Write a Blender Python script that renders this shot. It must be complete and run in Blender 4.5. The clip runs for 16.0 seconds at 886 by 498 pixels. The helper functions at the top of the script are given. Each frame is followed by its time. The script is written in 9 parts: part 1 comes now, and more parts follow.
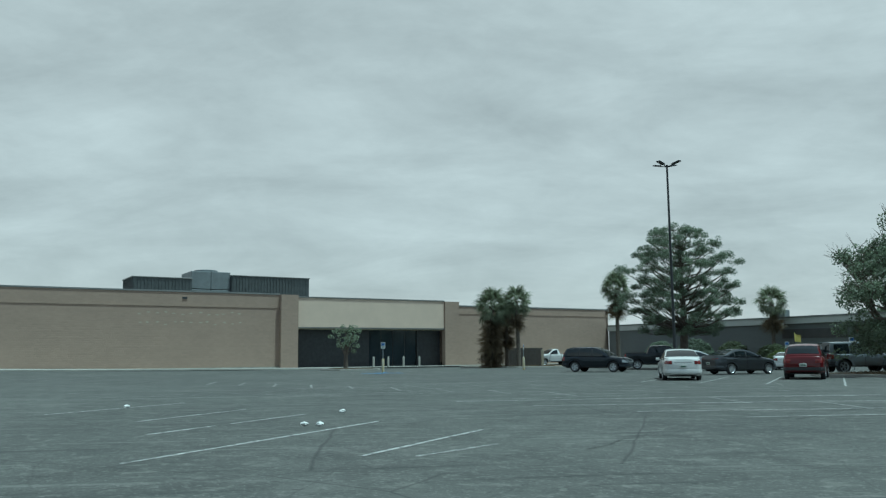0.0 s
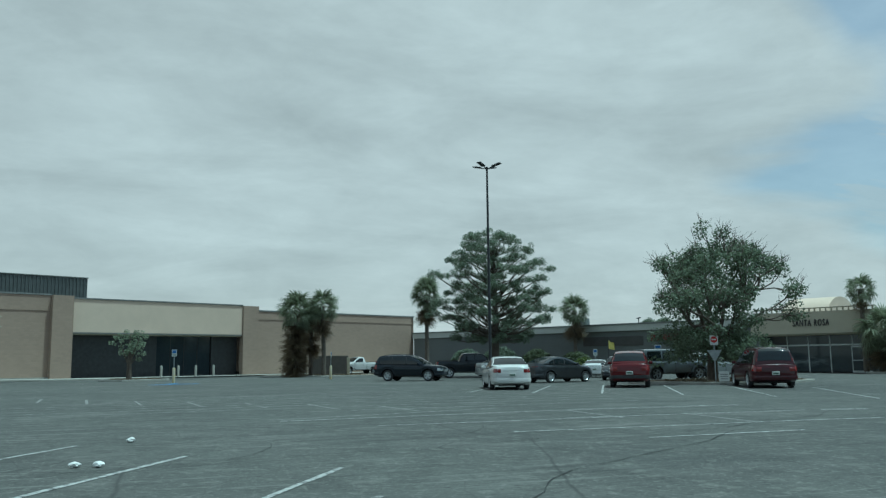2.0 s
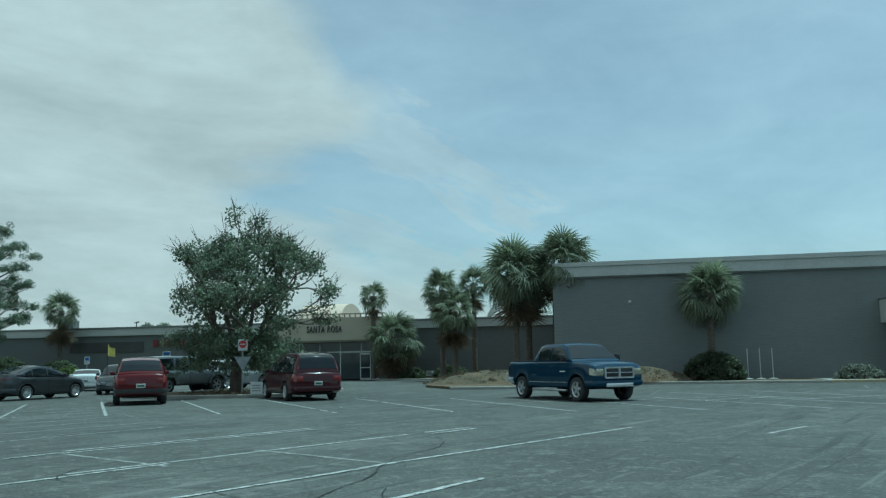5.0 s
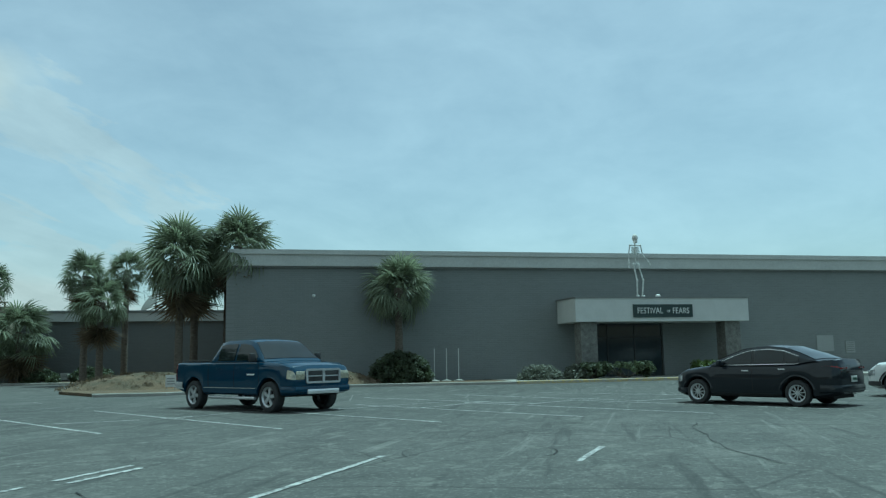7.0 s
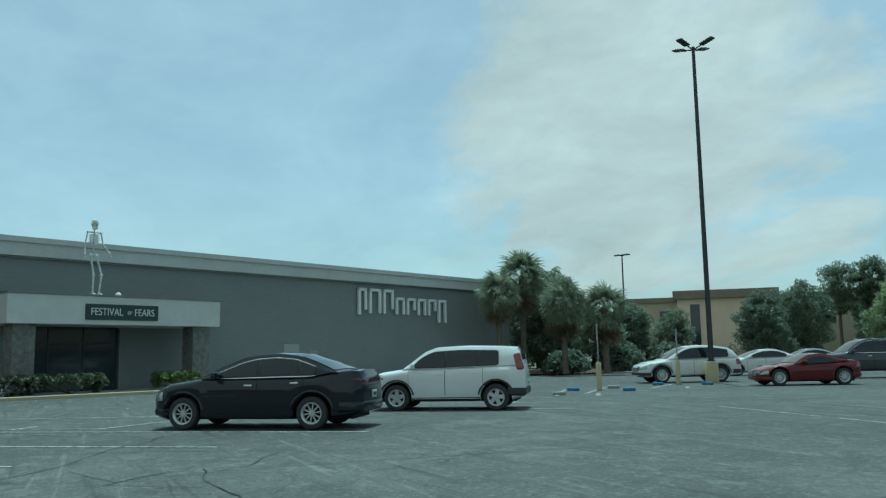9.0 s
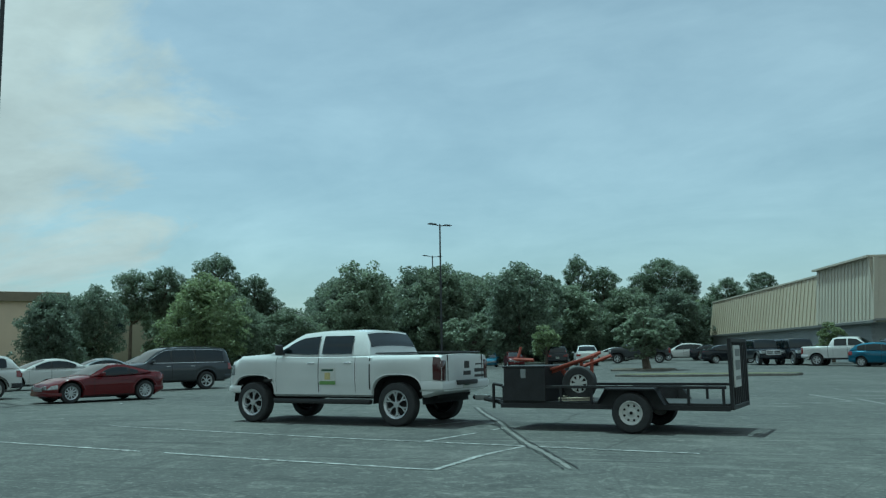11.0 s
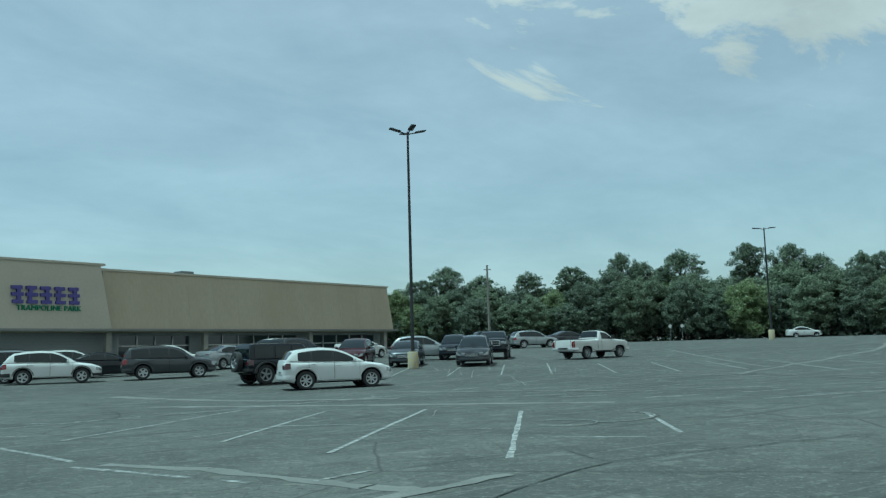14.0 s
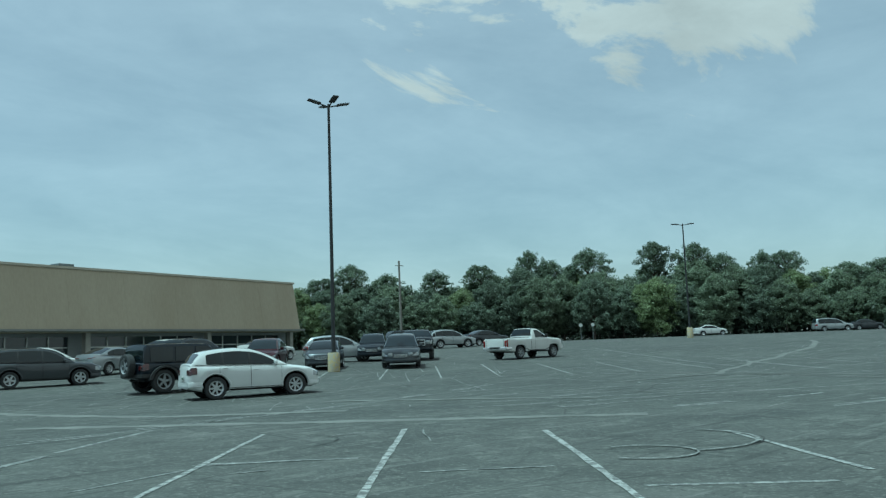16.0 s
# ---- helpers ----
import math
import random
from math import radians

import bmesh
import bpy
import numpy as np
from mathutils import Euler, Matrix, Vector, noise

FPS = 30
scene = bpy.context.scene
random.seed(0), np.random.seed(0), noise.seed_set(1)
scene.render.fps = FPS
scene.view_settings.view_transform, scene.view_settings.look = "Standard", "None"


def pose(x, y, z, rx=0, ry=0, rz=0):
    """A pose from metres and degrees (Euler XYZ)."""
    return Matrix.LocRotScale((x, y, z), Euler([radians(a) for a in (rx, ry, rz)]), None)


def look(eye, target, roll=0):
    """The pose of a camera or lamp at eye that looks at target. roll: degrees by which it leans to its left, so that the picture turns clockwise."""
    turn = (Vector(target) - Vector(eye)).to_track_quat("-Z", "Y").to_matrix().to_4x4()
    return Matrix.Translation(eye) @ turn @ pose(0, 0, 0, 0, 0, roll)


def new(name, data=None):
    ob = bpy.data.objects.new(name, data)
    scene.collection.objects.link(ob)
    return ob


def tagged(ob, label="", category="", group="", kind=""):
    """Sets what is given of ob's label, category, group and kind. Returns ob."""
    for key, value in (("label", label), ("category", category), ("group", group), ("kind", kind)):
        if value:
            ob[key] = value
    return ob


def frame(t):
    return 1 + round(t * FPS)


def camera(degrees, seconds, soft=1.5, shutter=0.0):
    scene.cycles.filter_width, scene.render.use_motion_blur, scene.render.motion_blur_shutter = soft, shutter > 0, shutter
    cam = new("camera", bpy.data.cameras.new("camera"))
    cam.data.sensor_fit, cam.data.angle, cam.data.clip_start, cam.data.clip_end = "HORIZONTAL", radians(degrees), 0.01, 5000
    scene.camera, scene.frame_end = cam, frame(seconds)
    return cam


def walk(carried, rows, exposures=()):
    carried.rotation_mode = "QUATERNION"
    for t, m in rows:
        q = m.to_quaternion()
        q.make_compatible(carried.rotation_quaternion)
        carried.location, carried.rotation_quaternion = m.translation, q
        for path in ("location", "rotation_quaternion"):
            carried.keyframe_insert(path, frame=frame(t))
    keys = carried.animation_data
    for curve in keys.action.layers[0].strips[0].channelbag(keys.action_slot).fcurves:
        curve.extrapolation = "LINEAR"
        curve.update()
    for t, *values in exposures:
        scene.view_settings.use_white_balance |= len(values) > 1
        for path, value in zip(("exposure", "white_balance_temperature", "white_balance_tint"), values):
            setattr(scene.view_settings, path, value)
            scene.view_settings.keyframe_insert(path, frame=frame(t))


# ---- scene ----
cam = camera(55.87, 16.0, soft=1.3)
PATH = [
    (0, (0, 0, 1.347), (0, 9.922, 2.597), -0.52),
    (0.5, (-0.265, 0.965, 1.349), (0.207, 10.873, 2.623), -0.46),
    (1, (-0.484, 1.974, 1.347), (0.518, 11.841, 2.627), -0.63),
    (1.5, (-0.648, 3.087, 1.351), (0.979, 12.866, 2.66), -0.57),
    (2, (-0.687, 4.256, 1.353), (1.711, 13.874, 2.674), -0.65),
    (2.5, (-0.582, 5.46, 1.349), (2.67, 14.823, 2.674), -0.82),
    (3, (-0.346, 6.685, 1.356), (3.716, 15.723, 2.702), -0.81),
    (3.5, (0.055, 7.961, 1.361), (4.996, 16.547, 2.726), -0.88),
    (4, (0.581, 9.24, 1.355), (6.369, 17.281, 2.712), -1.07),
    (4.2, (0.812, 9.725, 1.36), (6.933, 17.513, 2.734), -1.03),
    (4.5, (1.191, 10.44, 1.352), (7.797, 17.824, 2.712), -1.03),
    (5, (1.924, 11.591, 1.352), (9.268, 18.245, 2.687), -1.04),
    (5.5, (2.773, 12.686, 1.352), (10.752, 18.57, 2.662), -1.04),
    (6, (3.735, 13.712, 1.352), (12.253, 18.791, 2.637), -1.05),
    (6.3, (4.369, 14.283, 1.355), (13.179, 18.842, 2.625), -1.05),
    (6.5, (4.796, 14.664, 1.35), (13.778, 18.871, 2.624), -1.02),
    (7, (6.015, 15.525, 1.344), (15.398, 18.739, 2.621), -0.92),
    (7.5, (7.325, 16.193, 1.348), (17.043, 18.173, 2.63), -0.97),
    (8, (8.736, 16.619, 1.351), (18.642, 17.104, 2.634), -1.07),
    (8.2, (9.342, 16.714, 1.354), (19.257, 16.515, 2.64), -1.07),
    (8.5, (10.268, 16.783, 1.352), (20.108, 15.544, 2.636), -1.05),
    (9, (11.818, 16.647, 1.352), (21.262, 13.62, 2.635), -1.01),
    (9.5, (13.288, 16.196, 1.352), (21.957, 11.379, 2.633), -0.97),
    (10, (14.586, 15.457, 1.352), (22.091, 8.974, 2.632), -0.94),
    (10.3, (15.25, 14.904, 1.363), (21.902, 7.548, 2.642), -0.91),
    (10.5, (15.648, 14.511, 1.358), (21.685, 6.643, 2.64), -0.92),
    (11, (16.454, 13.395, 1.355), (20.798, 4.477, 2.616), -0.94),
    (11.5, (17.032, 12.22, 1.354), (19.637, 2.649, 2.619), -0.96),
    (12, (17.346, 10.921, 1.348), (18.027, 1.023, 2.602), -0.99),
    (12.5, (17.415, 9.54, 1.352), (16.232, -0.312, 2.588), -1.01),
    (13, (17.287, 8.076, 1.355), (14.374, -1.412, 2.572), -1.22),
    (13.5, (17.018, 6.784, 1.346), (12.762, -2.184, 2.558), -1.43),
    (14, (16.697, 5.568, 1.362), (11.577, -2.939, 2.554), -1.64),
    (14.5, (16.364, 4.268, 1.344), (10.634, -3.842, 2.527), -1.81),
    (15, (15.99, 2.966, 1.34), (9.923, -4.899, 2.496), -2.02),
    (15.5, (15.645, 1.635, 1.339), (9.44, -6.122, 2.491), -2.02),
    (16, (15.349, 0.251, 1.342), (9.192, -7.542, 2.51), -2.11),
]
walk(cam, [(t, look(eye, target, roll)) for t, eye, target, roll in PATH], exposures=((0, -0.06, 4950, -24), (1.8, -0.08, 4880, -26), (3.4, -0.12, 4680, -29), (7, 0.08, 4740, -32), (11.5, -0.04, 4800, -32), (13, 0.03, 4830, -30), (16, 0.0, 4820, -30)))

# ---------- world, sun, exposure ----------
SUN_EL, SUN_AZ = radians(73), radians(112)
world = bpy.data.worlds.new("sky")
scene.world = world
world.use_nodes = True
wn, wl = world.node_tree.nodes, world.node_tree.links
wn.clear()


def wnode(kind, **values):
    n = wn.new(kind)
    for k, v in values.items():
        n.inputs[k].default_value = v
    return n


def wmath(op, a, b=None, c=None):
    n = wn.new("ShaderNodeMath")
    n.operation = op
    for i, v in enumerate((a, b, c)):
        if v is None:
            continue
        if isinstance(v, (int, float)):
            n.inputs[i].default_value = v
        else:
            wl.new(v, n.inputs[i])
    return n.outputs[0]


def wramp(v, lo, hi):
    n = wn.new("ShaderNodeMapRange")
    n.interpolation_type = "SMOOTHSTEP"
    wl.new(v, n.inputs[0])
    n.inputs[1].default_value, n.inputs[2].default_value = lo, hi
    return n.outputs[0]


sky = wn.new("ShaderNodeTexSky")
sky.sky_type = "NISHITA"
sky.sun_disc = False
sky.sun_elevation, sky.sun_rotation = SUN_EL, SUN_AZ
sky.air_density, sky.dust_density, sky.ozone_density = 1.0, 1.6, 1.2
coord = wn.new("ShaderNodeTexCoord")
split = wn.new("ShaderNodeSeparateXYZ")
wl.new(coord.outputs["Generated"], split.inputs[0])
dx, dy, dz = split.outputs
# clouds lie on a flat sheet overhead
lift = wmath("MAXIMUM", wmath("ADD", dz, 0.22), 0.10)
sheet = wn.new("ShaderNodeCombineXYZ")
wl.new(wmath("DIVIDE", dx, lift), sheet.inputs[0])
wl.new(wmath("DIVIDE", dy, lift), sheet.inputs[1])


def cloud_noise(scale, detail, rough, offset, distort=0.4):
    m = wn.new("ShaderNodeMapping")
    m.inputs["Location"].default_value = offset
    m.inputs["Rotation"].default_value = (0, 0, 0.5)
    m.inputs["Scale"].default_value = (1.0, 1.7, 1.0)
    wl.new(sheet.outputs[0], m.inputs[0])
    n = wnode("ShaderNodeTexNoise", Scale=scale, Detail=detail, Roughness=rough, Distortion=distort)
    wl.new(m.outputs[0], n.inputs["Vector"])
    return n.outputs[0]


# the overcast bank covers the north, open sky to the south
bank = wmath("ADD", wmath("MULTIPLY", dx, -0.375), wmath("MULTIPLY", dy, 0.927))
bank = wmath("ADD", bank, wmath("MULTIPLY", wmath("SUBTRACT", cloud_noise(0.8, 4, 0.5, (3, 1, 0)), 0.5), 0.9))
cover = wramp(bank, 0.16, 0.46)
wisps = wmath("MULTIPLY", wramp(cloud_noise(0.55, 7, 0.55, (8.3, 2.1, 0), 0.9), 0.53, 0.80), 0.60)
haze = wmath("MULTIPLY", wramp(dz, 0.34, -0.02), 0.42)


def cumulus(az, el, inner, outer, weight, offset):
    """A cloud round one quarter of the sky with a ragged edge."""
    c = (math.sin(radians(az)) * math.cos(radians(el)), math.cos(radians(az)) * math.cos(radians(el)), math.sin(radians(el)))
    near = wmath("ADD", wmath("ADD", wmath("MULTIPLY", dx, c[0]), wmath("MULTIPLY", dy, c[1])), wmath("MULTIPLY", dz, c[2]))
    near = wmath("ADD", near, wmath("MULTIPLY", wmath("SUBTRACT", cloud_noise(1.3, 8, 0.6, offset, 0.5), 0.5), 0.12))
    return wmath("MULTIPLY", wramp(near, math.cos(radians(outer)), math.cos(radians(inner))), weight)


puffs = wmath("MAXIMUM", cumulus(121, 16, 8, 19, 0.95, (2, 7, 0)), cumulus(226, 27.2, 5.5, 11.5, 1.0, (6, 3, 0)))
puffs = wmath("MAXIMUM", puffs, wmath("MAXIMUM", cumulus(234, 26.7, 4.5, 10, 0.95, (5, 1, 0)), cumulus(46, 9, 4, 12, 0.7, (3, 3, 0))))
amount = wmath("MAXIMUM", wmath("MAXIMUM", wmath("MULTIPLY", cover, 0.93), wisps), wmath("MAXIMUM", puffs, haze))
amount = wmath("MINIMUM", wmath("MAXIMUM", amount, 0.52), 0.95)
shade = wn.new("ShaderNodeMapRange")
wl.new(cloud_noise(1.1, 8, 0.6, (1, 5, 0), 0.6), shade.inputs[0])
shade.inputs[1].default_value, shade.inputs[2].default_value = 0.3, 0.72
shade.inputs[3].default_value, shade.inputs[4].default_value = 0.80, 1.08
fine = wnode("ShaderNodeTexNoise", Scale=7.0, Detail=9, Roughness=0.62, Distortion=0.25)
squash = wn.new("ShaderNodeMapping")
squash.inputs["Scale"].default_value = (1.0, 1.0, 2.6)
wl.new(coord.outputs["Generated"], squash.inputs[0])
wl.new(squash.outputs[0], fine.inputs["Vector"])
grain = wn.new("ShaderNodeMapRange")
wl.new(fine.outputs[0], grain.inputs[0])
grain.inputs[1].default_value, grain.inputs[2].default_value = 0.3, 0.7
grain.inputs[3].default_value, grain.inputs[4].default_value = 0.90, 1.10
tone = wmath("MULTIPLY", shade.outputs[0], grain.outputs[0])
cloud = wn.new("ShaderNodeMix")
cloud.data_type = "RGBA"
cloud.blend_type = "MULTIPLY"
cloud.inputs["Factor"].default_value = 1.0
cloud.inputs["A"].default_value = (6.15, 5.15, 4.9, 1)
wl.new(tone, cloud.inputs["B"])
mixs = wn.new("ShaderNodeMix")
mixs.data_type = "RGBA"
wl.new(amount, mixs.inputs["Factor"])
wl.new(sky.outputs[0], mixs.inputs["A"])
wl.new(cloud.outputs["Result"], mixs.inputs["B"])
back = wnode("ShaderNodeBackground", Strength=0.115)
wl.new(mixs.outputs["Result"], back.inputs[0])
wout = wn.new("ShaderNodeOutputWorld")
wl.new(back.outputs[0], wout.inputs[0])

sun = new("sun", bpy.data.lights.new("sun", "SUN"))
sun.data.energy, sun.data.angle, sun.data.color = 3.4, radians(0.6), (1.0, 0.97, 0.93)
toward = Vector((math.sin(SUN_AZ) * math.cos(SUN_EL), math.cos(SUN_AZ) * math.cos(SUN_EL), math.sin(SUN_EL)))
sun.matrix_world = look(toward * 60, (0, 0, 0))

# ---------- small builders ----------
rng = random.Random(7)


def soft(v, w=4.0):
    return v if v > 30 * w else w * math.log1p(math.exp(v / w))


def gz(x, y):
    """Height of the ground: level by the drive, rising gently to the south-west."""
    x, y = max(x, -140.0), max(y, -140.0)
    u, v = min(max((x + 8) / 20, 0), 1), min(max((x - 34) / 20, 0), 1)
    u, v = u * u * (3 - 2 * u), v * v * (3 - 2 * v)
    g = (1 - v) * ((1 - 0.65 * u) * 0.025 * soft(-y - 20) + 0.02 * soft(-x - 20) - 0.004)
    dip = 0.24 * math.exp(-((x - 3) ** 2 + (y + 28) ** 2) / 110)
    return max(0.0, g - soft(g - 1.6, 0.15)) - (dip if dip > 0.0005 else 0.0)


def mesh_of(name, verts, faces, mats, smooth=None, index=None):
    me = bpy.data.meshes.new(name)
    me.from_pydata([tuple(v) for v in verts], [], [tuple(f) for f in faces])
    for m in mats if isinstance(mats, (list, tuple)) else [mats]:
        me.materials.append(m)
    if index is not None:
        me.polygons.foreach_set("material_index", index)
    if smooth is not None:
        me.polygons.foreach_set("use_smooth", [True] * len(me.polygons))
        me.set_sharp_from_angle(angle=radians(smooth))
    me.update()
    return me


def piece(name, verts, faces, material, parent=None, label="", smooth=None, m=None):
    """One mesh object, a part when it has a parent."""
    ob = new(name, mesh_of(name, verts, faces, material, smooth))
    if parent is not None:
        ob.parent = parent
    if m is not None:
        ob.matrix_basis = m
    return tagged(ob, label)


def part(name, bm, material, parent, label="", smooth=None, m=None):
    me = bpy.data.meshes.new(name)
    bm.to_mesh(me)
    bm.free()
    me.materials.append(material)
    if smooth is not None:
        me.polygons.foreach_set("use_smooth", [True] * len(me.polygons))
        me.set_sharp_from_angle(angle=radians(smooth))
    ob = new(name, me)
    ob.parent = parent
    if m is not None:
        ob.matrix_basis = m
    return tagged(ob, label)


def empty(name, m, label, category, group=""):
    ob = new(name)
    at = m.to_translation()
    ob.matrix_basis = Matrix.Translation((0, 0, gz(at.x, at.y))) @ m
    ob.empty_display_size = 0.2
    return tagged(ob, label, category, group)


def add_box(bm, x0, x1, y0, y1, z0, z1, bevel=0.0, m=None):
    r = bmesh.ops.create_cube(bm, size=1)
    vs = r["verts"]
    for v in vs:
        v.co = Vector(((x0 + x1) / 2 + v.co.x * (x1 - x0), (y0 + y1) / 2 + v.co.y * (y1 - y0), (z0 + z1) / 2 + v.co.z * (z1 - z0)))
        if m is not None:
            v.co = m @ v.co
    if bevel:
        es = list({e for v in vs for e in v.link_edges})
        bmesh.ops.bevel(bm, geom=es, offset=bevel, segments=2, affect="EDGES", profile=0.5)


def box(x0, x1, y0, y1, z0, z1, bevel=0.0, m=None):
    bm = bmesh.new()
    add_box(bm, x0, x1, y0, y1, z0, z1, bevel, m)
    return bm


def tube(bm, a, b, r0, r1=None, sides=8, cap=True):
    a, b = Vector(a), Vector(b)
    r1 = r0 if r1 is None else r1
    q = (b - a).to_track_quat("Z", "Y")
    rings = []
    for p, r in ((a, r0), (b, r1)):
        rings.append([bm.verts.new(p + q @ Vector((math.cos(t) * r, math.sin(t) * r, 0))) for t in (2 * math.pi * k / sides for k in range(sides))])
    for k in range(sides):
        bm.faces.new((rings[0][k], rings[0][(k + 1) % sides], rings[1][(k + 1) % sides], rings[1][k]))
    if cap:
        bm.faces.new(rings[0][::-1])
        bm.faces.new(rings[1])


def lathe(bm, profile, sides=24, axis="Z", m=None):
    """profile: (radius, height) from bottom to top, turned round the axis."""
    rings = []
    for r, h in profile:
        ring = []
        for k in range(sides):
            t = 2 * math.pi * k / sides
            c, s = math.cos(t) * r, math.sin(t) * r
            co = Vector((c, s, h)) if axis == "Z" else Vector((c, h, s))
            ring.append(bm.verts.new(m @ co if m is not None else co))
        rings.append(ring)
    for a, b in zip(rings, rings[1:]):
        for k in range(sides):
            bm.faces.new((a[k], a[(k + 1) % sides], b[(k + 1) % sides], b[k]))
    return rings


# ---------- materials ----------
def surface(name, base, rough=0.6, metal=0.0, second=None, scale=3.0, fine=60.0, vary=0.18, bump=0.15, coat=0.0, island=0.0, each=0.0, space="Object", spec=0.5, stretch=(1, 1, 1), depth=0.004):
    """A surface with two scales of variation: broad stains and fine grain."""
    mt = bpy.data.materials.new(name)
    mt.use_nodes = True
    n, l = mt.node_tree.nodes, mt.node_tree.links
    b = n["Principled BSDF"]
    b.inputs["Roughness"].default_value, b.inputs["Metallic"].default_value = rough, metal
    b.inputs["Coat Weight"].default_value, b.inputs["Coat Roughness"].default_value = coat, 0.03
    b.inputs["Specular IOR Level"].default_value = spec
    tc = n.new("ShaderNodeTexCoord")
    mp = n.new("ShaderNodeMapping")
    mp.inputs["Scale"].default_value = stretch
    l.new(tc.outputs[space], mp.inputs[0])
    big, small = n.new("ShaderNodeTexNoise"), n.new("ShaderNodeTexNoise")
    big.inputs["Scale"].default_value, big.inputs["Detail"].default_value, big.inputs["Roughness"].default_value = scale, 6, 0.62
    small.inputs["Scale"].default_value, small.inputs["Detail"].default_value = fine, 3
    for t in (big, small):
        l.new(mp.outputs[0], t.inputs["Vector"])
    c2 = second or tuple(v * (1 - 1.6 * vary) for v in base)
    ramp = n.new("ShaderNodeValToRGB")
    ramp.color_ramp.elements[0].position, ramp.color_ramp.elements[1].position = 0.34, 0.66
    ramp.color_ramp.elements[0].color, ramp.color_ramp.elements[1].color = (*c2, 1), (*base, 1)
    l.new(big.outputs[0], ramp.inputs[0])
    grain = n.new("ShaderNodeMapRange")
    grain.inputs[1].default_value, grain.inputs[2].default_value = 0.25, 0.75
    grain.inputs[3].default_value, grain.inputs[4].default_value = 1 - vary, 1 + vary
    l.new(small.outputs[0], grain.inputs[0])
    mul = n.new("ShaderNodeMix")
    mul.data_type, mul.blend_type = "RGBA", "MULTIPLY"
    mul.inputs["Factor"].default_value = 1
    l.new(ramp.outputs[0], mul.inputs["A"])
    l.new(grain.outputs[0], mul.inputs["B"])
    out = mul.outputs["Result"]
    for weight, node, socket in ((island, "ShaderNodeNewGeometry", "Random Per Island"), (each, "ShaderNodeObjectInfo", "Random")):
        if weight:
            g = n.new(node)
            mr = n.new("ShaderNodeMapRange")
            mr.inputs[3].default_value, mr.inputs[4].default_value = 1 - weight, 1 + weight
            l.new(g.outputs[socket], mr.inputs[0])
            mm = n.new("ShaderNodeMix")
            mm.data_type, mm.blend_type = "RGBA", "MULTIPLY"
            mm.inputs["Factor"].default_value = 1
            l.new(out, mm.inputs["A"])
            l.new(mr.outputs[0], mm.inputs["B"])
            out = mm.outputs["Result"]
    l.new(out, b.inputs["Base Color"])
    rr = n.new("ShaderNodeMapRange")
    rr.inputs[3].default_value, rr.inputs[4].default_value = max(0.02, rough * 0.85), min(1.0, rough * 1.15)
    l.new(big.outputs[0], rr.inputs[0])
    l.new(rr.outputs[0], b.inputs["Roughness"])
    if bump:
        bp = n.new("ShaderNodeBump")
        bp.inputs["Strength"].default_value, bp.inputs["Distance"].default_value = bump, depth
        l.new(small.outputs[0], bp.inputs["Height"])
        l.new(bp.outputs[0], b.inputs["Normal"])
    return mt


def brickwork(name, c1, c2, mortar, length=0.4, height=0.2, joint=0.012, vary=0.12):
    """Masonry seen from afar: courses along the wall, with stains over them. The wall's own x runs along it, z up."""
    mt = surface(name, c1, 0.85, scale=0.35, fine=14, vary=vary, bump=0)
    n, l = mt.node_tree.nodes, mt.node_tree.links
    b = n["Principled BSDF"]
    tc = n.new("ShaderNodeTexCoord")
    mp = n.new("ShaderNodeMapping")
    mp.inputs["Rotation"].default_value = (radians(90), 0, 0)
    l.new(tc.outputs["Object"], mp.inputs[0])
    br = n.new("ShaderNodeTexBrick")
    br.inputs["Scale"].default_value = 1
    br.inputs["Brick Width"].default_value, br.inputs["Row Height"].default_value = length, height
    br.inputs["Mortar Size"].default_value = joint
    br.inputs["Color1"].default_value, br.inputs["Color2"].default_value, br.inputs["Mortar"].default_value = (*c1, 1), (*c2, 1), (*mortar, 1)
    l.new(mp.outputs[0], br.inputs["Vector"])
    old = b.inputs["Base Color"].links[0].from_socket
    mx = n.new("ShaderNodeMix")
    mx.data_type = "RGBA"
    mx.inputs["Factor"].default_value = 0.55
    l.new(old, mx.inputs["A"])
    l.new(br.outputs["Color"], mx.inputs["B"])
    l.new(mx.outputs["Result"], b.inputs["Base Color"])
    bp = n.new("ShaderNodeBump")
    bp.inputs["Strength"].default_value, bp.inputs["Distance"].default_value = 0.5, 0.01
    bp.invert = True
    l.new(br.outputs["Fac"], bp.inputs["Height"])
    l.new(bp.outputs[0], b.inputs["Normal"])
    return mt


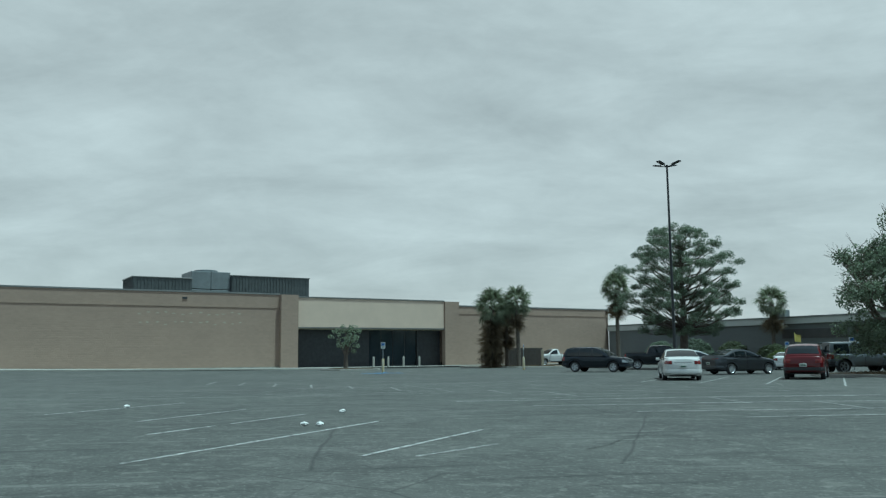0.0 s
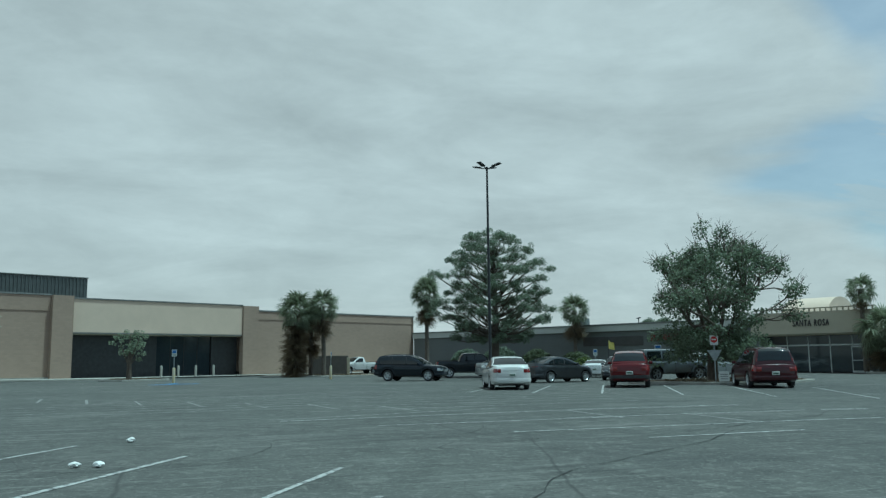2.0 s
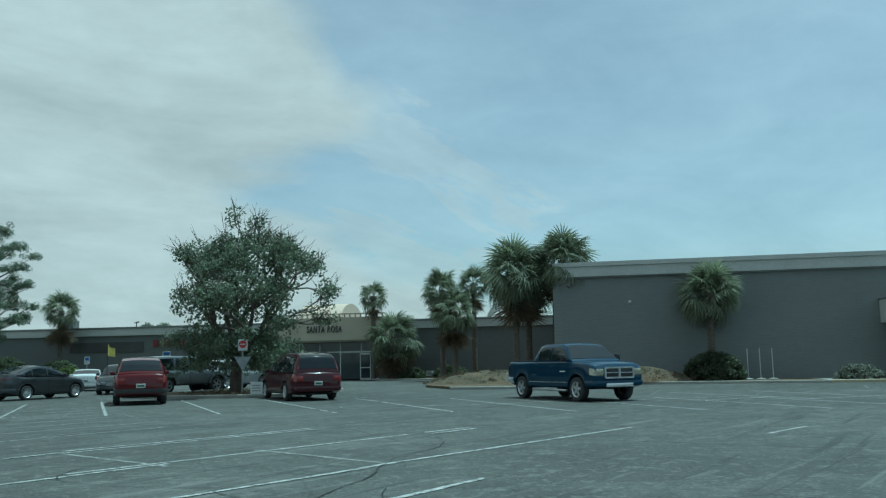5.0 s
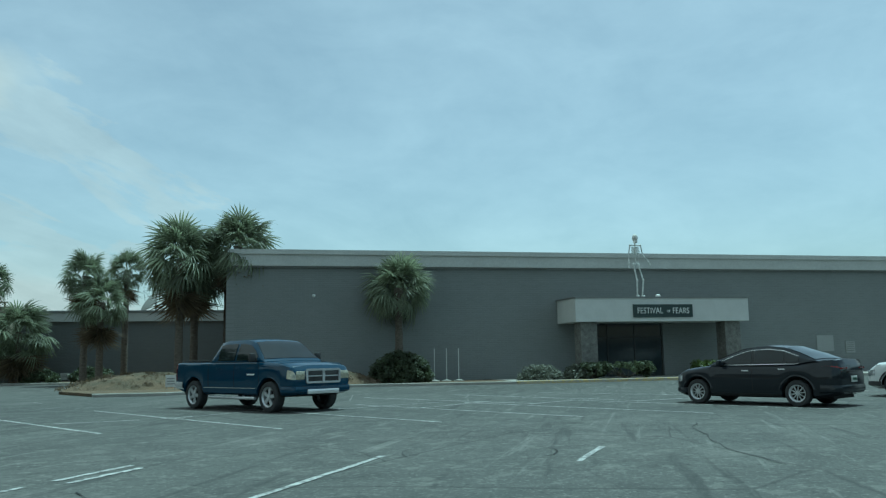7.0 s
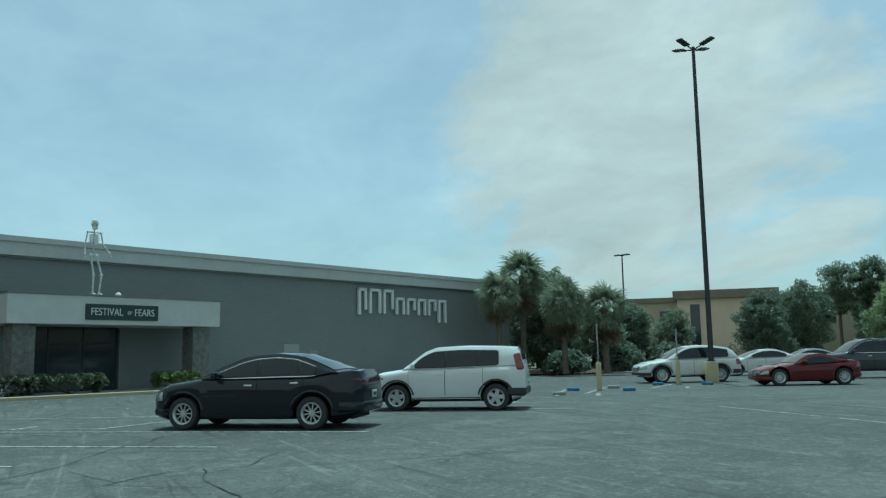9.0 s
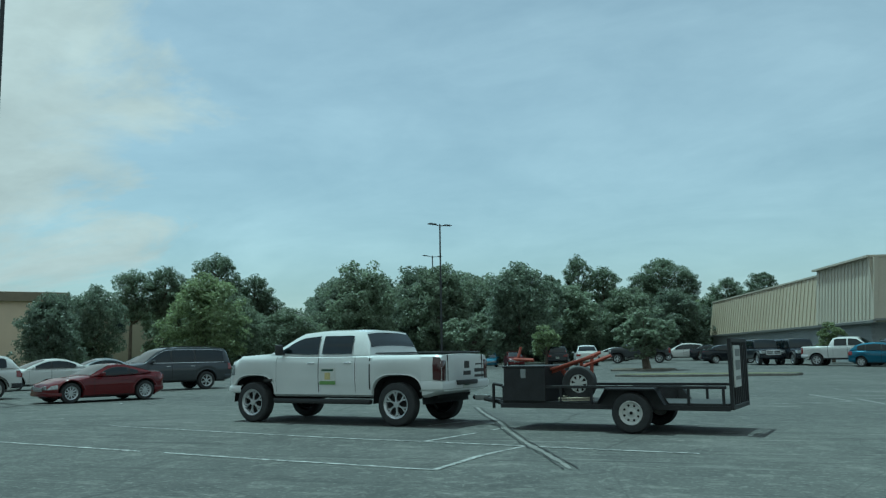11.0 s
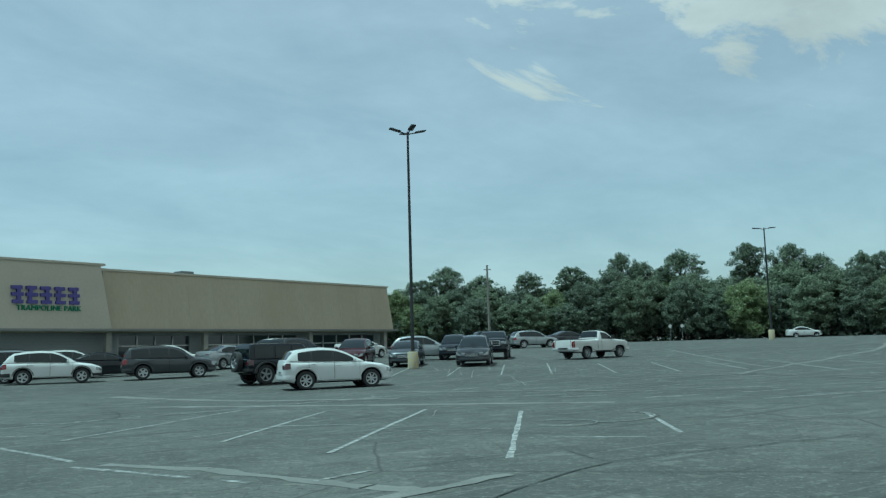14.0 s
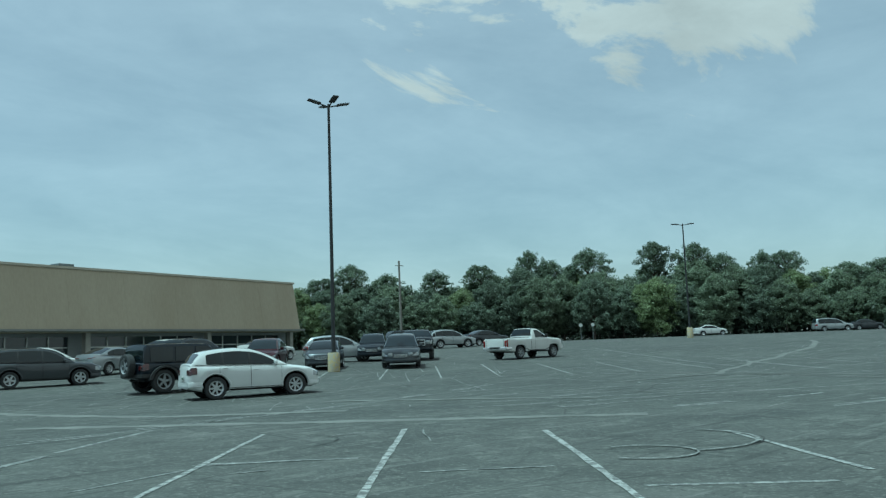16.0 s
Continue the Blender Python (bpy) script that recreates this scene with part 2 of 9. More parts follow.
def asphalt_material():
    mt = surface("old_asphalt", (0.098, 0.099, 0.091), 0.93, second=(0.064, 0.065, 0.061), scale=0.10, fine=38, vary=0.22, bump=0.35, depth=0.006, spec=0.25)
    n, l = mt.node_tree.nodes, mt.node_tree.links
    b = n["Principled BSDF"]
    old = b.inputs["Base Color"].links[0].from_socket
    tc = n.new("ShaderNodeTexCoord")

    def layer(scale, lo, hi, color, weight, stretch=(1, 1, 1), spin=0.0, kind="noise"):
        nonlocal old
        mp = n.new("ShaderNodeMapping")
        mp.vector_type = "TEXTURE" if kind == "streak" else "POINT"
        mp.inputs["Scale"].default_value, mp.inputs["Rotation"].default_value = stretch, (0, 0, spin)
        l.new(tc.outputs["Object"], mp.inputs[0])
        if kind != "cell":
            t = n.new("ShaderNodeTexNoise")
            t.inputs["Scale"].default_value, t.inputs["Detail"].default_value, t.inputs["Roughness"].default_value = scale, 8, 0.68
            src = t.outputs[0]
        else:
            w = n.new("ShaderNodeTexNoise")
            w.inputs["Scale"].default_value, w.inputs["Detail"].default_value = scale * 1.7, 4
            l.new(mp.outputs[0], w.inputs["Vector"])
            add = n.new("ShaderNodeMix")
            add.data_type = "VECTOR"
            add.inputs["Factor"].default_value = 0.22
            l.new(mp.outputs[0], add.inputs["A"])
            l.new(w.outputs["Color"], add.inputs["B"])
            t = n.new("ShaderNodeTexVoronoi")
            t.feature = "DISTANCE_TO_EDGE"
            t.inputs["Scale"].default_value = scale
            l.new(add.outputs["Result"], t.inputs["Vector"])
            src = t.outputs["Distance"]
        if kind != "cell":
            l.new(mp.outputs[0], t.inputs["Vector"])
        mr = n.new("ShaderNodeMapRange")
        mr.interpolation_type = "SMOOTHSTEP"
        mr.inputs[1].default_value, mr.inputs[2].default_value, mr.inputs[4].default_value = lo, hi, weight
        l.new(src, mr.inputs[0])
        mx = n.new("ShaderNodeMix")
        mx.data_type = "RGBA"
        l.new(mr.outputs[0], mx.inputs["Factor"])
        l.new(old, mx.inputs["A"])
        mx.inputs["B"].default_value = (*color, 1)
        old = mx.outputs["Result"]

    layer(0.25, 0.50, 0.68, (0.135, 0.132, 0.122), 0.55, (1.0, 1.3, 1), 0.35)
    layer(0.9, 0.48, 0.62, (0.043, 0.044, 0.042), 0.42, (1.2, 0.9, 1), 0.6)
    layer(1.7, 0.55, 0.63, (0.190, 0.188, 0.168), 0.36, (0.8, 1.25, 1), 0.75)
    layer(0.14, 0.56, 0.72, (0.048, 0.050, 0.049), 0.65, (1, 1.3, 1), 1.2)
    layer(4.2, 0.55, 0.63, (0.200, 0.198, 0.178), 0.36, (1.1, 0.9, 1), 1.9)
    layer(15.0, 0.54, 0.64, (0.225, 0.222, 0.207), 0.52, (1, 1.1, 1), 0.4)
    layer(7.0, 0.55, 0.66, (0.028, 0.028, 0.028), 0.62, (1, 1.15, 1), 0.9)
    # worn streaks along the stall rows and across the south-west lot
    layer(1.0, 0.57, 0.65, (0.215, 0.213, 0.196), 0.38, (5.5, 0.30, 1), 0.09, "streak")
    layer(1.0, 0.57, 0.65, (0.215, 0.213, 0.196), 0.10, (3.5, 0.40, 1), -0.87, "streak")
    layer(1.0, 0.55, 0.66, (0.036, 0.037, 0.036), 0.60, (7.0, 0.42, 1), 0.16, "streak")
    layer(1.0, 0.56, 0.66, (0.036, 0.037, 0.036), 0.22, (5.0, 0.50, 1), -1.0, "streak")
    layer(0.16, 0.0045, 0.0, (0.035, 0.035, 0.034), 0.60, (1, 1.3, 1), 0.2, "cell")
    layer(0.55, 0.0075, 0.0, (0.045, 0.045, 0.043), 0.40, (1, 0.7, 1), 0.7, "cell")
    l.new(old, b.inputs["Base Color"])
    return mt


def worn_paint(name, color, under, wear=0.5):
    mt = surface(name, color, 0.85, scale=1.3, fine=40, vary=0.12, bump=0.2)
    n, l = mt.node_tree.nodes, mt.node_tree.links
    b = n["Principled BSDF"]
    old = b.inputs["Base Color"].links[0].from_socket
    tc = n.new("ShaderNodeTexCoord")
    t = n.new("ShaderNodeTexNoise")
    t.inputs["Scale"].default_value, t.inputs["Detail"].default_value, t.inputs["Roughness"].default_value = 7.5, 9, 0.70
    l.new(tc.outputs["Object"], t.inputs["Vector"])
    mr = n.new("ShaderNodeMapRange")
    mr.inputs[1].default_value, mr.inputs[2].default_value = wear - 0.06, wear + 0.07
    l.new(t.outputs[0], mr.inputs[0])
    mx = n.new("ShaderNodeMix")
    mx.data_type = "RGBA"
    l.new(mr.outputs[0], mx.inputs["Factor"])
    l.new(old, mx.inputs["A"])
    mx.inputs["B"].default_value = (*under, 1)
    l.new(mx.outputs["Result"], b.inputs["Base Color"])
    return mt


def paint(name, c, metal=0.0, rough=0.32):
    return surface(name, c, rough, metal, scale=1.2, fine=240, vary=0.05, bump=0.0, coat=0.7, spec=0.08)


ASPHALT = asphalt_material()
LINE = worn_paint("worn_line_paint", (0.39, 0.39, 0.37), (0.11, 0.11, 0.105), 0.50)
CLEARLINE = worn_paint("clear_line_paint", (0.45, 0.45, 0.43), (0.12, 0.12, 0.115), 0.52)
FAINT = worn_paint("faded_line_paint", (0.34, 0.34, 0.32), (0.11, 0.11, 0.105), 0.475)
BLUELINE = worn_paint("worn_blue_paint", (0.05, 0.20, 0.42), (0.12, 0.12, 0.12), 0.56)
YELLOW = worn_paint("worn_yellow_paint", (0.50, 0.40, 0.17), (0.36, 0.34, 0.28), 0.48)
CRACK = surface("crack_filler", (0.022, 0.022, 0.022), 0.9, scale=5, bump=0.3)
RUBBLE = surface("old_patch", (0.185, 0.183, 0.168), 0.95, scale=0.9, fine=30, vary=0.2, bump=0.4)
# Darker copy of the kerb concrete; the kerb's shade is in this colour.
SHADEDKERB = surface("shaded_kerb_concrete", (0.19, 0.185, 0.165), 0.92, scale=1.3, fine=45, vary=0.25, bump=0.3)
CONCRETE = surface("kerb_concrete", (0.36, 0.35, 0.31), 0.9, scale=1.1, fine=45, vary=0.16, bump=0.3)
SOIL = surface("dry_grass_bank", (0.155, 0.108, 0.064), 0.98, second=(0.075, 0.062, 0.036), scale=0.9, fine=24, vary=0.25, bump=0.9, depth=0.05)
LAWN = surface("lawn", (0.085, 0.105, 0.045), 0.98, second=(0.16, 0.14, 0.075), scale=0.6, fine=30, vary=0.25, bump=0.9, depth=0.05)
TANBRICK = brickwork("tan_brick", (0.345, 0.262, 0.200), (0.295, 0.222, 0.170), (0.30, 0.24, 0.19), 0.42, 0.2)
# Brick greyed and lightened: windscreen haze is mixed into its colour.
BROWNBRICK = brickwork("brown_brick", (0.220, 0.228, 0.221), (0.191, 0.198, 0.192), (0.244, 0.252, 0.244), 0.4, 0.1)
MALLBRICK = brickwork("mall_brick", (0.160, 0.166, 0.164), (0.138, 0.144, 0.142), (0.178, 0.184, 0.182), 0.4, 0.1)
GREYBLOCK = brickwork("grey_block", (0.31, 0.325, 0.325), (0.28, 0.295, 0.295), (0.24, 0.25, 0.25), 0.4, 0.2)
STONE = surface("pebble_panel", (0.215, 0.21, 0.19), 0.9, scale=4, fine=25, vary=0.3, bump=0.8, depth=0.02)
CREAM = surface("cream_stucco", (0.60, 0.49, 0.385), 0.85, scale=0.5, fine=30, vary=0.06, bump=0.2)
BEIGE = surface("beige_stucco", (0.40, 0.36, 0.27), 0.85, scale=0.5, fine=30, vary=0.08, bump=0.2)
WHITEMETAL = surface("white_coping_metal", (0.52, 0.52, 0.49), 0.5, scale=0.7, fine=12, vary=0.08, bump=0.1)
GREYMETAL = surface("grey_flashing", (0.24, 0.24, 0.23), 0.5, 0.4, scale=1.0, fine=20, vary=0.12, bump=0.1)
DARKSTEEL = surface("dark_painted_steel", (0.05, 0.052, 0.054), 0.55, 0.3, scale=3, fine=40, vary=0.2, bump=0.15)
BLACKSTEEL = surface("black_trailer_steel", (0.022, 0.022, 0.024), 0.55, 0.1, scale=4, fine=60, vary=0.3, bump=0.15)
GALV = surface("galvanised_steel", (0.36, 0.37, 0.37), 0.45, 0.8, scale=5, fine=50, vary=0.15, bump=0.1)
RTU = surface("louvre_metal", (0.095, 0.105, 0.105), 0.55, 0.3, scale=1.5, fine=20, vary=0.2, bump=0.1)
RTUPALE = surface("cooling_unit_metal", (0.20, 0.22, 0.225), 0.5, 0.3, scale=1.5, fine=20, vary=0.15, bump=0.1)
ROOFING = surface("roof_gravel", (0.22, 0.215, 0.20), 0.95, scale=0.4, fine=20, vary=0.15, bump=0.3)
RIB = surface("tan_ribbed_metal", (0.37, 0.315, 0.225), 0.6, 0.0, second=(0.41, 0.355, 0.26), scale=0.35, fine=8, vary=0.06, bump=0.05, stretch=(1, 1, 0.3))
RIBPALE = surface("pale_ribbed_metal", (0.46, 0.42, 0.34), 0.55, 0.1, scale=0.35, fine=8, vary=0.05, bump=0.05)
SIGNWHITE = surface("white_sign_panel", (0.60, 0.60, 0.57), 0.5, scale=1.5, fine=20, vary=0.06, bump=0.05)
SIGNDARK = surface("dark_green_sign", (0.030, 0.048, 0.045), 0.5, scale=2, fine=20, vary=0.1, bump=0)
LETTERWHITE = surface("white_letter", (0.74, 0.74, 0.71), 0.5, scale=3, fine=30, vary=0.04, bump=0)
LETTERDARK = surface("dark_letter", (0.03, 0.028, 0.025), 0.6, scale=3, fine=30, vary=0.1, bump=0)
VIOLET = surface("violet_letter", (0.075, 0.06, 0.26), 0.5, scale=3, fine=30, vary=0.06, bump=0)
GREENLET = surface("green_letter", (0.03, 0.22, 0.11), 0.5, scale=3, fine=30, vary=0.06, bump=0)
REDLET = surface("red_letter", (0.17, 0.025, 0.025), 0.5, scale=3, fine=30, vary=0.06, bump=0)
SHOPGLASS = surface("dark_shop_glass", (0.030, 0.040, 0.047), 0.06, scale=0.6, fine=4, vary=0.1, bump=0, coat=0.3)
ALUMINIUM = surface("door_frame_aluminium", (0.60, 0.60, 0.57), 0.4, 0.3, scale=3, fine=40, vary=0.08, bump=0)
REDSIGN = surface("red_sign_face", (0.45, 0.03, 0.03), 0.5, scale=4, fine=30, vary=0.08, bump=0)
BLUESIGN = surface("blue_sign_face", (0.03, 0.10, 0.30), 0.5, scale=4, fine=30, vary=0.08, bump=0)
BONE = surface("weathered_bone_plastic", (0.72, 0.73, 0.70), 0.7, second=(0.44, 0.45, 0.42), scale=5, fine=30, vary=0.12, bump=0.2)

# ---------- ground ----------
def ground_mesh():
    """One sheet to the horizon, fine where the lot rises."""
    xs = [-2500, -900, -400, -220, -160] + [-140 + 2.5 * k for k in range(81)] + [75, 100, 160, 300, 900, 2500]
    ys = [-2500, -900, -400, -220, -160] + [-140 + 2.5 * k for k in range(61)] + [30, 80, 160, 300, 900, 2500]
    vs = [(x, y, gz(x, y)) for y in ys for x in xs]
    n = len(xs)
    fs = [(j * n + i, j * n + i + 1, (j + 1) * n + i + 1, (j + 1) * n + i) for j in range(len(ys) - 1) for i in range(n - 1)]
    return vs, fs


ground = piece("ground", *ground_mesh(), ASPHALT, smooth=60)
tagged(ground, "cracked grey asphalt of a large parking lot", "asphalt", kind="structure")


def stripe_mesh(rows, width, z=0.004, seed=3):
    """Rows of (x0, y0, x1, y1); each painted stripe is a flat strip with uneven ends and breaks."""
    r = random.Random(seed)
    vs, fs = [], []
    for row, (x0, y0, x1, y1) in enumerate(rows):
        lift = z + 0.0003 * (row % 9)
        a, b = Vector((x0, y0)), Vector((x1, y1))
        d = b - a
        length = d.length
        d.normalize()
        nrm = Vector((-d.y, d.x))
        steps = max(2, int(length / 0.45))
        prev = None
        for k in range(steps + 1):
            p = a + d * (length * k / steps) + nrm * r.uniform(-0.01, 0.01)
            w = width * r.uniform(0.36, 0.54)
            h = lift + gz(p.x, p.y)
            vs += [(p.x + nrm.x * w, p.y + nrm.y * w, h), (p.x - nrm.x * w, p.y - nrm.y * w, h)]
            if prev is not None and r.random() > 0.02:
                fs.append((len(vs) - 4, len(vs) - 3, len(vs) - 1, len(vs) - 2))
            prev = p
    return vs, fs


def az_row(x, y, az, length, count, gap_az, gap):
    """A row of stall lines: each starts at (x, y) + k gaps and runs along az."""
    out = []
    s, c = math.sin(radians(az)), math.cos(radians(az))
    gs, gc = math.sin(radians(gap_az)), math.cos(radians(gap_az))
    for k in range(count):
        px, py = x + gs * gap * k, y + gc * gap * k
        out.append((px, py, px + s * length, py + c * length))
    return out


# rows that the drive crosses, and the stubs left of a third
stalls = [(-4.12, 10.87, -1.35, 17.33), (-1.12, 11.45, 0.68, 15.25), (-5.36, 14.4, -3.21, 19.62), (-6.45, 17.8, -5.05, 21.52), (-9.5, 20.2, -7.4, 25.2)]
stalls += [(2.28, 21.96, 6.65, 22.38), (4.43, 19.49, 9.48, 19.83), (9.8, 19.92, 16.84, 20.15), (0.36, 24.11, 8.04, 25.48), (6.77, 22.64, 15.23, 23.0), (8.12, 25.67, 13.3, 25.78)]
stalls += [(16.81, 17.45, 18.56, 17.42), (13.7, 22.64, 15.03, 22.71), (6.24, 17.57, 9.6, 17.95)]
stalls += az_row(9.0, 38.65, 26, 9.0, 1, 114, 3.0)
stalls += az_row(11.0, 36.5, 25.5, 9.6, 1, 114, 3.0)
stalls += az_row(13.2, 34.7, 25, 10.4, 1, 114, 3.0)
stalls += az_row(15.35, 32.36, 25, 11.0, 1, 114, 3.0)
stalls += az_row(17.25, 29.55, 25, 10.6, 1, 114, 3.0)
stalls += az_row(19.11, 26.92, 27, 10.4, 1, 114, 3.0)
stalls += az_row(20.6, 23.9, 28, 9.6, 1, 114, 3.0)
stalls += az_row(22.55, 21.25, 27.5, 8.5, 1, 114, 3.0)
stalls += az_row(24.43, 18.71, 28.5, 8.2, 1, 114, 3.0)
stalls += az_row(25.75, 15.99, 28.5, 8.0, 1, 114, 3.0)
stalls += az_row(27.3, 13.2, 28, 8.0, 1, 114, 3.0)
stalls += az_row(31.3, 7.0, 28, 9.0, 3, 118, 2.9)
stalls += [(5.4, 22.27, 8.2, 22.53), (8.0, 25.35, 13.2, 25.51), (9.4, 19.86, 9.9, 19.91), (26.92, 23.46, 30.21, 22.44), (32.35, 27.46, 29.10, 20.69), (34.41, 24.96, 30.61, 17.93), (35.92, 22.19, 34.06, 16.78)]
cross = [(28.88, 20.95, 32.2, 19.51), (30.67, 18.16, 32.58, 16.53), (22.65, 28.26, 25.51, 27.35), (26.34, 25.63, 29.87, 23.77), (20.9, 29.8, 22.3, 28.6)]
# south-west rows
lines_far = [(12.1, -5.25, 6.95, -11.6), (10.6, -3.1, 5.9, -9.3), (7.2, -3.4, 4.6, -6.9), (12.8, -7.9, 8.6, -13.4)]
lines_far += [(-4.46, -29.47, -8.9, -35.3), (-6.07, -27.28, -11.7, -35.0), (-7.5, -25.2, -14.2, -34.2), (-9.6, -23.2, -16.0, -31.8), (-11.7, -21.3, -18.2, -29.7), (-14.6, -20.0, -20.7, -27.9), (-15.6, -16.0, -23.0, -25.6), (-19.58, -16.0, -24.2, -21.5), (-21.5, -13.2, -26.6, -19.2)]
lines_far += [(-2.6, -31.8, -6.2, -36.6), (-0.4, -33.6, -3.4, -37.6), (-24.0, -10.0, -29.4, -16.4), (-27.0, -7.2, -32.8, -13.4)]
lines_far += [(24.65, 1.3, 18.4, 1.75), (22.68, 1.39, 22.35, -1.28), (21.08, 2.75, 20.93, 1.6), (21.05, 4.3, 21.08, 2.75), (24.2, 4.1, 21.05, 4.3), (24.0, -1.3, 23.6, -2.6), (24.65, 1.3, 30.5, 0.5), (24.2, 4.1, 30.0, 3.6)]
faint = []
for k in range(9):
    y = 27.6 + k * 1.55
    faint.append((-13 + 1.3 * k, y - 0.6, 1.2 + 1.2 * k, y + 2.2))
    faint.append((2.5 + 1.0 * k, y + 2.4, 12.5 + 0.6 * k, y + 3.4))
for k in range(9):
    faint.append((-12.0 + 1.95 * k, 44.6 - 1.85 * k, -11.4 + 1.95 * k, 40.6 - 1.75 * k))
for k in range(8):
    faint.append((-24 + 4.2 * k, 58 + 1.9 * k, -22.3 + 4.2 * k, 62.5 + 1.9 * k))
for k in range(7):
    faint.append((-32 - 2.0 * k, -12 + 2.6 * k, -36.5 - 2.0 * k, -18.4 + 2.6 * k))
    faint.append((-34 + 2.2 * k, -44 + 3 * k, -30 + 2.2 * k, -38.6 + 3 * k))
for k in range(9):
    faint.append((3.0 - 3.4 * k, -14.6 + 1.5 * k, -1.2 - 3.4 * k, -12.5 + 1.5 * k))
    faint.append((0.0 - 3.1 * k, -17.8 + 0.9 * k, -3.0 - 3.1 * k, -17.0 + 1.1 * k))
    faint.append((16.4 - 2.2 * k, -14.0 - 0.9 * k, 12.8 - 2.2 * k, -15.0 - 0.9 * k))
faint += [(-23.2, -25.2, -15.1, -15.4), (-23.9, -23.9, -22.2, -14.8), (-4.5, -8.3, -5.9, -7.2), (0.9, -10.5, -0.4, -10.0), (-1.9, -7.9, -5.5, -7.1), (-32.1, -43.9, -29.9, -38.4), (-0.5, -15.5, -2.6, -15.0), (-4.0, -14.5, -6.2, -12.6), (-10.6, -23.6, -10.0, -11.3)]
faint += [(2.48, 27.81, 11.92, 29.18), (10.01, 23.07, 9.97, 19.82), (7.90, 25.36, 8.02, 22.22), (-0.37, 11.37, 0.80, 12.85), (14.83, -10.32, 12.32, -13.02), (12.07, -13.40, 9.69, -16.08), (1.67, -15.79, -3.80, -12.36), (0.29, 24.7, 6.48, 27.1)]
faint += [(0.0, -7.7, -4.1, -7.2), (1.2, -10.4, 0.1, -9.9), (2.2, -12.6, 1.0, -12.2), (-1.9, -9.9, -3.3, -9.6), (11.2, -10.1, 9.6, -8.9), (17.8, -14.5, 16.6, -11.0), (16.5, -12.3, 15.1, -6.9), (15.2, -6.3, 13.8, -3.4), (9.0, -4.9, 7.7, -3.7)]

streaks = [(1.88, -15.53, -1.3, -15.3), (2.11, -13.02, -0.7, -11.63), (0.99, -10.42, -0.56, -10.22), (-1.91, -9.78, -3.45, -9.67), (-0.36, -7.87, -3.79, -7.13), (4.42, -17.95, 2.87, -17.75), (9.83, -7.29, 8.62, -6.43), (11.31, -10.0, 9.99, -9.2), (11.61, -9.0, 10.84, -8.85), (2.89, -26.12, 0.05, -25.57), (-0.61, -25.08, -4.1, -24.17), (-1.13, -20.31, -4.77, -19.57), (-4.78, -14.7, -7.68, -13.49), (-7.19, -21.46, -5.75, -15.69), (-19.24, -20.61, -20.08, -16.51), (14.9, -10.22, 12.42, -12.81), (21.95, -15.8, 18.72, -13.01), (18.17, -14.3, 15.28, -11.67), (13.0, -9.1, 11.5, -9.73), (18.51, -9.34, 16.45, -11.02), (17.21, -18.33, 14.35, -14.48), (12.07, -22.1, 8.01, -24.9), (13.22, -3.04, 12.39, -3.32)]


def paint_lines(name, rows, width, material, label, z=0.006, seed=3):
    vs, fs = stripe_mesh(rows, width, z, seed)
    tagged(piece(name, vs, fs, material), label, "markings", kind="structure")


paint_lines("stall_lines", lines_far, 0.095, LINE, "worn white stall lines on the asphalt")
paint_lines("stall_lines_north", stalls + cross, 0.10, CLEARLINE, "clear white stall lines on the asphalt", 0.006, 4)
paint_lines("faded_lines", faint, 0.11, FAINT, "faded older lines on the asphalt", 0.003, 5)
paint_lines("worn_streaks", streaks, 0.075, FAINT, "thin worn pale streaks across the lot", 0.0045, 6)


def wander(x, y, az, length, r, turn=14, step=0.35):
    pts = [Vector((x, y))]
    a = az
    while length > 0:
        a += r.uniform(-turn, turn)
        a += (az - a) * 0.15
        pts.append(pts[-1] + Vector((math.sin(radians(a)), math.cos(radians(a)))) * step)
        length -= step
    return pts


def ribbon(pts, r, w0, w1, z, vs, fs):
    base = len(vs)
    for k, p in enumerate(pts):
        q = pts[min(k + 1, len(pts) - 1)] - pts[max(k - 1, 0)]
        n = Vector((-q.y, q.x)).normalized() * r.uniform(w0, w1)
        h = z + gz(p.x, p.y)
        vs += [(p.x + n.x, p.y + n.y, h), (p.x - n.x, p.y - n.y, h)]
        if k:
            i = base + 2 * k
            fs.append((i - 2, i - 1, i + 1, i))


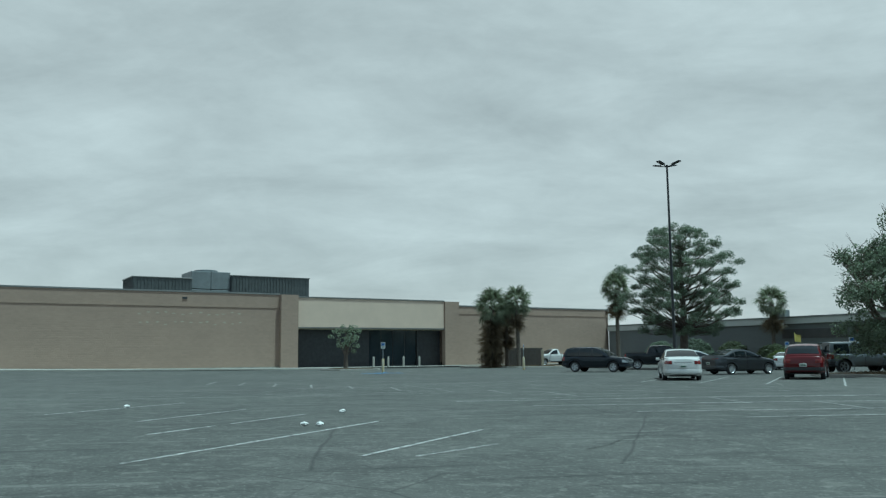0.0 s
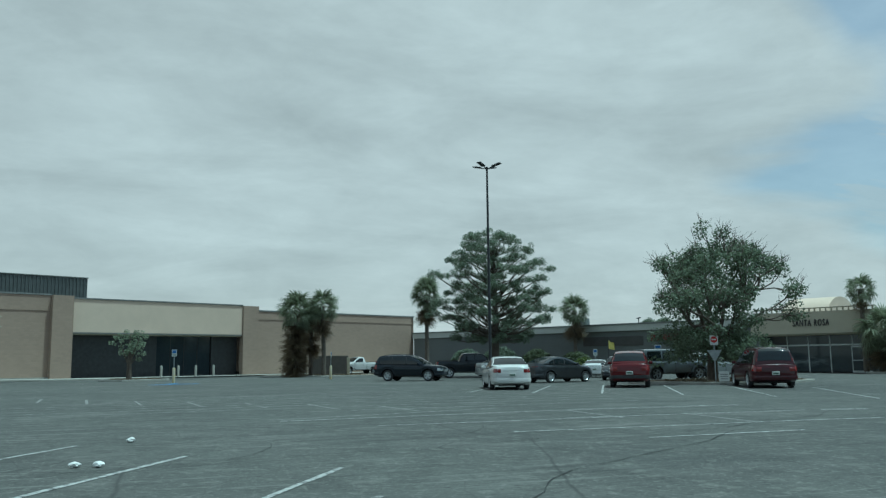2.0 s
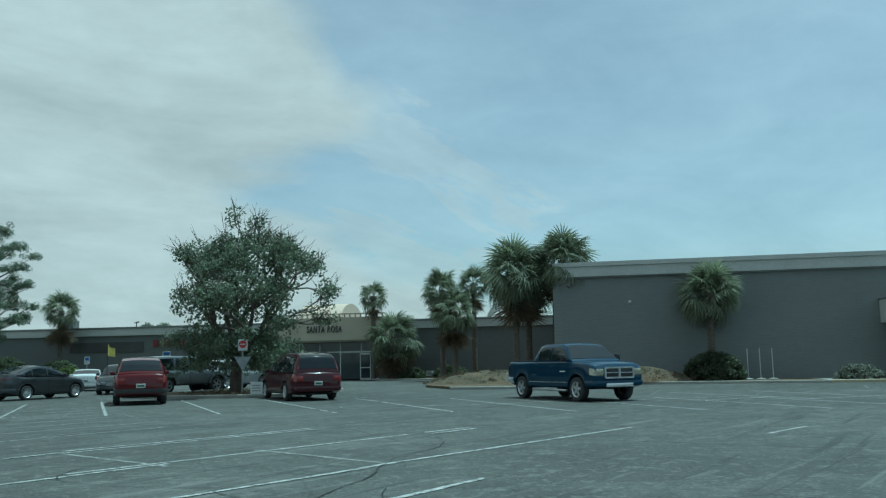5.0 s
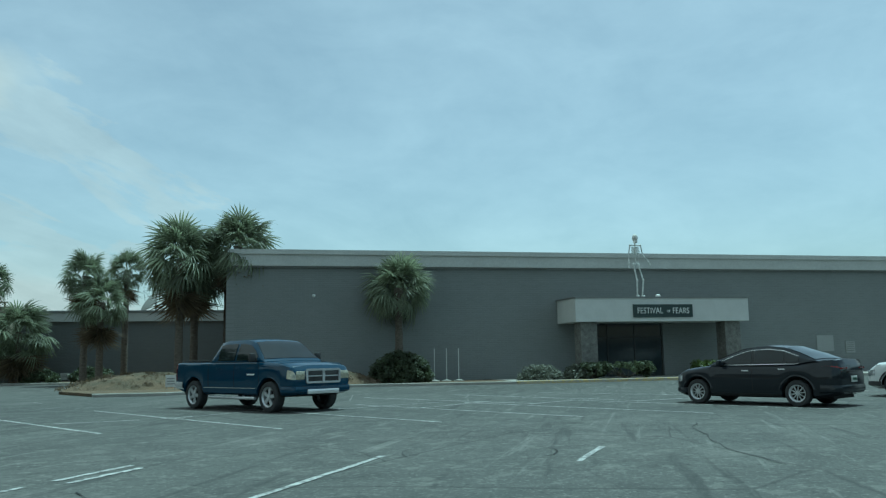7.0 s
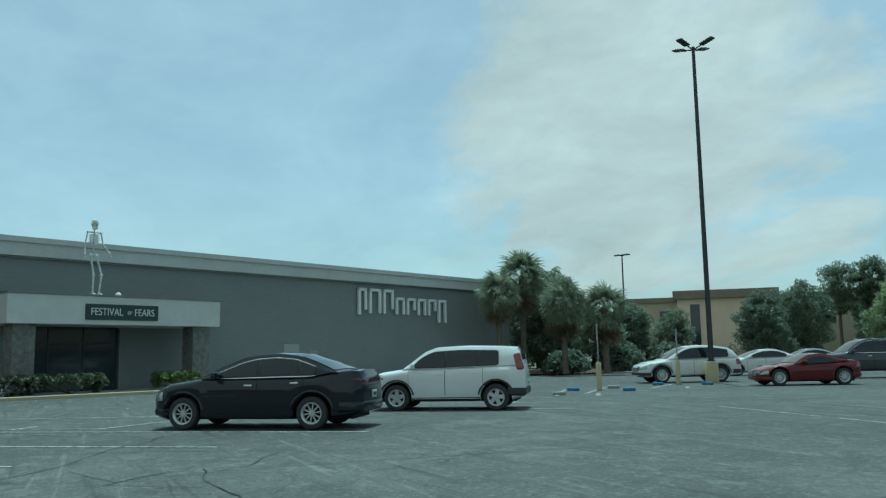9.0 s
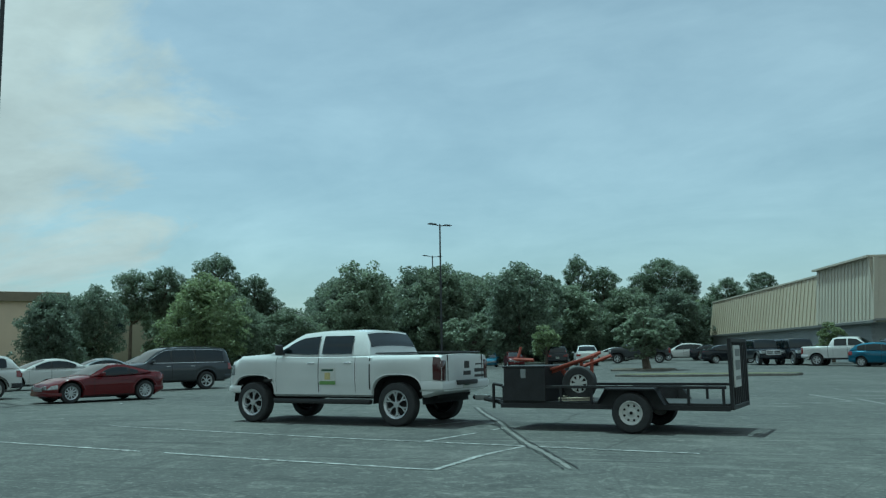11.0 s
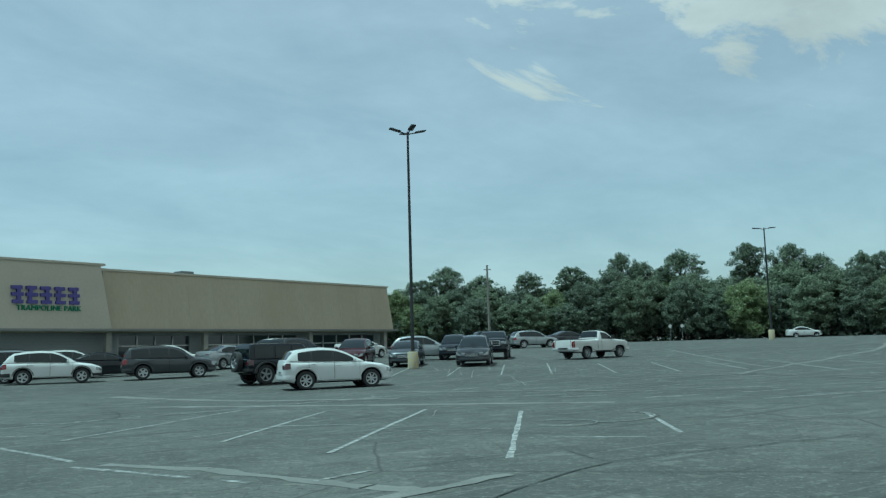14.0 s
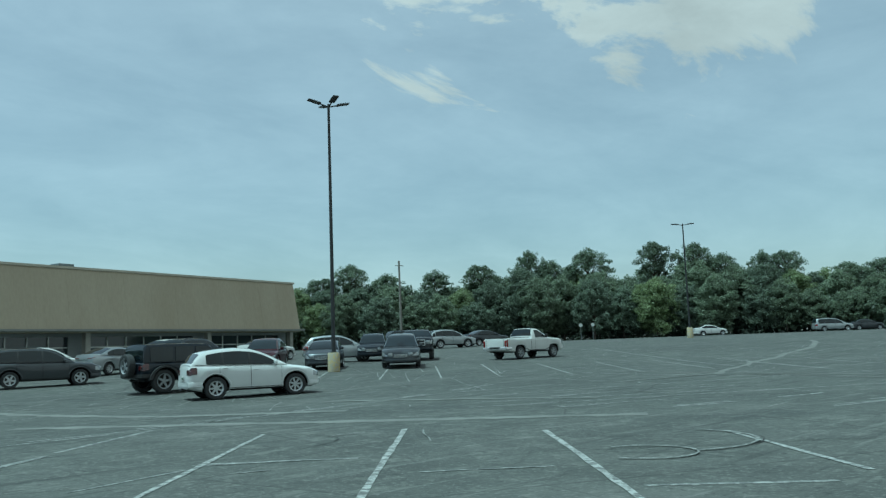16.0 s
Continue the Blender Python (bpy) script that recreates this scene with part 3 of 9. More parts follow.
def cracks():
    r = random.Random(11)
    vs, fs = [], []
    starts = [(5.5, 17.5, 60, 9), (14, 24, 130, 12), (18.2, 21.0, 110, 11), (2, 12, 30, 9), (-5, 15, 80, 10), (23, 11.0, 20, 8), (26, 6.5, 75, 10), (22, -0.3, 190, 6), (14, 0, 250, 9), (8, -7.5, 300, 12), (-2, -14, 260, 16), (2, -24, 250, 18), (15, -12, 200, 14), (0, 27, 70, 16), (6, 31, 100, 14), (-8, 20, 40, 10), (29, 20, 150, 9), (17, 15, 75, 6), (-14, -6, 220, 18), (-10, -30, 300, 20), (28, 1.2, 100, 12), (10, 5, 240, 7), (33, 3, 60, 14)]
    for x, y, az, ln in starts:
        pts = wander(x, y, az, ln, r)
        ribbon(pts, r, 0.003, 0.014, 0.010, vs, fs)
        for k in range(4, len(pts) - 2, 9):
            ribbon(wander(pts[k].x, pts[k].y, az + r.choice((-70, 70, 45, -50)), r.uniform(0.8, 2.6), r, 20), r, 0.002, 0.009, 0.010, vs, fs)
    for cx, cy, rad, a0, a1 in ((8.5, 21.5, 2.0, 20, 250), (17.6, 19.0, 1.1, 40, 330), (2.5, 21, 1.8, -60, 170), (6.0, -7.0, 1.3, 0, 260), (10.0, -12.0, 1.6, 90, 300)):
        pts = [Vector((cx + rad * (1 + 0.08 * math.sin(3 * t)) * math.cos(t), cy + rad * math.sin(t))) for t in (radians(a0 + (a1 - a0) * k / 18) for k in range(19))]
        ribbon(pts, r, 0.003, 0.012, 0.010, vs, fs)
    # the crumbling joint beside the trailer: two ragged dark edges
    joint = wander(25.3, -6.6, 330, 11.6, r, 1.6, 0.2)
    for side in (-0.07, 0.07):
        ribbon([p + Vector((side, side * 0.6)) + Vector((r.uniform(-0.02, 0.02), 0)) for p in joint], r, 0.004, 0.02, 0.011, vs, fs)
    tagged(piece("pavement_cracks", vs, fs, CRACK), "dark branching cracks in the asphalt", "cracks", kind="stuff")
    vs, fs = [], []
    # the crumbling joint that runs beside the trailer, and pale worn seams
    for x, y, az, ln, w in ((-11.0, -17.5, 245, 9.5, 0.20), (-19.7, -21.5, 247, 29, 0.26), (-11.9, -22.7, 5, 11, 0.12)):
        ribbon(wander(x, y, az, ln, r, 5), r, w * 0.4, w, 0.013, vs, fs)
    for lift, (path, w) in enumerate(((((14.8, -6.2), (13.9, -4.8), (12.9, -2.3), (12.6, -1.7)), 0.11), (((11.5, -19.6), (9.8, -17.8), (6.7, -14.1), (2.8, -9.7)), 0.22), (((15.7, -1.0), (14.4, -1.3), (11.4, -2.0)), 0.10), (((11.1, -28.0), (8.2, -20.2), (4.9, -16.9)), 0.24), (((2.8, -21.3), (-0.5, -13.8)), 0.16), (((-6.56, -18.06), (-10.9, -17.71), (-10.96, -14.71), (-9.97, -11.32)), 0.10))):
        for (xa, ya), (xb, yb) in zip(path, path[1:]):
            n = max(3, int(math.hypot(xb - xa, yb - ya) / 0.3))
            seam = [Vector((xa + (xb - xa) * q / n + r.uniform(-0.05, 0.05), ya + (yb - ya) * q / n + r.uniform(-0.05, 0.05))) for q in range(n + 1)]
            ribbon(seam, r, w * 0.6, w * 1.5, 0.0035 + 0.0022 * lift, vs, fs)
    ribbon(joint, r, 0.018, 0.050, 0.0095, vs, fs)
    tagged(piece("worn_patches", vs, fs, RUBBLE), "pale crumbling seams and patches in asphalt", "patches", kind="stuff")

    # pale rings left by turning tyres
    vs, fs = [], []
    for lift, (cx, cy, rad, a0, a1) in enumerate(((6.03, -7.12, 1.35, 60, 190), (7.14, -6.36, 0.62, 10, 262))):
        n = max(16, int(rad * abs(a1 - a0) / 14))
        ring = [Vector((cx + rad * math.cos(t) + r.uniform(-0.01, 0.01), cy + rad * math.sin(t))) for t in (radians(a0 + (a1 - a0) * k / n) for k in range(n + 1))]
        ribbon(ring, r, 0.012, 0.034, 0.0180 + 0.0005 * lift, vs, fs)
    tagged(piece("tyre_rings", vs, fs, FAINT), "pale rings left by turning tyres", "tyre marks", kind="stuff")


cracks()


def scuffs(name, count, seed, w0, w1, l0, l1, z, material, label, category, reach=24, turn=(0, 360)):
    """Short thin scratches, joints and crumbs of old paint all over the lot; most run with the stall rows."""
    r = random.Random(seed)
    vs, fs = [], []
    for k in range(count):
        a, d = radians(r.uniform(*turn)), math.sqrt(r.uniform(reach ** 2, 62 ** 2))
        x, y = 8 + d * math.cos(a), 4 + d * math.sin(a)
        az = r.choice((84, 84, 26, 118, 118, 38)) + r.gauss(0, 9)
        length = r.uniform(l0, l1) * (0.5 + d / 40)
        ribbon(wander(x, y, az, length, r, 4, max(0.16, length / 7)), r, w0, w1 * (0.6 + d / 50), z + 0.0003 * (k % 7), vs, fs)
    tagged(piece(name, vs, fs, material), label, category, kind="stuff")


scuffs("pale_scuffs", 1700, 51, 0.005, 0.026, 0.35, 3.2, 0.0090, RUBBLE, "thin pale scuffs and worn streaks on asphalt", "scuffs", 28)
scuffs("dark_joints", 150, 52, 0.003, 0.010, 0.6, 4.2, 0.0112, CRACK, "thin dark hairline cracks across the asphalt", "cracks", 34)
scuffs("paint_crumbs", 420, 53, 0.008, 0.040, 0.15, 1.1, 0.0134, FAINT, "crumbs of old white paint on asphalt", "scuffs")
scuffs("chalky_scuffs", 520, 54, 0.004, 0.022, 0.5, 3.4, 0.0156, FAINT, "chalky worn streaks on the south-west lot", "scuffs", 15, (195, 275))

# ---------- buildings: a shared street grid ----------
U, N = Vector((0.521, -0.8535, 0)), Vector((0.8535, 0.521, 0))


def grid(a, b, z=0.0):
    return N * a + U * b + Vector((0, 0, z))


def frame_along(origin, along):
    """A pose whose x runs along a wall, y out of its back, z up."""
    x = Vector(along).normalized()
    y = Vector((0, 0, 1)).cross(x)
    return Matrix(((x.x, y.x, 0, origin[0]), (x.y, y.y, 0, origin[1]), (0, 0, 1, origin[2]), (0, 0, 0, 1)))


def wall(name, m, x0, x1, z0, z1, thick, material, label, holes=(), parent=None):
    """A wall with real thickness along its frame's x; holes are (x0, x1, z0, z1) that go right through."""
    cuts = sorted({x0, x1, *[h[0] for h in holes], *[h[1] for h in holes]})
    bm = bmesh.new()
    for a, b in zip(cuts, cuts[1:]):
        spans, z = [], z0
        for h in sorted((h for h in holes if h[0] <= a and h[1] >= b), key=lambda h: h[2]):
            if h[2] > z:
                spans.append((z, h[2]))
            z = h[3]
        if z < z1:
            spans.append((z, z1))
        for lo, hi in spans:
            add_box(bm, a, b, 0, thick, lo, hi)
    bmesh.ops.remove_doubles(bm, verts=bm.verts, dist=0.0005)
    ob = part(name, bm, material, parent, label, m=m)
    if parent is None:
        tagged(ob, label, "wall", kind="structure")
    return ob


def block(name, m, x0, x1, y0, y1, z0, z1, material, parent, label="", bevel=0.0):
    return part(name, box(x0, x1, y0, y1, z0, z1, bevel), material, parent, label, m=m)


# --- department store with tan brick and a blank cream fascia ---
store = empty("brick_store", Matrix.Identity(4), "closed tan brick department store with blank cream fascia", "building")
B0 = -80.0
sm = frame_along(grid(0, B0), N)     # x = along the wall, y = towards the building's inside
# its y axis points to -U, away from the lot
wall("wall_left", sm, -40, 29.6, 0, 7.4, 0.4, TANBRICK, "", parent=store)
wall("wall_right", sm, 50.7, 73.3, 0, 6.7, 0.4, TANBRICK, "", parent=store)
block("pilaster", sm, 29.6, 31.4, -0.55, 0.4, 0, 7.42, TANBRICK, store)
block("pilaster", sm, 48.85, 50.7, -0.30, 0.4, 0, 7.2, TANBRICK, store)
block("recess_soffit", sm, 31.4, 48.85, 0.18, 1.4, 4.0, 4.2, BEIGE, store)
block("fascia", sm, 31.4, 48.85, -0.12, 0.18, 4.2, 7.20, CREAM, store, "blank cream stucco fascia", 0.03)
block("fascia_coping", sm, 31.4, 48.85, -0.2, 0.4, 7.20, 7.31, GREYMETAL, store)
block("fascia_edge", sm, 31.4, 48.85, -0.15, 0.18, 4.10, 4.2, GREYMETAL, store)
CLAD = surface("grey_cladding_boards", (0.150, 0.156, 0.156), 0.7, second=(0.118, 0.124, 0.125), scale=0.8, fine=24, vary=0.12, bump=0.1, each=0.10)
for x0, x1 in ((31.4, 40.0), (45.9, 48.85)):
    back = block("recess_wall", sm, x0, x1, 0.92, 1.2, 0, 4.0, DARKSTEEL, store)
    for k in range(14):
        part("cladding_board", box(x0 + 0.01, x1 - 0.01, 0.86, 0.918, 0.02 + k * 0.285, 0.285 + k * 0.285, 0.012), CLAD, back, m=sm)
for k in range(4):
    x = 40.1 + k * 1.45
    block("entrance_glass", sm, x, x + 1.38, 1.12, 1.16, 0.1, 2.9, SHOPGLASS, store, "dark entrance glazing")
    block("glazing_bar", sm, x - 0.06, x, 1.08, 1.20, 0, 4.0, DARKSTEEL, store)
block("transom", sm, 40.0, 45.9, 1.10, 1.18, 2.9, 4.0, SHOPGLASS, store)
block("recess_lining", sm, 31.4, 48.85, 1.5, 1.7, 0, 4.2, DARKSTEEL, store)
for x0, x1, z in ((-40, 29.6, 7.4), (50.7, 73.4, 6.7)):
    block("coping", sm, x0, x1, -0.06, 0.46, z, z + 0.14, GREYMETAL, store)
block("string_course", sm, -40, 29.6, -0.05, 0.0, 6.05, 6.22, TANBRICK, store)
block("string_course", sm, 50.7, 73.3, -0.05, 0.0, 5.85, 6.0, TANBRICK, store)
block("plinth", sm, -40, 29.6, -0.10, 0.0, 0, 0.28, CONCRETE, store)
wall("side_wall", frame_along(grid(73.3, B0), -U), 0.0, 45, 0, 6.7, 0.4, TANBRICK, "", parent=store)
block("roof", sm, -40, 72.9, 0.4, 50, 6.2, 6.35, ROOFING, store, "flat gravel roof")
block("wall_vent", sm, 20.0, 20.45, -0.06, 0.0, 6.75, 6.95, DARKSTEEL, store)
# pale anchor scars where letters were taken down
r_scar = random.Random(4)
for k in range(26):
    x, z = 16.2 + (k % 13) * 0.78 + r_scar.uniform(-0.12, 0.12), 5.45 - (k // 13) * 0.95 + r_scar.uniform(-0.18, 0.14)
    bm = bmesh.new()
    pts = [bm.verts.new((x + 0.22 * r_scar.uniform(0.5, 1.0) * math.cos(t), -0.006, z + 0.09 * r_scar.uniform(0.5, 1.0) * math.sin(t))) for t in (2 * math.pi * q / 9 for q in range(9))]
    bm.faces.new(pts)
    part("letter_scar", bm, BEIGE, store, "pale patch where a letter hung" if k == 0 else "", m=sm)


def ribbed_box(name, m, x0, x1, y0, y1, z0, z1, material, parent, pitch=0.35, label=""):
    """A metal box with upright ribs on its faces."""
    bm = box(x0, x1, y0, y1, z0, z1)
    for k in range(int((x1 - x0) / pitch)):
        x = x0 + (k + 0.5) * pitch
        add_box(bm, x - 0.05, x + 0.05, y0 - 0.06, y0 - 0.001, z0 + 0.05, z1 - 0.05)
    for k in range(int((y1 - y0) / pitch)):
        y = y0 + (k + 0.5) * pitch
        add_box(bm, x0 - 0.06, x0 - 0.001, y - 0.05, y + 0.05, z0 + 0.05, z1 - 0.05)
    return part(name, bm, material, parent, label, m=m)


def roof_unit(x0, x1, y, depth, z1, material, label):
    ru = empty("roof_plant_screen", sm @ pose((x0 + x1) / 2, y, 6.35), label, "roof plant", "roof plant")
    w = (x1 - x0) / 2
    ribbed_box("screen", Matrix.Identity(4), -w, w, 0, depth, 0, z1 - 6.35, material, ru)
    part("cap", box(-w - 0.08, w + 0.08, -0.1, depth + 0.1, z1 - 6.35, z1 - 6.25, 0.02), GREYMETAL, ru)


roof_unit(17.2, 23.2, 9, 5, 9.3, RTU, "dark ribbed metal roof screen on the store")
roof_unit(27.5, 36.4, 9, 6, 9.95, RTU, "wide dark ribbed metal roof screen")
cooler = empty("cooling_tower", sm @ pose(25.35, 9.5, 6.35), "pale grey panelled cooling tower on the roof", "roof plant", "roof plant")
for k in range(2):
    for q in range(2):
        part("panel", box(-2.1 + q * 2.12, -0.02 + q * 2.12, 0, 4.2, 0.1 + k * 1.95, 1.98 + k * 1.95, 0.04), RTUPALE, cooler)
bm = bmesh.new()
lathe(bm, [(1.2, 3.95), (1.25, 3.95), (1.25, 4.2), (1.1, 4.25), (0.02, 4.25)], 20)
part("fan_cowl", bm, RTUPALE, cooler, m=pose(0, 2.1, 0))

# --- mall concourse: long low brown wall with pale fascia band ---
mall = empty("mall_concourse", Matrix.Identity(4), "long low brown brick mall wing with pale fascia", "building")
mm = frame_along(grid(73.3, 0), U)     # x runs along U; its y points inward along N
mm = Matrix(((U.x, N.x, 0, grid(73.3, 0).x), (U.y, N.y, 0, grid(73.3, 0).y), (0, 0, 1, 0), (0, 0, 0, 1)))
wall("wall_long", mm, -79.9, -35.8, 0, 4.05, 0.4, MALLBRICK, "", parent=mall)
wall("wall_short", mm, -26.0, -10.9, 0, 4.05, 0.4, MALLBRICK, "", parent=mall)
for x0, x1 in ((-79.9, -35.8), (-26.0, -10.9)):
    block("fascia_band", mm, x0, x1, -0.25, 0.4, 4.05, 4.62, WHITEMETAL, mall, "weathered pale metal fascia")
    block("coping", mm, x0, x1, -0.32, 0.45, 4.62, 4.78, GREYMETAL, mall)
block("roof", mm, -79.9, -10.9, 0.4, 40, 4.3, 4.45, ROOFING, mall, "flat gravel roof")
# shop sign painted out and red letters under the tree
block("dark_sign_band", mm, -54.5, -47.5, -0.06, 0.0, 2.6, 3.5, surface("dull_sign_band", (0.085, 0.08, 0.078), 0.7, scale=1.0, bump=0.05), mall, "blank dark sign band")
for k in range(9):
    x = -46.6 + k * 0.62 + (0.4 if k > 4 else 0)
    block("red_letter_block", mm, x, x + 0.42, -0.12, 0.0, 3.0, 3.62, REDLET, mall, "plain red letter block")
# entrance bay
E0, E1 = -35.8, -26.0
block("entrance_pier", mm, E0, E0 + 0.5, -1.2, 0.4, 0, 3.05, MALLBRICK, mall)
block("entrance_pier", mm, E1 - 0.5, E1, -1.2, 0.4, 0, 3.05, MALLBRICK, mall)
bm = bmesh.new()
prof = [(-1.45, 3.05), (-1.6, 3.2), (-1.25, 5.0), (-1.15, 5.0), (-1.0, 4.95)]
vs0 = [bm.verts.new((E0 - 0.2, y, z)) for y, z in prof + [(0.4, 4.95), (0.4, 3.05)]]
vs1 = [bm.verts.new((E1 + 0.2, y, z)) for y, z in prof + [(0.4, 4.95), (0.4, 3.05)]]
for k in range(len(vs0)):
    q = (k + 1) % len(vs0)
    bm.faces.new((vs0[k], vs0[q], vs1[q], vs1[k]))
bm.faces.new(vs0[::-1])
bm.faces.new(vs1)
part("entrance_fascia", bm, BEIGE, mall, "beige sloped entrance fascia", m=mm)
for k in range(22):
    x = E0 + 0.2 + k * (E1 - E0 - 0.4) / 21
    block("baluster", mm, x - 0.05, x + 0.05, -1.1, -1.0, 4.95, 5.25, BEIGE, mall)
block("top_rail", mm, E0, E1, -1.15, -0.95, 5.25, 5.33, BEIGE, mall)
bm = bmesh.new()
n = 14
rings = []
for x in (E0 + 2.0, E1 - 4.0):
    rings.append([bm.verts.new((x, 3.2 - 3.4 * math.cos(t), 4.45 + 1.95 * math.sin(t))) for t in (math.pi * k / n for k in range(n + 1))])
for k in range(n):
    bm.faces.new((rings[0][k], rings[0][k + 1], rings[1][k + 1], rings[1][k]))
for rr in rings:
    bm.faces.new(rr)
part("vault", bm, CREAM, mall, "cream barrel-vault skylight", 40, m=mm)
for k in range(5):
    x = E0 + 0.5 + k * 1.76
    block("entrance_glass", mm, x + 0.04, x + 1.70, 0.05, 0.10, 0.08, 3.05, SHOPGLASS, mall, "dark entrance glazing")
    block("glazing_bar", mm, x - 0.04, x + 0.04, 0.0, 0.14, 0, 3.05, ALUMINIUM, mall)
for k in range(2):
    x = E1 - 2.35 + k * 0.95
    d = block("entrance_door", mm, x, x + 0.9, -0.06, -0.02, 0.05, 2.1, SHOPGLASS, mall, "glass door in aluminium frame")
    for x0, x1, z0, z1 in ((x, x + 0.07, 0, 2.15), (x + 0.83, x + 0.9, 0, 2.15), (x + 0.07, x + 0.83, 2.03, 2.15), (x + 0.07, x + 0.83, 0, 0.16), (x + 0.07, x + 0.83, 0.95, 1.02)):
        part("door_rail", box(x0, x1, -0.075, -0.062, z0, z1), ALUMINIUM, d)
block("door_header", mm, E0 + 0.5, E1 - 0.5, -0.08, 0.02, 2.2, 2.32, ALUMINIUM, mall)
block("back_wall", mm, E0, E1, 3.0, 3.2, 0, 4.3, DARKSTEEL, mall)


def lettering(name, text, size, m, material, parent, depth=0.04, squash=1.0, gap=1.0):
    cu = bpy.data.curves.new(name, "FONT")
    cu.body, cu.size, cu.extrude, cu.align_x, cu.align_y = text, size, depth, "CENTER", "CENTER"
    cu.space_character = gap
    tmp = bpy.data.objects.new(name, cu)
    scene.collection.objects.link(tmp)
    me = bpy.data.meshes.new_from_object(tmp.evaluated_get(bpy.context.evaluated_depsgraph_get()))
    bpy.data.objects.remove(tmp)
    bpy.data.curves.remove(cu)
    me.materials.clear()
    me.materials.append(material)
    me.name = name
    ob = new(name, me)
    ob.parent = parent
    ob.matrix_basis = m @ pose(0, 0, 0, 90, 0, 0) @ Matrix.Diagonal((squash, 1, 1, 1))
    return ob


tilt = math.degrees(math.atan2(0.35, 1.8))
tagged(lettering("sign_letters", "SANTA ROSA", 0.78, mm @ pose((E0 + E1) / 2, -1.50, 4.05, -tilt, 0, 0), LETTERDARK, mall, 0.05, 0.53, 1.25), "dark block letters reading SANTA ROSA")

# --- anchor store: brown brick, pale coping band, entrance canopy ---
anchor = empty("anchor_store", Matrix.Identity(4), "brown brick anchor store with pale parapet band", "building")
AW = 56.0
am = Matrix(((U.x, N.x, 0, grid(AW, 0).x), (U.y, N.y, 0, grid(AW, 0).y), (0, 0, 1, 0), (0, 0, 0, 1)))
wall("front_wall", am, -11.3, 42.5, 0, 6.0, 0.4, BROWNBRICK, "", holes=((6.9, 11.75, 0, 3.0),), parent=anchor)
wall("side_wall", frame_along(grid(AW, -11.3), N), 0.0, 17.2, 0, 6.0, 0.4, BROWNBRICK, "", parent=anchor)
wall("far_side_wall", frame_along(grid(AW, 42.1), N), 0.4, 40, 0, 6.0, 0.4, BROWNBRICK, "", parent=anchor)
block("parapet_band", am, -11.55, 42.75, -0.28, 0.4, 6.0, 6.58, WHITEMETAL, anchor, "weathered white metal parapet band")
block("parapet_cap", am, -11.65, 42.85, -0.38, 0.5, 6.58, 6.82, WHITEMETAL, anchor)
block("band_side", am, -11.55, -11.3, 0.4, 40, 6.0, 6.58, WHITEMETAL, anchor)
block("band_side", am, 42.5, 42.75, 0.4, 40, 6.0, 6.58, WHITEMETAL, anchor)
# Darker grey strip takes the place of the shadow line under the band.
block("band_shade_strip", am, -11.45, 42.65, -0.14, 0.0, 5.92, 6.0, GREYMETAL, anchor)
block("roof", am, -11.3, 42.1, 0.4, 40, 5.7, 5.85, ROOFING, anchor, "flat gravel roof")
PANEL = surface("pale_grey_panel", (0.33, 0.335, 0.32), 0.6, scale=1.5, fine=20, vary=0.08, bump=0.05)
# canopy
block("canopy_fascia", am, 5.6, 15.4, -2.7, -0.02, 2.98, 4.2, SIGNWHITE, anchor, "white stucco entrance canopy", 0.02)
block("canopy_lip", am, 5.55, 15.45, -2.76, -0.02, 4.2, 4.27, GREYMETAL, anchor)
block("canopy_column", am, 5.95, 6.85, -2.45, -1.55, 0, 2.98, STONE, anchor, "pebble-faced column", 0.02)
block("canopy_column", am, 14.1, 15.0, -2.45, -1.55, 0, 2.98, STONE, anchor, "pebble-faced column", 0.02)
for k in range(3):
    x = 6.95 + k * 1.6
    block("shop_glass", am, x, x + 1.54, 0.18, 0.22, 0.1, 3.0, SHOPGLASS, anchor, "dark shop window")
    block("glazing_bar", am, x - 0.06, x, 0.14, 0.26, 0, 3.0, DARKSTEEL, anchor)
# Added dark panel behind the glass; keeps sky from showing through the shell.
block("entrance_light_stop", am, 6.5, 12.2, 1.6, 1.7, 0, 4.0, DARKSTEEL, anchor)
block("door_rail", am, 6.9, 11.75, 0.12, 0.17, 2.18, 2.28, DARKSTEEL, anchor)
block("sign_board", am, 8.75, 12.1, -2.76, -2.70, 3.19, 3.86, SIGNDARK, anchor, "dark green sign board")
tagged(lettering("sign_letters", "FESTIVAL", 0.44, am @ pose(9.68, -2.775, 3.52), LETTERWHITE, anchor, 0.012, 0.80, 1.02), "white letters reading FESTIVAL")
tagged(lettering("sign_letters", "OF", 0.20, am @ pose(10.72, -2.775, 3.50), LETTERWHITE, anchor, 0.012, 0.80, 1.0), "small white letters reading OF")
tagged(lettering("sign_letters", "FEARS", 0.44, am @ pose(11.42, -2.775, 3.52), LETTERWHITE, anchor, 0.012, 0.80, 1.02), "white letters reading FEARS")
block("wall_panel", am, 21.35, 22.45, -0.05, 0.0, 1.3, 2.22, PANEL, anchor, "pale louvred wall panel")
block("wall_panel", am, 23.25, 23.85, -0.05, 0.0, 1.2, 1.85, PANEL, anchor, "small pale wall panel")
for k in range(5):
    block("panel_bar", am, 23.32, 23.78, -0.06, -0.051, 1.3 + k * 0.11, 1.34 + k * 0.11, GREYMETAL, anchor)
bm = bmesh.new()
bmesh.ops.create_uvsphere(bm, u_segments=10, v_segments=6, radius=0.09)
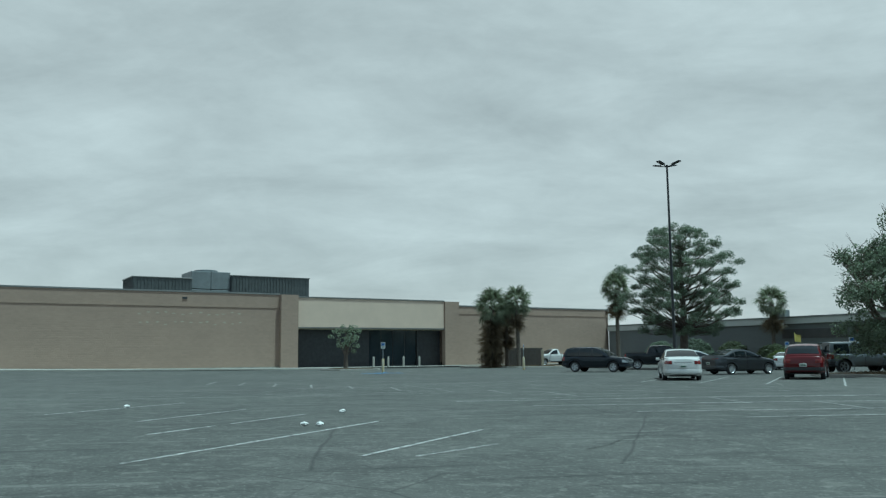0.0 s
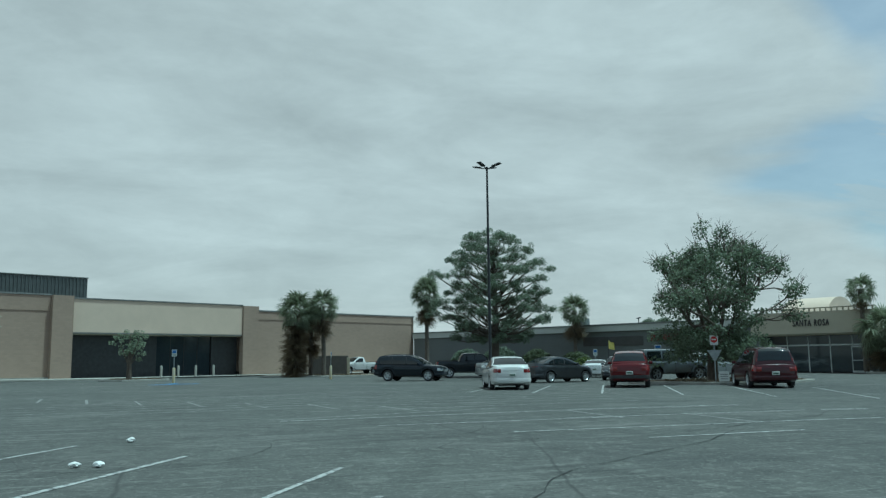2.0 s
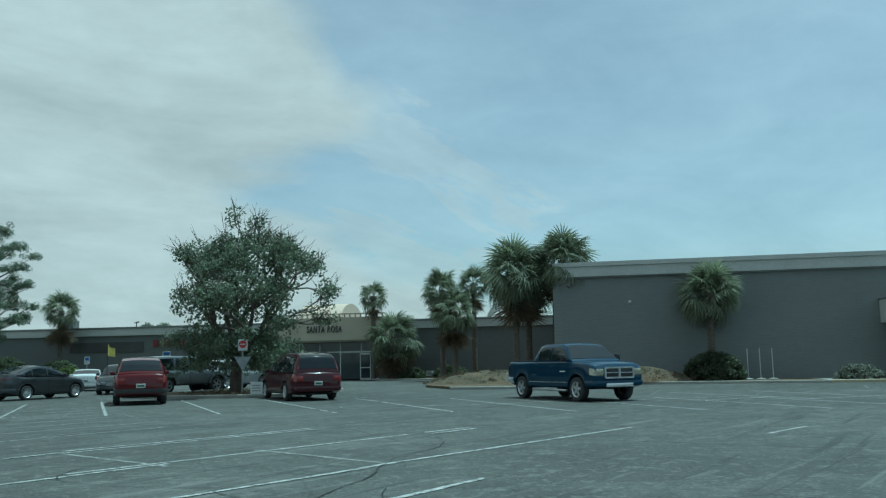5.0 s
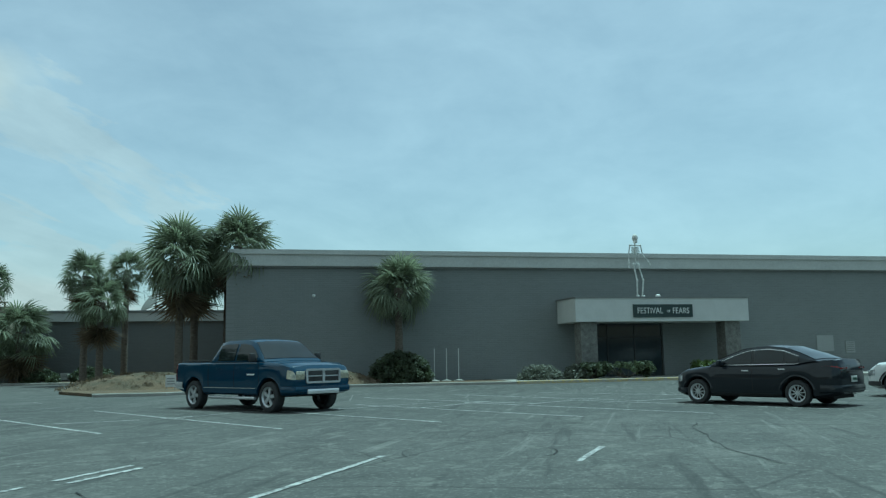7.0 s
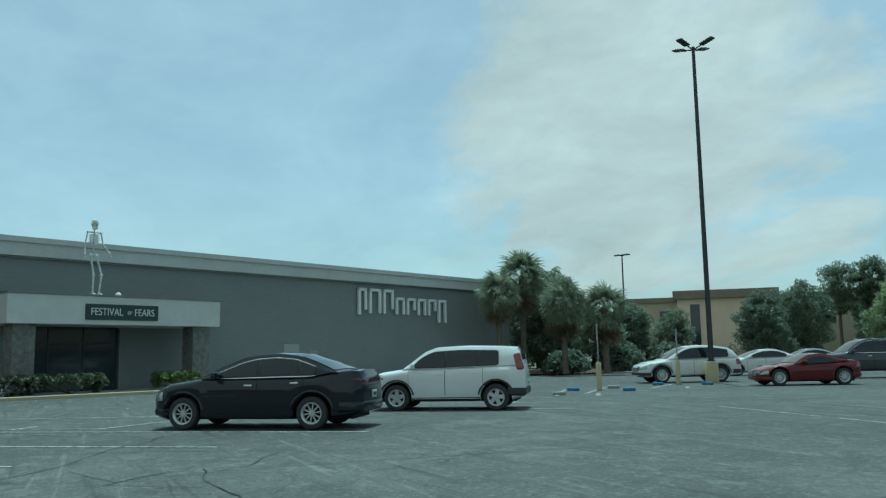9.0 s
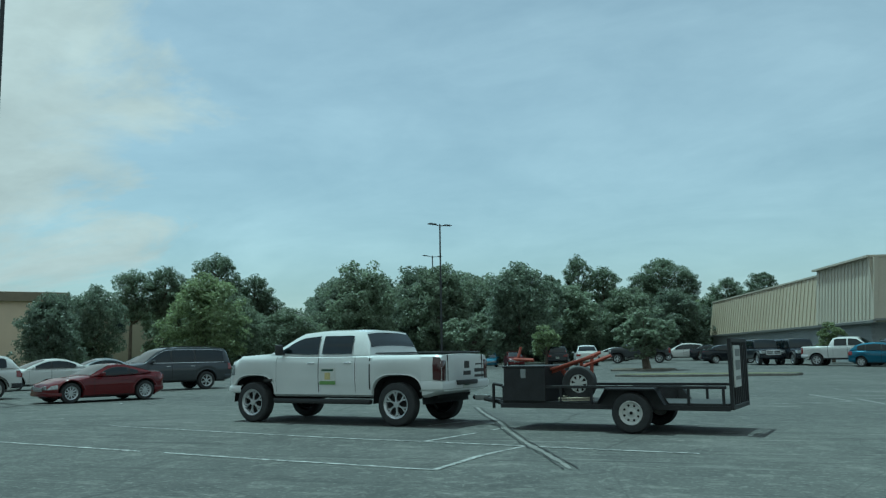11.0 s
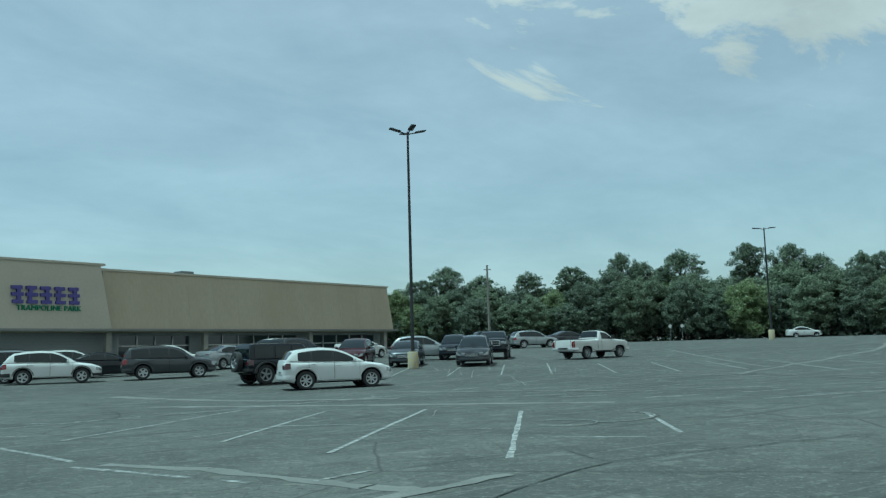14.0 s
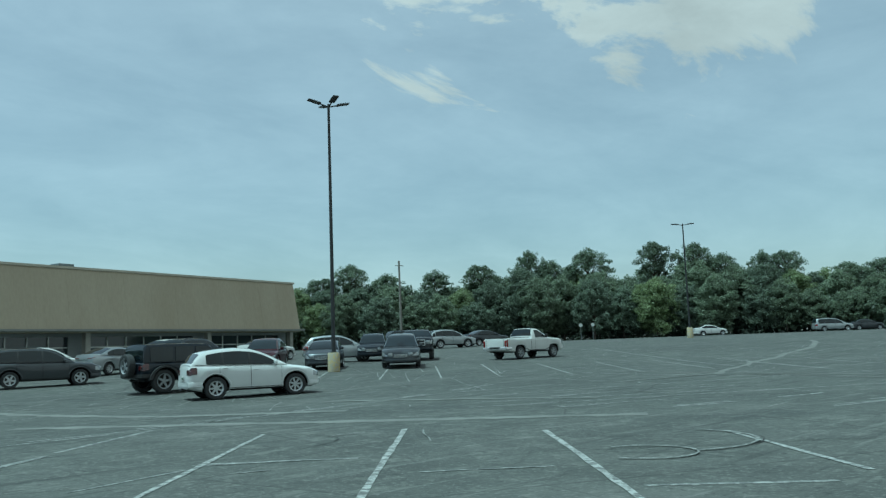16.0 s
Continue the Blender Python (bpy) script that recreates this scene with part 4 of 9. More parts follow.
part("wall_lamp", bm, LETTERWHITE, anchor, m=am @ pose(-7.4, -0.08, 4.5))
# raised logo drawn as plain strokes
def stroke(bm, pts, w, y0, y1):
    for (xa, za), (xb, zb) in zip(pts, pts[1:]):
        d = Vector((xb - xa, zb - za))
        length = d.length
        ang = math.atan2(d.y, d.x)
        mat = Matrix.Translation(((xa + xb) / 2, (y0 + y1) / 2, (za + zb) / 2)) @ Matrix.Rotation(-ang, 4, "Y")
        add_box(bm, -length / 2 - w / 2, length / 2 + w / 2, -(y1 - y0) / 2, (y1 - y0) / 2, -w / 2, w / 2, 0, mat)


x = 26.9
for k, (w, h, drop) in enumerate(((0.75, 1.35, 0.1), (1.05, 1.35, 0), (0.95, 1.35, 0), (0.85, 0.9, 0), (0.85, 0.9, 0), (0.85, 0.9, 0), (0.85, 0.9, 0), (0.85, 0.9, 0.45))):
    bm = bmesh.new()
    z0, z1 = 4.2 - drop, 4.2 + h
    stroke(bm, [(x + 0.1, z0), (x + 0.1, z1), (x + w - 0.12, z1), (x + w - 0.12, z0 + (0.0 if k % 2 else 0.3))], 0.17, -0.22, -0.08)
    part("logo_block", bm, LETTERWHITE, anchor, "plain white raised logo stroke" if k == 0 else "", m=am)
    x += w + 0.17

# --- trampoline hall: ribbed metal mansard over a dark shop front ---
hall = empty("metal_hall", Matrix.Identity(4), "tan ribbed metal hall with sloped mansard front", "building")
HX = math.radians(68.5)
hd = Vector((-math.sin(HX), -math.cos(HX), 0))        # along the front, away from the tower corner
hi = Vector((math.cos(HX), -math.sin(HX), 0))        # inward
ho = Vector((15.2, -52.7, 0))
hm = Matrix(((hd.x, hi.x, 0, ho.x), (hd.y, hi.y, 0, ho.y), (0, 0, 1, 0), (0, 0, 0, 1)))


def mansard(name, x0, x1, y0, z0, z1, slope, material, pitch=0.62, end0=0.0, end1=0.0, label="", m=hm, rib=0.05):
    """A sloped metal front with upright ribs, set back by slope at its top; its ends lean in as well."""
    bm = bmesh.new()
    t = 0.3
    pts = [(x0, y0, z0), (x1, y0, z0), (x1 - end1, y0 + slope, z1), (x0 + end0, y0 + slope, z1)]
    f = [bm.verts.new(p) for p in pts]
    g = [bm.verts.new((p[0], p[1] + t, p[2])) for p in pts]
    bm.faces.new(f)
    bm.faces.new(g[::-1])
    for k in range(4):
        q = (k + 1) % 4
        bm.faces.new((f[k], g[k], g[q], f[q]))
    face = part(name, bm, material, hall, label, m=m)
    n = int((x1 - x0) / pitch)
    for k in range(1, n):
        u = k / n
        xb, xt = x0 + (x1 - x0) * u, x0 + end0 + (x1 - end1 - x0 - end0) * u
        bm = bmesh.new()
        a = [bm.verts.new((xb + s * 0.035, y0 - d, z0)) for s, d in ((-1, 0.002), (-1, rib), (1, rib), (1, 0.002))]
        b = [bm.verts.new((xt + s * 0.035, y0 + slope - d, z1)) for s, d in ((-1, 0.002), (-1, rib), (1, rib), (1, 0.002))]
        for i in range(3):
            bm.faces.new((a[i], a[i + 1], b[i + 1], b[i]))
        bm.faces.new(a[::-1])
        bm.faces.new(b)
        part("rib", bm, material, face)
    return face


hs = Matrix(((-hi.x, hd.x, 0, ho.x + hi.x * 0), (-hi.y, hd.y, 0, ho.y), (0, 0, 1, 0), (0, 0, 0, 1)))  # side: x from the back to the corner
mansard("tower_front", 0.0, 9.0, -0.5, 3.42, 7.75, 0.35, RIBPALE, 9.0, 0.0, 0.7, "pale metal tower front")
mansard("front_mansard", 8.9, 39.0, 0.0, 3.42, 7.5, 0.65, RIB, 2.3, 0.0, 0.15, "tan ribbed metal mansard", rib=0.006)
mansard("tower_side", -10.6, 0.5, -0.12, 3.35, 7.75, 0.35, RIBPALE, 0.62, 0.0, 0.0, "pale ribbed tower side", hs, 0.05)
mansard("side_mansard", -48.5, -10.55, 0.0, 3.20, 7.4, 0.6, RIB, 0.95, 0.10, 0.0, "tan ribbed metal side mansard", hs, 0.05)
block("tower_coping", hm, -0.15, 8.6, -0.25, 10.7, 7.75, 7.9, RIBPALE, hall)
block("front_coping", hm, 8.5, 38.95, 0.56, 1.5, 7.502, 7.66, RIBPALE, hall)
block("side_coping", hs, -48.4, -10.6, 0.5, 0.95, 7.402, 7.55, RIBPALE, hall)
block("tower_roof", hm, 0.3, 8.3, 0.1, 10.6, 7.4, 7.6, ROOFING, hall)
block("roof", hm, 1.0, 38.0, 1.4, 44, 6.5, 6.7, ROOFING, hall, "flat roof")
block("soffit_edge", hm, -0.05, 39.0, -0.55, 0.0, 3.27, 3.42, GREYMETAL, hall)
block("soffit", hm, 0.0, 38.9, 0.0, 1.2, 3.18, 3.28, BEIGE, hall)
block("side_edge", hs, -48.5, 0.5, -0.18, -0.003, 3.12, 3.30, GREYMETAL, hall)
GLAZED = ((10.5, 16.5), (18.0, 27.5), (29.0, 37.5))
wall("base_front", hm @ pose(0, 1.2, 0), 0.6, 38.4, 0, 3.2, 0.3, GREYBLOCK, "", holes=tuple((a, b, 0.4, 2.95) for a, b in GLAZED), parent=hall)
wall("base_side", hs @ pose(0, 0.35, 0), -48.2, -1.2, 0, 3.19, 0.3, GREYBLOCK, "", parent=hall)
wall("end_wall", frame_along(hm @ Vector((38.4, 2.0, 0)), hi), 0.0, 42, 0, 6.6, 0.3, GREYBLOCK, "", parent=hall)
for x0, x1 in GLAZED:
    k = int((x1 - x0) / 1.45)
    for q in range(k):
        a, b = x0 + (x1 - x0) * q / k, x0 + (x1 - x0) * (q + 1) / k
        block("window_pane", hm, a + 0.06, b, 1.32, 1.36, 0.4, 2.95, SHOPGLASS, hall)
        block("window_bar", hm, a, a + 0.06, 1.22, 1.40, 0.4, 2.95, ALUMINIUM, hall)
    block("window_rail", hm, x0, x1, 1.215, 1.40, 2.20, 2.27, ALUMINIUM, hall)
    block("window_backing", hm, x0 - 0.3, x1 + 0.3, 2.3, 2.4, 0, 3.2, DARKSTEEL, hall)
for x in (9.2, 17.25, 28.25, 38.0):
    block("front_post", hm, x - 0.2, x + 0.2, 0.15, 0.55, 0, 3.2, CONCRETE, hall)
block("roof_vent", hm, 16.4, 17.6, 2.2, 3.2, 6.7, 8.05, RTUPALE, hall, "low grey roof vent", 0.05)
# logo: a row of violet blocks with a green line of letters below
for k, x in enumerate((2.30, 3.22, 4.14, 5.08, 6.02)):
    bm = bmesh.new()
    z0, z1, w = 5.12, 6.02, 0.52
    zm = (z0 + z1) / 2
    for zz in (z0, zm + 0.02, z1):
        stroke(bm, [(x + 0.06 * (zz == z0), zz), (x + w - 0.08 * (zz == z1), zz)], 0.22, -0.62, -0.40)
    stroke(bm, [(x + w * (0.25 if k % 2 else 0.7), z0), (x + w * (0.35 if k % 2 else 0.6), z1)], 0.24, -0.621, -0.401)
    part("logo_block", bm, VIOLET, hall, "plain violet raised logo block" if k == 0 else "", m=hm @ pose(0, 0.12, 0))
tagged(lettering("sign_letters", "TRAMPOLINE PARK", 0.48, hm @ pose(4.65, -0.46, 4.72), GREENLET, hall, 0.05, 0.98, 1.05), "green letters reading TRAMPOLINE PARK")

# ---------- vehicles ----------
TYRE = surface("tyre_rubber", (0.042, 0.043, 0.044), 0.85, scale=6, fine=60, vary=0.25, bump=0.3)
WELL = surface("wheel_well_black", (0.014, 0.014, 0.014), 0.9, scale=5, fine=40, vary=0.2, bump=0)
ALLOY = surface("alloy_rim", (0.62, 0.63, 0.64), 0.30, 0.55, scale=6, fine=60, vary=0.1, bump=0)
STEELRIM = surface("grey_steel_rim", (0.33, 0.34, 0.35), 0.45, 0.5, scale=6, fine=60, vary=0.12, bump=0)
CHROME = surface("chrome_trim", (0.78, 0.79, 0.80), 0.24, 0.65, scale=6, fine=60, vary=0.05, bump=0)
TRIM = surface("black_plastic_trim", (0.028, 0.028, 0.029), 0.55, scale=6, fine=90, vary=0.2, bump=0.1)
AUTOGLASS = surface("tinted_car_glass", (0.010, 0.015, 0.018), 0.03, scale=1.5, fine=9, vary=0.25, bump=0, coat=0.0, spec=0.55)
CLEARLENS = surface("headlamp_lens", (0.42, 0.44, 0.45), 0.12, 0.35, scale=14, fine=70, vary=0.3, bump=0, coat=0.8)
WARMLENS = surface("yellowed_headlamp_lens", (0.50, 0.48, 0.36), 0.15, 0.2, scale=14, fine=70, vary=0.3, bump=0, coat=0.8)
REDLENS = surface("tail_lamp_lens", (0.19, 0.010, 0.010), 0.15, scale=9, fine=60, vary=0.2, bump=0, coat=0.8)
SMOKED = surface("smoked_tail_lens", (0.055, 0.008, 0.010), 0.15, scale=9, fine=60, vary=0.3, bump=0, coat=0.8)
PLATE = surface("number_plate", (0.55, 0.56, 0.52), 0.5, scale=9, fine=60, vary=0.08, bump=0)
INK = surface("dark_green_print", (0.03, 0.09, 0.05), 0.6, scale=9, fine=60, vary=0.1, bump=0)
GAP = surface("panel_gap", (0.006, 0.006, 0.006), 0.9, scale=9, fine=60, vary=0.1, bump=0)

P_WHITE = paint("white_car_paint", (0.62, 0.62, 0.60))
P_WHITE2 = paint("pearl_white_car_paint", (0.68, 0.69, 0.68))
P_BLACK = paint("black_car_paint", (0.010, 0.013, 0.018), 0.0, 0.3)
P_NAVY = paint("dark_navy_car_paint", (0.008, 0.012, 0.018), 0.0, 0.3)
P_BLUE = paint("deep_blue_truck_paint", (0.006, 0.034, 0.070), 0.0, 0.35)
P_SKY = paint("bright_blue_car_paint", (0.028, 0.105, 0.17), 0.2, 0.3)
P_RED = paint("red_car_paint", (0.088, 0.008, 0.011), 0.0, 0.3)
P_MAROON = paint("maroon_car_paint", (0.042, 0.007, 0.011), 0.0, 0.3)
P_GREY = paint("grey_metallic_paint", (0.060, 0.064, 0.070), 0.5, 0.32)
P_MID = paint("mid_grey_car_paint", (0.15, 0.165, 0.18), 0.4, 0.34)
P_SILVER = paint("silver_car_paint", (0.38, 0.40, 0.41), 0.6, 0.33)


def lerp_table(rows, s):
    if s <= rows[0][0]:
        return rows[0][1]
    for (a, va), (b, vb) in zip(rows, rows[1:]):
        if s <= b:
            return va + (vb - va) * (s - a) / (b - a) if b > a else vb
    return rows[-1][1]


# Each kind: length, width, wheelbase, front overhang, wheel radius, sill height, deck line and roof line (distance from the nose, height),
# side windows (from, to), doors (from, to), and further marks.
KINDS = {
    "sedan": dict(L=4.44, W=1.78, wb=2.70, fo=0.74, r=0.32, sill=0.21, belt=0.97,
                  deck=[(0, 0.60), (0.03, 0.70), (0.12, 0.80), (0.40, 0.91), (1.15, 1.01), (2.1, 1.02), (3.4, 1.04), (3.78, 1.10), (4.26, 1.13), (4.36, 1.12), (4.41, 1.00), (4.44, 0.86)],
                  roof=[(1.10, 1.00), (1.30, 1.12), (1.56, 1.25), (1.95, 1.40), (2.25, 1.47), (2.7, 1.495), (3.1, 1.45), (3.55, 1.29), (3.95, 1.10)],
                  wind=(1.15, 2.06), rear=(3.14, 3.88), windows=[(1.44, 2.28), (2.36, 3.12), (3.18, 3.50)], doors=[(1.27, 2.31), (2.35, 3.27)], tail=(0.20, 0.04, 0.58, 0.42)),
    "saloon": dict(L=5.09, W=1.85, wb=2.81, fo=1.05, r=0.33, sill=0.21, belt=0.95,
                   deck=[(0, 0.60), (0.10, 0.70), (0.6, 0.83), (1.55, 0.95), (2.5, 0.965), (3.9, 1.0), (4.4, 1.09), (4.95, 1.08), (5.06, 1.0), (5.09, 0.88)],
                   roof=[(1.50, 0.94), (2.0, 1.22), (2.4, 1.40), (2.75, 1.475), (3.2, 1.49), (3.65, 1.44), (4.1, 1.27), (4.5, 1.08)],
                   wind=(1.54, 2.55), rear=(3.72, 4.42), windows=[(1.85, 2.75), (2.83, 3.68), (3.76, 4.02)], doors=[(1.68, 2.78), (2.82, 3.80)]),
    "coupe": dict(L=4.25, W=1.80, wb=2.55, fo=0.90, r=0.33, sill=0.17, belt=0.83,
                  deck=[(0, 0.50), (0.10, 0.60), (0.5, 0.72), (1.5, 0.86), (2.2, 0.86), (3.2, 0.90), (3.7, 0.98), (4.1, 0.98), (4.22, 0.90), (4.25, 0.80)],
                  roof=[(1.45, 0.85), (1.9, 1.08), (2.2, 1.22), (2.5, 1.27), (2.8, 1.25), (3.2, 1.14), (3.75, 0.98)],
                  wind=(1.50, 2.26), rear=(2.95, 3.68), windows=[(1.85, 2.80), (2.88, 3.2)], doors=[(1.62, 2.86)]),
    "crossover": dict(L=4.70, W=1.86, wb=2.74, fo=0.95, r=0.37, sill=0.28, belt=1.05,
                      deck=[(0, 0.68), (0.08, 0.80), (0.45, 0.94), (1.25, 1.06), (2.2, 1.08), (3.6, 1.13), (4.55, 1.15), (4.66, 1.05), (4.70, 0.90)],
                      roof=[(1.18, 1.05), (1.6, 1.32), (2.0, 1.54), (2.35, 1.655), (2.9, 1.69), (3.5, 1.67), (4.15, 1.58), (4.35, 1.45), (4.60, 1.13)],
                      wind=(1.24, 2.18), rear=(4.16, 4.54), windows=[(1.60, 2.42), (2.50, 3.38), (3.46, 4.10)], doors=[(1.38, 2.44), (2.48, 3.50)], hatch=True),
    "luxsuv": dict(L=4.58, W=1.88, wb=2.76, fo=0.94, r=0.375, sill=0.28, belt=1.08,
                   deck=[(0, 0.70), (0.08, 0.83), (0.45, 0.97), (1.30, 1.09), (2.2, 1.11), (3.6, 1.15), (4.43, 1.19), (4.54, 1.10), (4.58, 0.95)],
                   roof=[(1.22, 1.08), (1.7, 1.35), (2.1, 1.54), (2.45, 1.645), (2.95, 1.69), (3.4, 1.67), (3.9, 1.61), (4.20, 1.54), (4.32, 1.42), (4.52, 1.16)],
                   wind=(1.28, 2.28), rear=(4.22, 4.48), windows=[(1.66, 2.50), (2.58, 3.42), (3.50, 4.02)], doors=[(1.44, 2.52), (2.56, 3.58)], hatch=True),
    "suv": dict(L=4.85, W=1.90, wb=2.87, fo=0.93, r=0.37, sill=0.30, belt=1.08,
                deck=[(0, 0.72), (0.08, 0.86), (0.40, 1.00), (1.25, 1.09), (2.2, 1.10), (3.8, 1.13), (4.72, 1.14), (4.82, 1.05), (4.85, 0.90)],
                roof=[(1.18, 1.08), (1.6, 1.36), (1.95, 1.58), (2.3, 1.70), (2.9, 1.745), (3.8, 1.735), (4.45, 1.68), (4.60, 1.55), (4.78, 1.13)],
                wind=(1.24, 2.14), rear=(4.47, 4.74), windows=[(1.58, 2.46), (2.54, 3.46), (3.54, 4.40)], doors=[(1.38, 2.48), (2.52, 3.55)], hatch=True, rails=True),
    "bigsuv": dict(L=5.60, W=2.0, wb=3.30, fo=1.0, r=0.40, sill=0.36, belt=1.20,
                   deck=[(0, 0.85), (0.08, 1.0), (0.4, 1.14), (1.45, 1.21), (2.4, 1.22), (4.5, 1.22), (5.48, 1.22), (5.57, 1.1), (5.60, 0.95)],
                   roof=[(1.40, 1.20), (1.75, 1.48), (2.05, 1.70), (2.35, 1.84), (2.9, 1.89), (4.6, 1.88), (5.25, 1.84), (5.40, 1.68), (5.54, 1.22)],
                   wind=(1.46, 2.2), rear=(5.27, 5.52), windows=[(1.76, 2.62), (2.70, 3.72), (3.80, 5.16)], doors=[(1.56, 2.66), (2.70, 3.80)], hatch=True, rails=True),
    "minivan": dict(L=5.10, W=1.98, wb=3.03, fo=0.98, r=0.34, sill=0.24, belt=1.03,
                    deck=[(0, 0.66), (0.08, 0.78), (0.4, 0.93), (1.15, 1.04), (2.2, 1.05), (4.0, 1.05), (4.98, 1.06), (5.07, 0.98), (5.10, 0.85)],
                    roof=[(1.05, 1.03), (1.55, 1.33), (1.95, 1.55), (2.35, 1.70), (3.0, 1.76), (4.2, 1.75), (4.75, 1.70), (4.90, 1.56), (5.03, 1.06)],
                    wind=(1.12, 2.15), rear=(4.77, 5.0), windows=[(1.58, 2.50), (2.58, 3.72), (3.80, 4.68)], doors=[(1.40, 2.52), (2.56, 3.78)], hatch=True, rails=True),
    "box": dict(L=4.14, W=1.80, wb=2.57, fo=0.83, r=0.33, sill=0.24, belt=1.07,
                deck=[(0, 0.62), (0.08, 0.78), (0.35, 0.96), (1.05, 1.06), (2.0, 1.08), (3.3, 1.12), (4.02, 1.14), (4.10, 1.05), (4.14, 0.9)],
                roof=[(0.98, 1.05), (1.33, 1.33), (1.58, 1.51), (1.84, 1.60), (2.6, 1.63), (3.5, 1.605), (3.93, 1.575), (4.01, 1.46), (4.10, 1.14)],
                wind=(1.04, 1.74), rear=(3.94, 4.07), windows=[(1.26, 2.08), (2.14, 2.92), (2.97, 3.48)], doors=[(1.14, 2.10), (2.14, 3.08)], hatch=True),
    "hatch": dict(L=4.05, W=1.72, wb=2.50, fo=0.80, r=0.31, sill=0.20, belt=0.96,
                  deck=[(0, 0.58), (0.08, 0.70), (0.35, 0.86), (1.0, 0.96), (2.0, 0.98), (3.2, 1.03), (3.92, 1.05), (4.02, 0.98), (4.05, 0.85)],
                  roof=[(0.95, 0.95), (1.4, 1.22), (1.75, 1.41), (2.1, 1.49), (2.6, 1.51), (3.2, 1.46), (3.6, 1.36), (3.95, 1.05)],
                  wind=(1.0, 1.92), rear=(3.5, 3.90), windows=[(1.35, 2.08), (2.16, 3.00), (3.06, 3.5)], doors=[(1.18, 2.12), (2.16, 3.10)], hatch=True),
    "jeep": dict(L=4.60, W=1.88, wb=3.0, fo=0.72, r=0.42, sill=0.42, belt=1.17,
                 deck=[(0, 0.92), (0.04, 1.06), (0.2, 1.12), (1.35, 1.18), (2.2, 1.18), (3.6, 1.18), (4.50, 1.18), (4.58, 1.12), (4.60, 1.0)],
                 roof=[(1.35, 1.17), (1.52, 1.50), (1.68, 1.76), (1.80, 1.83), (2.6, 1.86), (3.6, 1.86), (4.38, 1.84), (4.46, 1.72), (4.53, 1.18)],
                 wind=(1.38, 1.70), rear=(4.40, 4.52), windows=[(1.62, 2.36), (2.46, 3.22), (3.34, 4.26)], doors=[(1.42, 2.40), (2.44, 3.28)], hatch=True, spare=True, flares=True, square=True),
    "crewcab": dict(L=5.40, W=2.03, wb=3.645, fo=0.75, r=0.42, sill=0.55, belt=1.36, track=1.80, arch=1.36,
                    deck=[(0, 0.98), (0.03, 1.18), (0.12, 1.32), (0.40, 1.41), (1.27, 1.45), (1.60, 1.42), (2.17, 1.39), (3.72, 1.39), (3.74, 1.38), (5.26, 1.38), (5.38, 1.36), (5.40, 1.2)],
                    roof=[(1.19, 1.42), (1.55, 1.64), (1.80, 1.78), (2.01, 1.87), (2.47, 1.905), (3.22, 1.90), (3.54, 1.865), (3.68, 1.64), (3.74, 1.40)],
                    wind=(1.25, 1.93), rear=(3.56, 3.71), windows=[(1.53, 2.47), (2.57, 3.32)], doors=[(1.39, 2.51), (2.55, 3.43)], bed=(3.80, 5.32), step=True),
    "quadcab": dict(L=5.36, W=2.02, wb=3.45, fo=0.96, r=0.39, arch=1.24, round=True, sill=0.42, belt=1.24, track=1.74,
                    deck=[(0, 0.90), (0.04, 1.05), (0.14, 1.17), (0.40, 1.235), (1.35, 1.30), (2.3, 1.30), (3.45, 1.30), (3.58, 1.29), (5.22, 1.29), (5.34, 1.27), (5.36, 1.1)],
                    roof=[(1.18, 1.29), (1.46, 1.52), (1.70, 1.73), (1.90, 1.84), (2.25, 1.885), (3.05, 1.88), (3.34, 1.82), (3.50, 1.58), (3.62, 1.29)],
                    wind=(1.24, 1.86), rear=(3.42, 3.57), windows=[(1.50, 2.40), (2.50, 3.26)], doors=[(1.36, 2.44), (2.48, 3.34)], bed=(3.68, 5.28)),
    "shortcab": dict(L=5.20, W=2.0, wb=3.02, fo=0.96, r=0.37, sill=0.42, belt=1.22, track=1.72,
                     deck=[(0, 0.86), (0.05, 1.02), (0.30, 1.15), (1.45, 1.24), (2.3, 1.24), (2.95, 1.24), (3.0, 1.22), (5.06, 1.23), (5.17, 1.2), (5.20, 1.05)],
                     roof=[(1.36, 1.22), (1.78, 1.52), (2.05, 1.70), (2.28, 1.79), (2.5, 1.81), (2.72, 1.79), (2.85, 1.56), (2.93, 1.24)],
                     wind=(1.42, 2.18), rear=(2.73, 2.91), windows=[(1.74, 2.62)], doors=[(1.56, 2.68)], bed=(3.05, 5.12)),
}
KINDS["roadster"] = dict(L=4.02, W=1.80, wb=2.55, fo=0.70, r=0.33, sill=0.17, belt=0.83,
                         deck=[(0, 0.50), (0.10, 0.62), (0.4, 0.73), (1.3, 0.86), (2.0, 0.86), (3.0, 0.90), (3.5, 0.96), (3.88, 0.96), (3.99, 0.90), (4.02, 0.80)],
                         roof=[(1.30, 0.85), (1.72, 1.08), (2.0, 1.21), (2.3, 1.25), (2.6, 1.23), (3.0, 1.12), (3.5, 0.97)],
                         wind=(1.35, 2.06), rear=(2.75, 3.43), windows=[(1.68, 2.62), (2.70, 3.0)], doors=[(1.45, 2.68)])
KINDS["boxer"] = dict(KINDS["jeep"], r=0.45, sill=0.46)


